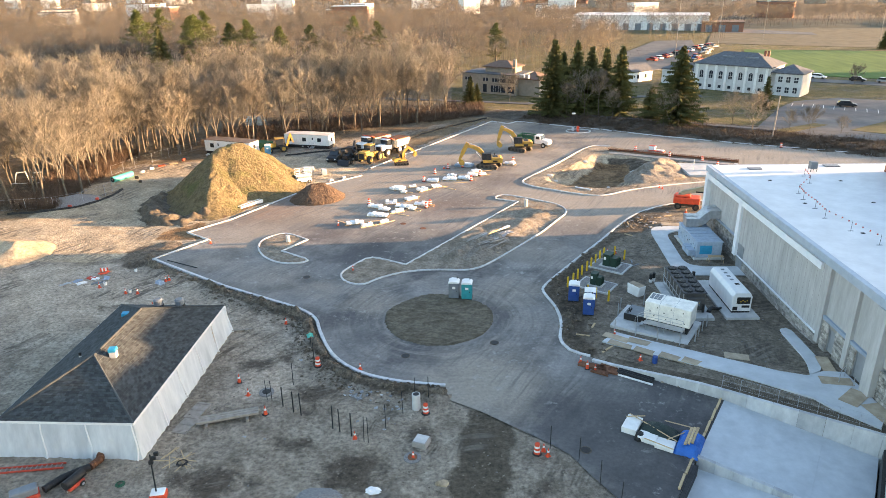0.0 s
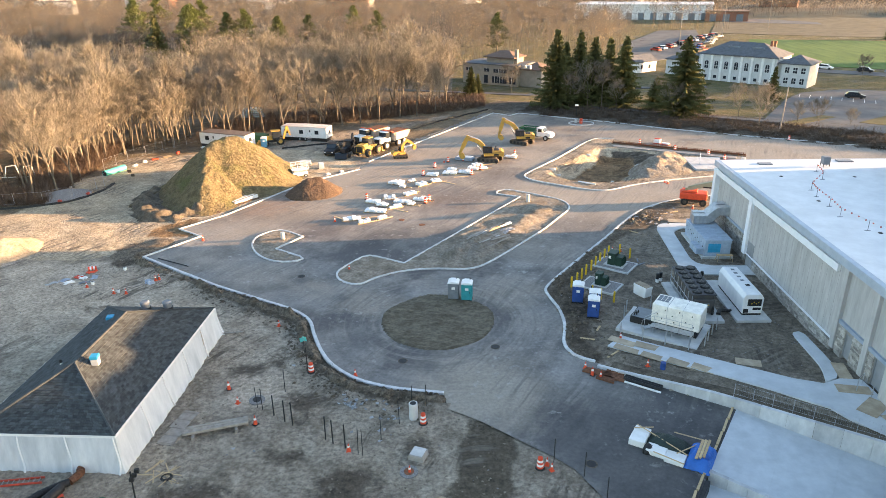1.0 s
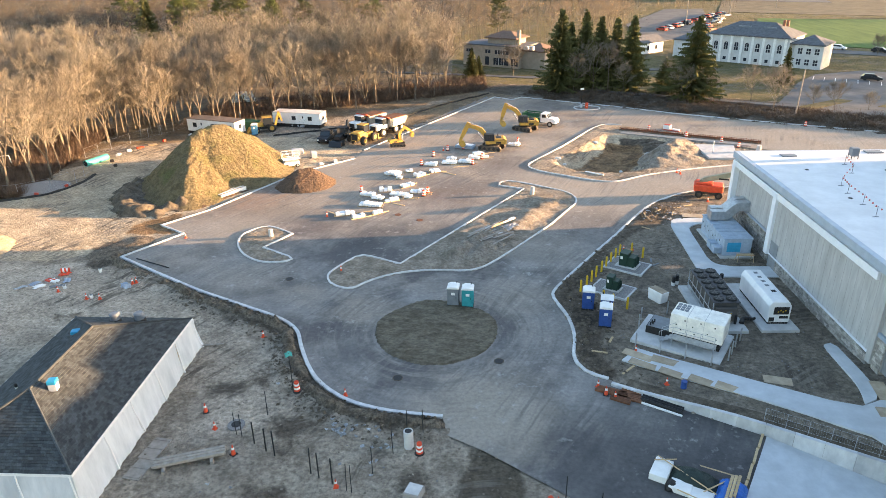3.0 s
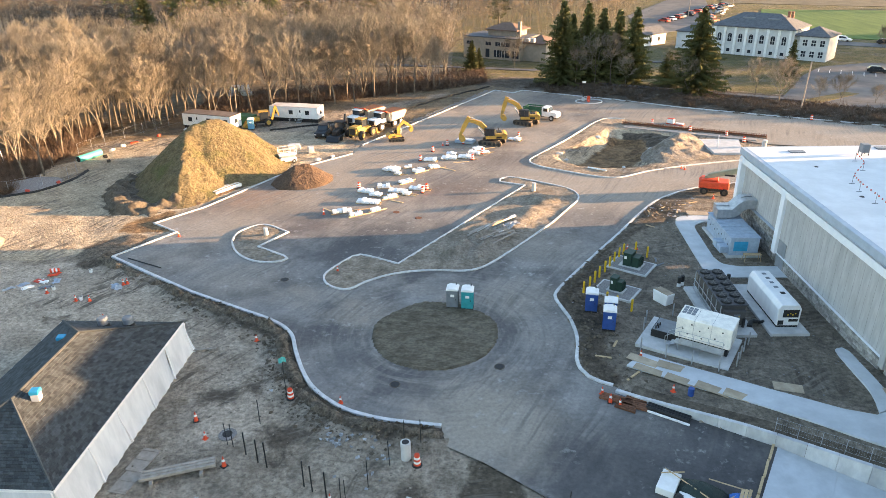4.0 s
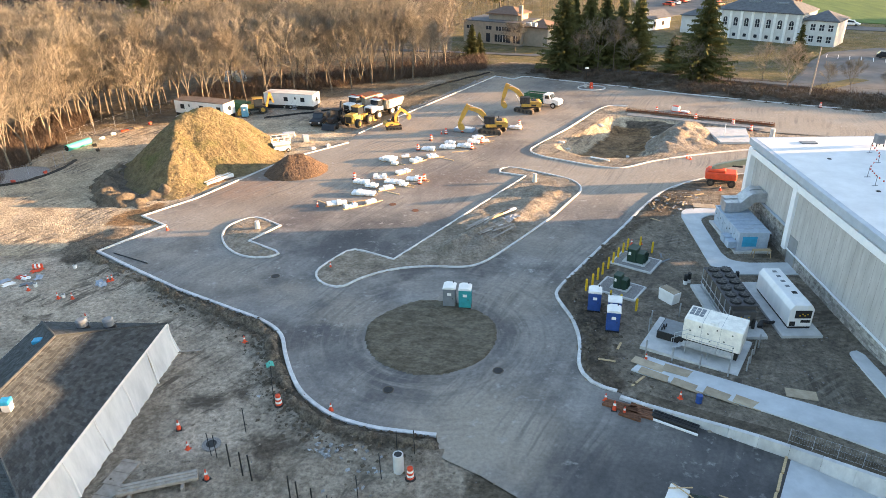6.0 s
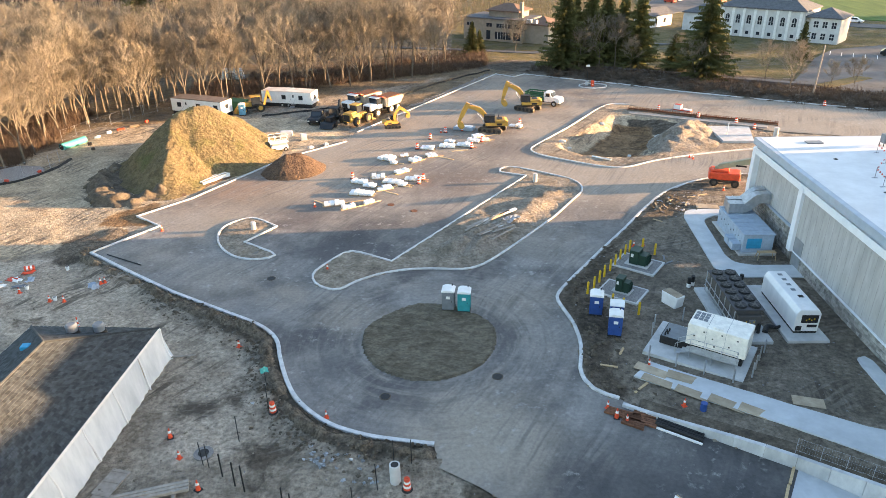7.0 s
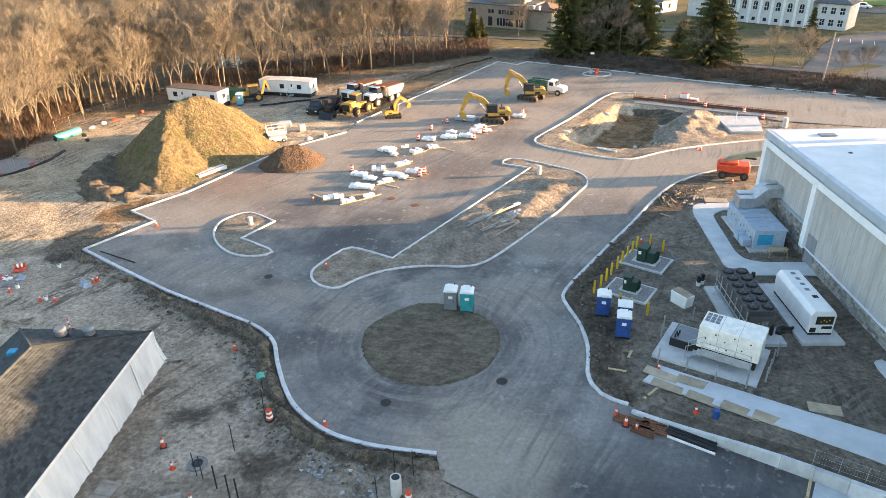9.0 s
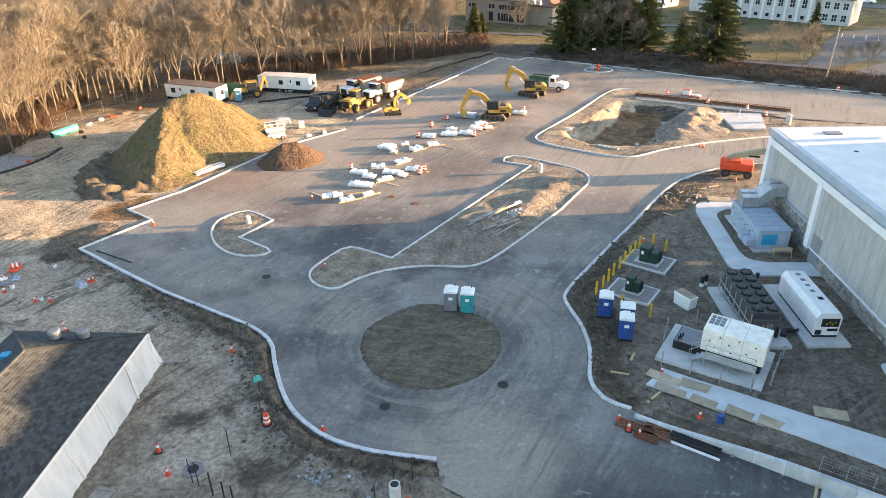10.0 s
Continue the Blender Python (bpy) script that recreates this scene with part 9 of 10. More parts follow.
def conifer(kind, x, y, h, rz, label, group):
    tr_, cr_, hh = FIRS[kind]
    t = new("spruce_tree" if kind < 3 else "pine_tree")
    t.matrix_basis = pose(x, y, gz(x, y), 0, 0, rz) @ Matrix.Scale(h / hh, 4)
    tagged(t, label, "tree", group)
    for me in (tr_, cr_):
        o = new(me.name, me)
        o.parent = t


for k, x, y, h in ((0, 21.9, 158.2, 16.8), (1, 24.6, 161.8, 14.0), (1, 27.6, 160.9, 16.6), (0, 31.1, 161.6, 15.4), (1, 34.3, 161.0, 15.2), (0, 37.4, 158.8, 15.8), (2, 48.0, 148.8, 16.4), (1, 74.4, 165.8, 8.0), (0, 3.0, 175.4, 7.4), (1, 4.8, 177.8, 5.4), (2, 43.8, 155.0, 7.6),
                   (0, 180, 300, 9), (1, 205, 292, 8), (0, -101, 236, 17)):
    conifer(k, x, y, h, rt.uniform(0, 360), "dark green spruce tree on the lawn beyond the site" if h > 9 else "small dark green spruce tree", "spruce trees")
for x, y, h in ((-119, 262, 21), (-140, 333, 19), (-90, 240, 20), (-96, 252, 19), (-80, 246, 17), (-74, 246, 18), (-108, 300, 19), (-61, 240, 16), (-55, 262, 15), (-30, 262, 16), (-44, 300, 16), (14, 260, 15)):
    conifer(3, x, y, h, rt.uniform(0, 360), "yellow-green white pine standing above the wood", "pine trees")
for k, x, y, s in ((5, 59.4, 136.0, 0.88), (5, 70.0, 142.3, 0.46), (5, 73.8, 141.5, 0.55), (5, 78.7, 138.4, 0.38), (1, 29.4, 158.2, 0.72), (6, 32.5, 157.0, 0.7), (5, 25.0, 157.4, 0.85), (5, 35.6, 156.6, 0.7), (5, 46.0, 147.6, 0.75), (4, 44.6, 156.0, 0.5), (5, 50.4, 147.4, 0.6), (5, 13.5, 181.0, 0.8), (5, 117, 205, 0.6), (5, 128, 203, 0.5), (1, 60, 148, 0.5)):
    bare_tree(k, x, y, s, rt.uniform(0, 360), label="bare small tree on the lawn beyond the site")


def car(x, y, rz, body, label="parked car in the lot", name="parked_car"):
    v = thing(name, label, "car", x, y, rz, 0.06, "parked cars")
    for a in (1.35, -1.35):
        for b in (-0.8, 0.8):
            C(v, "wheel", P_tyre, (a, b - 0.1, 0.32), (a, b + 0.1, 0.32), 0.32, n=10)
    PR(v, "body", body, [(-2.2, 0.35), (2.2, 0.35), (2.25, 0.7), (1.3, 0.95), (-2.1, 1.0), (-2.25, 0.7)], -0.88, 0.88, "", 0.05)
    PR(v, "cabin", M_glass, [(1.2, 0.93), (0.55, 1.45), (-1.5, 1.5), (-2.0, 0.95)], -0.78, 0.78)
    PR(v, "car_roof", body, [(0.55, 1.43), (0.5, 1.5), (-1.45, 1.55), (-1.55, 1.46)], -0.76, 0.76)


car(95.5, 168.4, -25, P_vblk, "black people carrier in the parking lot")
for x, y, c in ((112, 216.5, P_whit), (120.5, 209.8, P_vblk), (126.5, 206, P_vgry)):
    car(x, y, -40, c, "parked car on the street beyond the lot")
carpaint = (P_vblk, P_vgry, P_whit, P_vgry, P_vblk, P_red, P_blue)
for i in range(26):
    f = i % 13
    x, y = (74 + f * 3.4, 268 + f * 4.6) if i < 13 else (88 + f * 2.3, 262 + f * 4.9)
    car(x + rt.uniform(-1, 1), y + rt.uniform(-1, 1), 35 + rt.uniform(-8, 8) + (90 if i < 13 else 0), carpaint[rt.randrange(7)], "car in the far parking lot")


def sheet(name, pts, z, material, label, category, kind="structure"):
    bm = bmesh.new()
    prism(bm, pts, z - 1.0, z)
    bmesh.ops.recalc_face_normals(bm, faces=bm.faces)
    return tagged(finish(name, bm, material), label, category, kind=kind)


M_lot = mat("old_grey_asphalt", (0.08, 0.082, 0.085), (0.13, 0.13, 0.13), 4.0, 0.85, 0.005, 0.2, c3=(0.21, 0.20, 0.185), size3=12, amount3=0.5)
M_meadow = mat("dry_meadow", (0.10, 0.084, 0.052), (0.165, 0.135, 0.086), 6.0, 0.95, 0.04, 0.3, c3=(0.11, 0.085, 0.04), size3=22, amount3=0.7)
sheet("road_lot", [(60.5, 139.0), (78.0, 166.5), (86.5, 176.5), (100.0, 181.0), (165.0, 150.0), (130.0, 104.0), (98.0, 122.0)], 0.14, M_lot, "old grey parking lot with faded lines", "parking lot")
sheet("ground_lot_island", [(82, 141), (99, 153), (104, 150), (88, 136)], 0.20, M_lawn, "dry grass island in the parking lot", "grass")
sheet("ground_lot_verge", [(66.5, 141.6), (78.0, 148.5), (80.0, 146.5), (68, 138.8)], 0.20, M_lawn, "dry grass verge with small trees", "grass")
for i in range(11):
    x, y = 84.0 + i * 1.9, 172.0 - i * 1.35
    t = thing("parking_line", "faded white parking line", "marking", x, y, 62, 0.144, "parking lines")
    B(t, "line", M_white, -2.4, -0.06, 0.0, 2.4, 0.06, 0.006)
sheet("road_far_lot", [(60, 237), (66, 290), (98, 352), (116, 352), (107, 318), (100, 292), (88, 254)], 0.12, M_lot, "far grey parking lot", "parking lot")
sheet("road_street", [(104, 212), (170, 172), (174, 178), (107, 219)], 0.12, M_lot, "grey street beyond the white hall", "road")
sheet("ground_field", [(106, 262), (117, 222), (185, 182), (330, 280), (176, 292), (124, 306)], 0.11, M_green, "striped bright green sports turf", "turf")
sheet("ground_far_meadow", [(118, 336), (180, 306), (420, 330), (600, 520), (200, 470), (150, 420)], 0.10, M_meadow, "dry tan meadow beyond the turf", "meadow")
sheet("road_far_strip", [(159, 428), (192, 388), (188, 374), (146, 396)], 0.16, M_lot, "pale access strip across the meadow", "road")
sheet("pavement_lawn", [(-30, 190.5), (2, 181.5), (18, 176.5), (40, 186.0), (66, 186.0), (66.5, 188.0), (39, 188.2), (17.5, 179.0), (2.5, 183.6), (-30, 192.5)], 0.13, M_lot, "pale path across the lawn", "path")
sheet("pavement_bank", [(30, 157.0), (58, 143.2), (66, 139.5), (66.6, 141.0), (58.6, 145.0), (30.6, 159.0)], 0.6, M_lot, "worn pale path above the bank", "path")

# white hall with arched windows
P_dgr = paint("window_dark", 0.03, 0.035, 0.045, 0.2)
wh = thing("white_hall", "white two-storey hall with slate hip roof and arched windows", "building", 68.2, 201.2, -40.3, 0)
L, W, Hh = 21.0, 12.0, 7.0


def hip(parent, x0, x1, y0, y1, z, rise, over, material, name="roof", label=""):
    bm = bmesh.new()
    x0, x1, y0, y1 = x0 - over, x1 + over, y0 - over, y1 + over
    w = min((y1 - y0) / 2, (x1 - x0) / 2) * 0.98
    ym = (y0 + y1) / 2
    e = [bm.verts.new(p) for p in ((x0, y0, z), (x1, y0, z), (x1, y1, z), (x0, y1, z))]
    l_ = [bm.verts.new((v.co.x, v.co.y, z - 0.25)) for v in e]
    a, b = bm.verts.new((x0 + w, ym, z + rise)), bm.verts.new((x1 - w, ym, z + rise))
    bm.faces.new((e[0], e[1], b, a)), bm.faces.new((e[1], e[2], b)), bm.faces.new((e[2], e[3], a, b)), bm.faces.new((e[3], e[0], a))
    for i in range(4):
        bm.faces.new((l_[i], l_[(i + 1) % 4], e[(i + 1) % 4], e[i]))
    bm.faces.new(l_[::-1])
    return part(name, bm, material, parent, label)


M_wfar = mat("weathered_white_wall", (0.50, 0.50, 0.49), (0.60, 0.60, 0.59), 1.2, 0.7)
bw = B(wh, "wall", M_wfar, 0, 0, 0, L, W, Hh, 0.0, "white painted wall")
hip(wh, 0, L, 0, W, Hh + 0.25, 3.0, 0.4, M_roofg, label="slate-grey hip roof")
for i in range(8):
    x = 0.9 + i * (L - 1.8) / 7
    B(bw, "pilaster", M_white, x - 0.3, -0.22, 0, x + 0.3, 0.0, Hh)
for i in range(7):
    x = 0.9 + (i + 0.5) * (L - 1.8) / 7
    bm = bmesh.new()
    pr = [(x - 0.5, 3.3), (x + 0.5, 3.3), (x + 0.5, 4.9)] + [(x + 0.5 * math.cos(a), 4.9 + 0.5 * math.sin(a)) for a in np.linspace(0, math.pi, 8)[1:-1]] + [(x - 0.5, 4.9)]
    extrude_profile(bm, pr, -0.05, 0.02)
    w_ = part("window", bm, P_dgr, bw, "dark arched window")
    B(w_, "window_frame", M_white, x - 0.03, -0.08, 3.3, x + 0.03, -0.05, 5.3)
    B(w_, "window_frame", M_white, x - 0.5, -0.08, 4.1, x + 0.5, -0.05, 4.16)
    B(bw, "window", P_dgr, x - 0.4, -0.05, 0.7, x + 0.4, 0.02, 1.5, 0.0, "dark low window")
for x in (6.5, 13.0):
    B(wh, "skylight", P_grey, x, 3.2, Hh + 1.9, x + 3.2, 4.6, Hh + 2.25)
for x in (17.0, 17.9):
    B(wh, "chimney", M_brick, x, 5.2, Hh + 2.5, x + 0.6, 5.8, Hh + 4.0)
B(wh, "link_wall", M_wfar, L, 1.6, 0, L + 1.2, 9.0, 5.5, 0.0, "white link wall")
B(wh, "wing_wall", M_wfar, L + 1.2, 0.6, 0, L + 8.0, 9.0, 5.8, 0.0, "white wing wall")
hip(wh, L + 0.3, L + 8.0, 0.6, 9.0, 6.05, 1.9, 0.4, M_roofg, "wing_roof")
for i in range(3):
    for z in (0.9, 3.6):
        x = L + 2.1 + 2.0 * i
        f_ = B(wh, "window", P_dgr, x, 0.55, z, x + 1.0, 0.62, z + 1.4, 0.0, "dark sash window")
        B(f_, "window_frame", M_white, x - 0.06, 0.52, z + 0.66, x + 1.06, 0.55, z + 0.74)
        B(f_, "window_frame", M_white, x + 0.47, 0.52, z, x + 0.53, 0.55, z + 1.4)
B(wh, "side_wall", M_wfar, -10.5, 2.0, 0, 0.0, 10.0, 4.6, 0.0, "white side wing wall")
hip(wh, -10.5, -0.3, 2.0, 10.0, 4.8, 1.8, 0.4, M_roofg, "side_roof")

# tan two-storey house with brown roofs
M_tanw = mat("tan_stucco", (0.27, 0.235, 0.19), (0.35, 0.305, 0.25), 0.9, 0.9)
M_broof = mat("brown_roof", (0.13, 0.085, 0.065), (0.19, 0.125, 0.095), 0.8, 0.9)
ta = thing("tan_building", "tan two-storey building with brown and grey roofs", "building", 1.2, 200.0, -33, 0)
tw = B(ta, "wall", M_tanw, 0, 0, 0, 17.5, 10.0, 5.4, 0.0, "tan stucco wall")
B(ta, "flat_roof", M_roofg, -0.2, -0.2, 5.4, 17.7, 10.2, 5.65, 0.0, "grey flat roof edge")
B(ta, "upper_storey", M_tanw, 6.0, 3.0, 5.65, 14.5, 9.0, 7.2)
hip(ta, 5.6, 14.9, 2.6, 9.4, 7.3, 1.5, 0.3, M_broof, "upper_roof", "brown hip roof")
B(ta, "chimney", M_tanw, 14.6, 3.6, 5.6, 15.4, 4.4, 9.4)
B(ta, "side_wall", M_tanw, 17.5, 1.5, 0, 24.0, 9.0, 4.6)
hip(ta, 17.5, 24.0, 1.5, 9.0, 4.7, 1.6, 0.4, M_broof, "side_roof", "brown hip roof")
for i, (x, z, w_, h_) in enumerate(((7.0, 3.5, 1.6, 0.9), (10.0, 3.4, 4.4, 1.0), (15.2, 3.4, 1.8, 1.0), (4.5, 0.8, 0.9, 1.3), (7.0, 0.4, 1.2, 2.2), (9.6, 0.6, 4.6, 1.8), (15.0, 0.6, 2.0, 1.8), (1.0, 3.5, 2.2, 0.8))):
    f_ = B(tw, "window", P_dgr, x, -0.05, z, x + w_, 0.02, z + h_, 0.0, "dark window band")
    for k in range(1, int(w_ / 0.8)):
        B(f_, "mullion", M_white, x + 0.8 * k - 0.03, -0.07, z, x + 0.8 * k + 0.03, -0.05, z + h_)
for i in range(2):
    B(ta, "roof_unit", M_steel, 18.5 + 1.6 * i, 0.2, 5.0, 19.6 + 1.6 * i, 1.2, 5.9)

# little white house
lw = thing("white_house", "small white house with a grey roof", "house", 53.6, 213.0, 35, 0)
B(lw, "wall", M_white, 0, 0, 0, 9.0, 6.0, 3.0)
PR(lw, "roof", M_roofg, [(-0.4, 3.0), (9.4, 3.0), (9.4, 3.15), (-0.4, 3.15)], -0.4, 6.4)
bm = bmesh.new()
for a, b in ((-0.4, 3.0), (6.4, 3.0)):
    vs = [bm.verts.new(p) for p in ((-0.4, a, 3.1), (9.4, a, 3.1), (9.4, b, 4.9), (-0.4, b, 4.9))]
    vb = [bm.verts.new((v.co.x, v.co.y, v.co.z - 0.15)) for v in vs]
    bm.faces.new(vs), bm.faces.new(vb[::-1])
    for k in range(4):
        bm.faces.new((vb[k], vb[(k + 1) % 4], vs[(k + 1) % 4], vs[k]))
bmesh.ops.recalc_face_normals(bm, faces=bm.faces)
part("gable_roof", bm, M_roofg, lw, "grey gable roof")
PR(lw, "gable", M_white, [(9.0, 3.0), (9.02, 3.0), (9.02, 4.7), (9.0, 4.7)], 2.9, 3.1)
for x in (2.0, 5.5):
    B(lw, "window", P_dgr, x, -0.05, 1.0, x + 0.9, 0.0, 2.2)

# long white warehouse and other far roofs
for x, y, lx, ly, h, turn, rm, label in ((70, 436, 78, 30, 8, -18, M_roofm, "long white-roofed warehouse in the distance"), (138, 405, 22, 14, 5, -18, M_broof, "brown-roofed entrance block of the warehouse"), (330, 430, 60, 30, 9, -20, M_sill, "blue-grey industrial building in the distance")):
    t = thing("warehouse", label, "building", x, y, turn, 0)
    B(t, "wall", M_white if rm is not M_broof else M_brick, 0, 0, 0, lx, ly, h)
    B(t, "roof", rm, -0.4, -0.4, h, lx + 0.4, ly + 0.4, h + 0.5)
    for k in range(int(lx / 7)):
        B(t, "dock_door", P_grey, 2 + 7 * k, -0.1, 0.0, 5.5 + 7 * k, 0.0, 3.8)
# unseen trees added east of the parking lot, to throw shade over it
re_ = random.Random(31)
for _ in range(48):
    y = re_.uniform(137, 235)
    x = max(172, 0.72 * y + 32) + re_.uniform(0, 38)
    bare_tree(re_.choice((0, 1, 2, 4, 3)), x, y, re_.uniform(0.8, 1.05), re_.uniform(0, 360), label="unseen bare tree added to shade the old parking lot")
rh = random.Random(21)
for i in range(60):
    y = rh.uniform(480, 1150)
    x = rh.uniform(-0.68 * y, 0.66 * y)
    if x > 60 and y < 520:
        continue
    w_, d_, h_ = rh.uniform(10, 30), rh.uniform(9, 14), rh.uniform(7, 13)
    t = thing("distant_house", "distant pale-walled building among trees", "building", x, y, rh.uniform(-30, 30), 0, "distant buildings")
    B(t, "wall", rh.choice((M_white, M_white, M_tanw, M_brick)), 0, 0, 0, w_, d_, h_)
    B(t, "roof", rh.choice((M_roofm, M_roofg, M_roofm)), -0.3, -0.3, h_, w_ + 0.3, d_ + 0.3, h_ + 0.5)

# poles
for x, y, h, lab, r in ((62.6, 133.6, 8.2, "leaning weathered wooden utility pole", 0.16), (116, 316, 26, "tall floodlight pole at the sports field", 0.14), (88, 285, 24, "tall floodlight pole beside the far lot", 0.14), (195, 330, 20, "tall floodlight pole behind the field", 0.14), (150, 350, 18, "tall floodlight pole far off", 0.14)):
    t = thing("utility_pole" if h < 10 else "floodlight_pole", lab, "pole", x, y, 0)
    C(t, "shaft", P_gwood, (0, 0, -0.3), (0.25 if h < 10 else 0, 0, h), r, r * 0.7, 8)
    if h > 10:
        B(t, "lamp_head", M_steel, -0.9, -0.15, h - 0.2, 0.9, 0.15, h + 0.5)
lp = thing("lamp_base", "light pole base with a small round island at the lot's end", "lamp base", 24.6, 144.2)
C(lp, "base", M_conc, (0, 0, 0), (0, 0, 0.7), 0.3, n=10)
C(lp, "pole", M_black, (0, 0, 0.7), (0, 0, 3.6), 0.06, n=8)
B(lp, "lamp_head", M_white, -0.35, -0.15, 3.5, 0.35, 0.15, 3.85, 0.05)
C(lp, "sign_drum", P_org, (1.0, -0.4, 0.0), (1.0, -0.4, 1.0), 0.35, 0.3, 10)
kerb("kerb_lamp_island", [(25.6 + 2.6 * math.cos(a), 143.4 + 2.0 * math.sin(a)) for a in np.linspace(0, 6.283, 25)[:-1]], closed=True)


def brush(name, label, n, pick, seed, lo_=0.5, hi_=1.6, w=0.05, blades=16, material=None):
    """Dry undergrowth: sprays of thin blades."""
    rn = np.random.RandomState(seed)
    V, F, base = [], [], 0
    xs, ys = pick(rn, n)
    zs = ground_z(xs, ys)
    for x, y, z in zip(xs, ys, zs):
        h = rn.uniform(lo_, hi_)
        a = rn.uniform(0, 6.283, blades)
        p = np.stack([x + rn.normal(0, 0.25, blades), y + rn.normal(0, 0.25, blades), np.full(blades, z - 0.05)], 1)
        tip = p + np.stack([np.cos(a) * h * 0.6, np.sin(a) * h * 0.6, h * rn.uniform(0.5, 1.1, blades)], 1)
        s_ = np.stack([-np.sin(a), np.cos(a), np.zeros(blades)], 1) * w
        mid = (p + tip) / 2
        V.append(np.stack([mid - s_ - (mid - p) * 0.9, mid + s_, tip], 1).reshape(-1, 3))
        F += [(base + 3 * k, base + 3 * k + 1, base + 3 * k + 2) for k in range(blades)]
        base += 3 * blades
    return tagged(from_arrays(name, np.concatenate(V), F, material or P_brush), label, "brush", kind="stuff")


P_scrub = mat("dark_scrub", (0.05, 0.037, 0.027), (0.105, 0.077, 0.055), 2.0, 0.95, rnd=0.2)


def on_bank(rn, n):
    u = rn.uniform(0, 100, n)
    v = 1.0 + 13 * rn.uniform(0, 1, n) ** 1.3 + 1.5 * np.sin(u * 0.7)
    return 13.4 + u * 0.87 + v * 0.50, 154.6 - u * 0.50 + v * 0.86


def wood_edge(rn, n):
    u = rn.uniform(0, 1, n)
    d = np.abs(rn.normal(0, 9, n))
    left = rn.rand(n) < 0.4
    x = np.where(left, -60 - 0.5 * d - 3 * u, -52 + 58 * u)
    y = np.where(left, 92 + 35 * u, 132 + 30 * u + 1.0 * d)
    return x, y


back = [(x_ := rf.uniform(60, 520), rf.uniform(445, 540) - 0.10 * (x_ - 60)) for _ in range(760)]
far_woods("field_wood", back, 5, "leafless brown wood behind the meadow", 9, 14, blades=130, width=0.2, material=M_twigf)
brush("bank_brush", "dry brown brush on the north bank", 3600, on_bank, 3, 0.15, 0.8, 0.035, material=P_scrub)
brush("bank_scrub", "thin dark scrub standing on the north bank", 150, on_bank, 13, 0.8, 2.2, 0.02, 30, material=P_scrub)
brush("wood_edge_brush", "dry reddish undergrowth along the wood's edge", 4600, wood_edge, 4, 0.4, 1.9, 0.035)


# ---------------------------------------------------------------- stones, clods and litter strewn on the soil


def strewn(name, label, n, pick, seed, r0, r1, material, flat=0.6):
    """Loose stones or clods, each a small uneven octahedron."""
    rn = np.random.RandomState(seed)
    xs, ys = pick(rn, n)
    xs, ys = xs[~inside(xs, ys, ROAD)], ys[~inside(xs, ys, ROAD)]
    zs = ground_z(xs, ys)
    V, F = [], []
    dirs = np.array([(1, 0, 0), (0, 1, 0), (-1, 0, 0), (0, -1, 0), (0, 0, 1), (0, 0, -1)], float)
    for i, (x, y, z) in enumerate(zip(xs, ys, zs)):
        r = r0 + (r1 - r0) * rn.rand() ** 3
        a = rn.uniform(0, 6.283)
        c, s_ = math.cos(a), math.sin(a)
        d = dirs * rn.uniform(0.6, 1.2, (6, 1)) * (r, r * rn.uniform(0.6, 1), r * flat)
        V.append(np.stack([x + d[:, 0] * c - d[:, 1] * s_, y + d[:, 0] * s_ + d[:, 1] * c, z + r * 0.2 + d[:, 2]], 1))
        k = 6 * i
        F += [(k, k + 1, k + 4), (k + 1, k + 2, k + 4), (k + 2, k + 3, k + 4), (k + 3, k, k + 4)]
    return tagged(from_arrays(name, np.concatenate(V), F, material), label, "stones", kind="stuff")


def along_kerb(rn, n):
    p = np.array(KERB_W)[rn.randint(0, len(KERB_W), n)]
    o = np.abs(rn.normal(1.6, 0.9, n))
    a = rn.uniform(3.3, 4.4, n)
    return p[:, 0] + np.cos(a) * o, p[:, 1] + np.sin(a) * o


def south_field(rn, n):
    x, y = rn.uniform(-45, 9, n), rn.uniform(28, 72, n)
    k = ~((x < -21.5) & (x > -33.5) & (y > 35.5) & (y < 56.5))
    return x[k], y[k]


def west_field(rn, n):
    return rn.uniform(-60, -26, n), rn.uniform(74, 122, n)


def yard_field(rn, n):
    x, y = rn.uniform(9.5, 30, n), rn.uniform(46, 90, n)
    k = inside(x, y, YARD) & (x < 31)
    return x[k], y[k]


P_scrap = mat("dusty_plastic", (0.24, 0.26, 0.28), (0.42, 0.44, 0.46), 0.15, 0.5, rnd=0.4)
# ragged ridge of spoil thrown up behind the western kerb
def spoil(X, Y):
    d = line_gap(X, Y, BERM_W)
    h = 0.62 * np.exp(-((d - 1.0 - 0.25 * wave(X, Y, 2.7, 3.0)) / 0.48) ** 2) * np.clip(0.5 + 0.5 * wave(X, Y, 1.9, 6.0) + 0.45 * wave(X, Y, 0.7, 2.0) + 0.3 * wave(X, Y, 0.33, 7.0), 0, 1.4) - 0.06
    return np.where(inside(X, Y, ROAD), 0.0, np.clip(h, 0, 2))


mound("spoil_ridge", spoil, M_turned, "ragged ridge of brown spoil along the kerb", -38.5, -1.0, 43.0, 73.5, 0.17, "spoil")
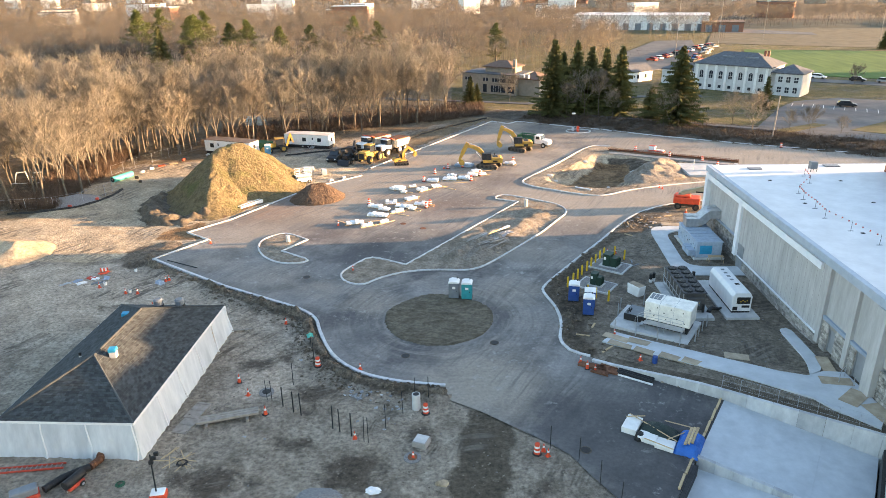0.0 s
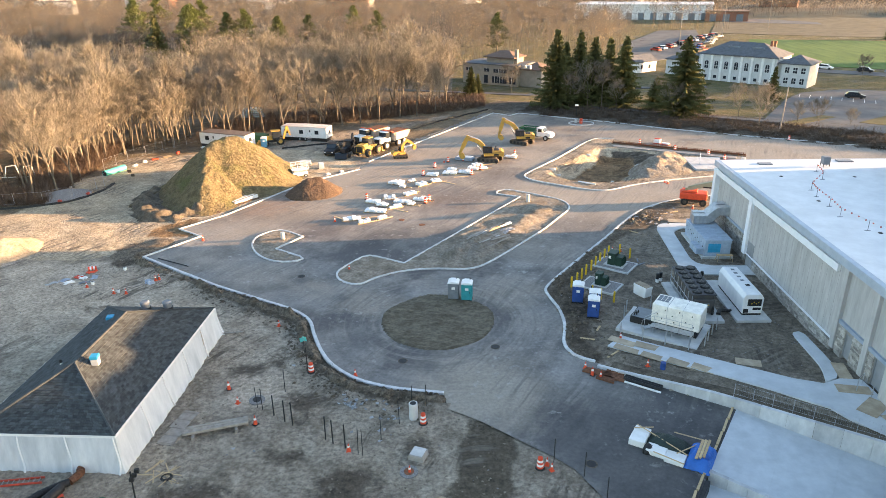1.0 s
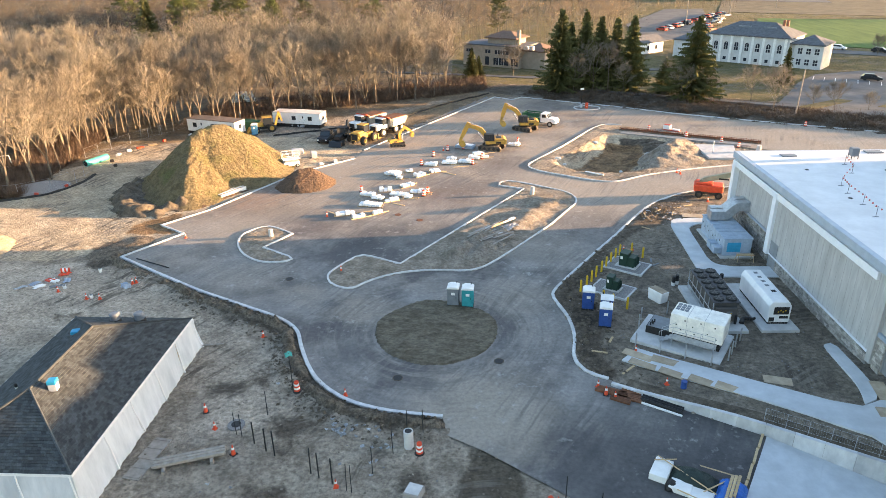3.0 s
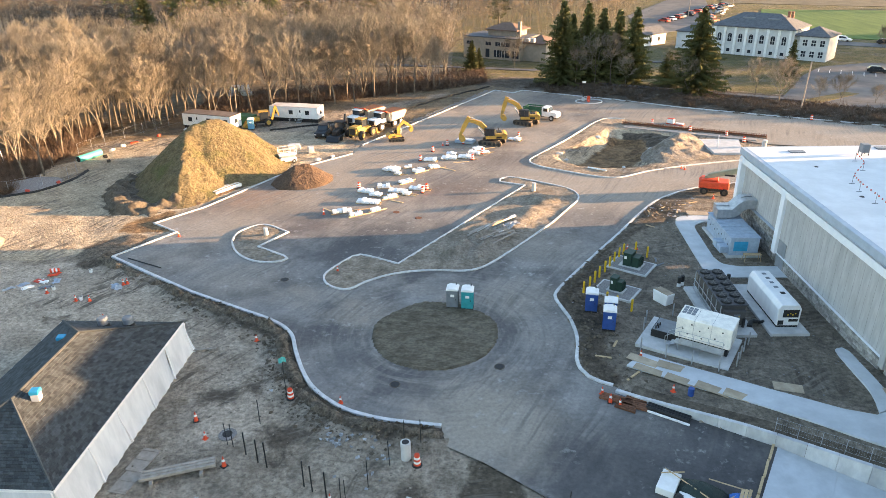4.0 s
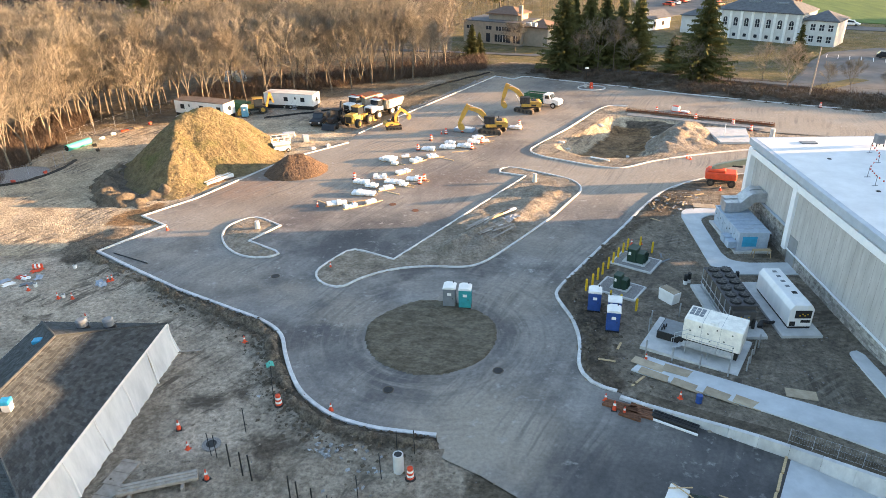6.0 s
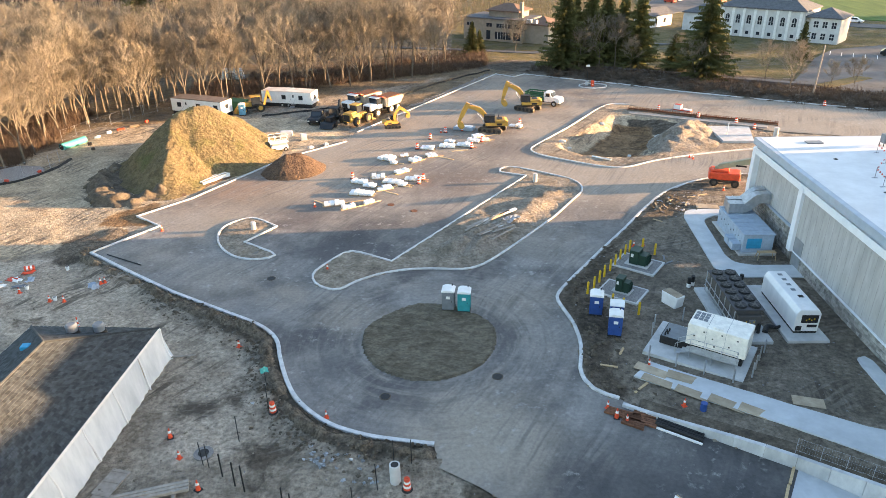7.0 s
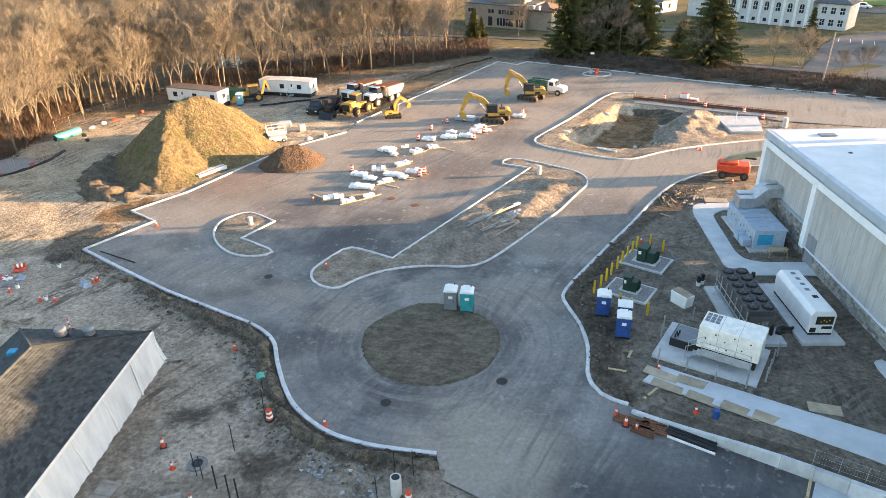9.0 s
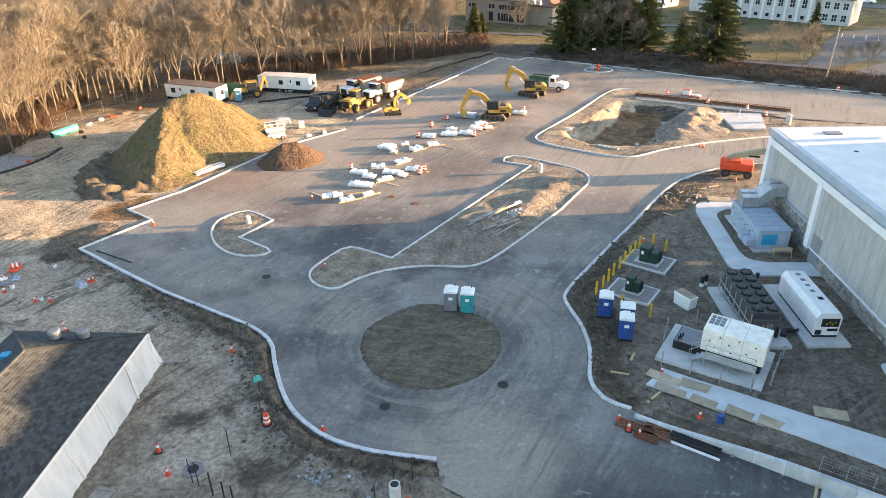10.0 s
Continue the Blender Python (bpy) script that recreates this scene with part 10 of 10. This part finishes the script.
# white panels stacked in the wood and a pipe frame by its edge
t = thing("panel_stack", "leaning stack of white panels in the wood", "panels", -46.4, 152.3, 8)
for k in range(5):
    B(t, "panel", M_white, -2.6 + 0.15 * k, -0.5 + 0.22 * k, 0.15 + 0.42 * k, 2.5 - 0.2 * k, 0.5 + 0.22 * k, 0.42 + 0.42 * k, 0.02)
for k in range(2):
    B(t, "bearer", P_wood, -2.0 + 3.6 * k, -0.6, 0.0, -1.7 + 3.6 * k, 1.4, 0.15)
t = thing("tube_barrier", "white tube barrier leaning at the wood's edge", "barrier", -72.6, 107.2, 12)
for p, q in (((-2.2, 0, 0.05), (-1.8, 0.3, 1.7)), ((-1.8, 0.3, 1.7), (-0.4, 0.4, 1.8)), ((-0.4, 0.4, 1.8), (0.1, 0, 0.05)), ((0.6, 0, 0.05), (0.7, 0.4, 1.5)), ((0.7, 0.4, 1.5), (2.0, 0.4, 1.6)), ((2.0, 0.4, 1.6), (2.3, 0.1, 0.05)), ((-2.6, -0.5, 0.1), (2.4, -0.9, 0.1))):
    C(t, "tube", M_white, p, q, 0.07, n=8)
# boards piled in the middle island
for i in range(13):
    x, y = 3.2 + rt.gauss(0, 1.0), 78.0 + rt.gauss(0, 1.3)
    t = thing("plank", "weathered grey board piled in the island", "plank", x, y, 50 + rt.gauss(0, 6), 0.62 + 0.05 * (i % 4), "island boards")
    B(t, "board", P_gwood if i % 4 else M_conc, -rt.uniform(1.2, 2.2), -0.12, 0.0, rt.uniform(1.2, 2.2), 0.12, 0.05, 0.01)
for x, y, a in ((5.9, 80.2, 40), (5.4, 79.4, 60)):
    t = thing("sheet_scrap", "crumpled white sheeting in the island", "sheeting", x, y, a, 0.35, "island sheeting")
    bm = bmesh.new()
    bmesh.ops.create_grid(bm, x_segments=7, y_segments=5, size=0.5)
    for v in bm.verts:
        v.co = Vector((v.co.x * 1.9, v.co.y * 1.0, 0.1 + rt.uniform(-0.08, 0.12)))
    bmesh.ops.solidify(bm, geom=bm.faces, thickness=0.03)
    part("sheet", bm, P_scrap, t)
strewn("kerb_clods", "dark clods of earth along the kerb", 1500, along_kerb, 1, 0.05, 0.28, M_dark)
strewn("field_stones", "loose stones on the bare soil", 900, south_field, 2, 0.02, 0.11, P_gravel)
strewn("field_clods", "brown clods on the bare soil", 5200, south_field, 3, 0.025, 0.15, M_dirt)
strewn("west_stones", "small clods on the dry soil", 900, west_field, 4, 0.03, 0.16, M_dirt)
def kerb_back(rn, n):
    u = rn.uniform(0, 1, n)
    o = 0.75 + np.abs(rn.normal(0, 0.35, n))
    return -8.7 + 15.6 * u - 0.87 * o, 126.6 + 27.2 * u + 0.5 * o


def ahu_side(rn, n):
    x, y = rn.normal(24.5, 2.6, n), rn.normal(85.0, 1.8, n)
    k = inside(x, y, YARD) & (x < 30.5)
    return x[k], y[k]


strewn("kerb_backing_stones", "row of stones backing the kerb", 420, kerb_back, 7, 0.12, 0.42, P_gravel, 0.8)
strewn("duct_side_clods", "clods and rubble beside the duct unit", 260, ahu_side, 8, 0.04, 0.26, M_clod)
strewn("duct_side_scraps", "pale scraps strewn beside the duct unit", 110, ahu_side, 9, 0.08, 0.35, P_scrap, 0.3)
def yard_kerb(rn, n):
    p = np.array(KERB_E)[rn.randint(len(KERB_E) // 2, len(KERB_E), n)]
    return p[:, 0] + np.abs(rn.normal(1.4, 1.0, n)), p[:, 1] + rn.normal(0, 0.8, n)


strewn("yard_edge_clods", "churned dark clods inside the yard's kerb", 700, yard_kerb, 17, 0.06, 0.38, M_dark)
strewn("yard_stones", "small stones on the yard soil", 900, yard_field, 5, 0.03, 0.14, P_gravel)
rl = random.Random(12)
for i in range(44):
    x, y = (-8.3 + rl.gauss(0, 0.8), 43.9 + rl.gauss(0, 0.5)) if i < 24 else (-5.6 + rl.gauss(0, 1.0), 42.4 + rl.gauss(0, 1.0)) if i < 36 else (rl.uniform(-20, 0), rl.uniform(38, 54))
    if inside(np.array([x]), np.array([y]), ROAD)[0]:
        continue
    t = thing("plastic_scrap", "crumpled scrap of pale plastic on the soil", "litter", x, y, rl.uniform(0, 180), group="plastic scraps")
    bm = bmesh.new()
    bmesh.ops.create_grid(bm, x_segments=3, y_segments=3, size=0.5)
    for v in bm.verts:
        v.co = Vector((v.co.x * 0.22 + rl.uniform(-0.06, 0.06), v.co.y * 0.18 + rl.uniform(-0.06, 0.06), 0.06 + rl.uniform(-0.05, 0.1)))
    bmesh.ops.solidify(bm, geom=bm.faces, thickness=0.02)
    part("scrap", bm, P_scrap, t)
for i, (x, y) in enumerate(((17.5, 56.5), (12.6, 55.5), (11.4, 53.5), (13.0, 51.0), (22.5, 84.0), (24.5, 85.5), (27.0, 86.5), (28.6, 87.2), (26.0, 84.5), (21.5, 80.0), (19.9, 70.9), (20.3, 70.2))):
    t = thing("wood_offcut", "short wood offcut on the yard soil" if i < 10 else "crumpled grey sheeting on the yard soil", "offcut", x, y, rl.uniform(0, 180), group="yard offcuts")
    B(t, "piece", P_wood if i < 10 else P_grey, -rl.uniform(0.3, 0.9), -0.09, 0.0, rl.uniform(0.3, 0.9), 0.09, 0.08, 0.02)
# loose things by the western kerb and the house
t = thing("black_pipe", "long black plastic pipe lying on the asphalt", "pipe", -33.1, 71.4, -27.8, 0.0)
C(t, "pipe", M_black, (-2.5, 0, 0.06), (2.5, 0, 0.06), 0.06, n=8)
t = thing("traffic_drum", "orange traffic drum tipped over on the soil", "traffic drum", -41.4, 69.3, 25, gz(-41.4, 69.3) + 0.28, "traffic drums")
t.matrix_basis = t.matrix_basis @ pose(0, 0, 0, 0, 90, 0)
for k in range(5):
    C(t, "band", P_org if k % 2 == 0 else M_white, (0, 0, -0.4 + 0.17 * k), (0, 0, -0.23 + 0.17 * k), 0.26 - 0.015 * k, 0.245 - 0.015 * k, 14)
for x, y in ((-37.8, 69.5), (-39.5, 65.6), (-35.8, 63.6)):
    t = thing("bucket", "dirty white plastic bucket on the soil", "bucket", x, y, 20 * x, group="buckets")
    C(t, "tub", M_white, (0, 0, 0), (0, 0, 0.36), 0.15, 0.18, 14)
    C(t, "contents", P_gravel, (0, 0, 0.36), (0, 0, 0.365), 0.15, n=12)
t = thing("plank", "grey plank sticking out from under the sheeting", "plank", -21.0, 54.8, 9, gz(-21.0, 54.8), "loose planks")
B(t, "board", P_gwood, -0.9, -0.1, 0.12, 0.9, 0.1, 0.18, 0.01)
B(t, "block", P_gwood, 0.3, -0.12, 0.0, 0.5, 0.12, 0.12)
t = thing("channelizer", "tall orange and white delineator post behind the house", "delineator", -31.3, 59.0, 0)
B(t, "base", M_black, -0.22, -0.22, 0, 0.22, 0.22, 0.07, 0.02)
for k in range(5):
    C(t, "band", P_org if k % 2 == 0 else M_white, (0, 0, 0.07 + 0.21 * k), (0, 0, 0.28 + 0.21 * k), 0.08 - 0.006 * k, 0.074 - 0.006 * k, 10)
t = thing("rag", "teal cloth caught on a steel stake", "cloth", -13.6, 51.1, 30, gz(-13.6, 51.1))
C(t, "rod", M_black, (0, 0, -0.2), (0, 0, 1.5), 0.025, n=6)
bm = bmesh.new()
bmesh.ops.create_grid(bm, x_segments=6, y_segments=4, size=0.5)
for v in bm.verts:
    v.co = Vector((v.co.x * 0.55, 0.05 * math.sin(9 * v.co.x) + v.co.y * 0.2, 1.45 + v.co.y * 0.3 - 0.25 * abs(v.co.x)))
bmesh.ops.solidify(bm, geom=bm.faces, thickness=0.015)
part("cloth", bm, P_pipe, t, "limp teal cloth")
t = thing("plywood_sheet", "tan plywood sheet lying on blocks beside the duct unit", "plywood", 28.0, 83.4, -8, gz(28.0, 83.4), "plywood sheets")
B(t, "sheet", P_ply, -1.2, -0.6, 0.12, 1.2, 0.6, 0.145, 0.0)
for k in (-0.9, 0.9):
    B(t, "block", P_gwood, k - 0.06, -0.5, 0.0, k + 0.06, 0.5, 0.12)
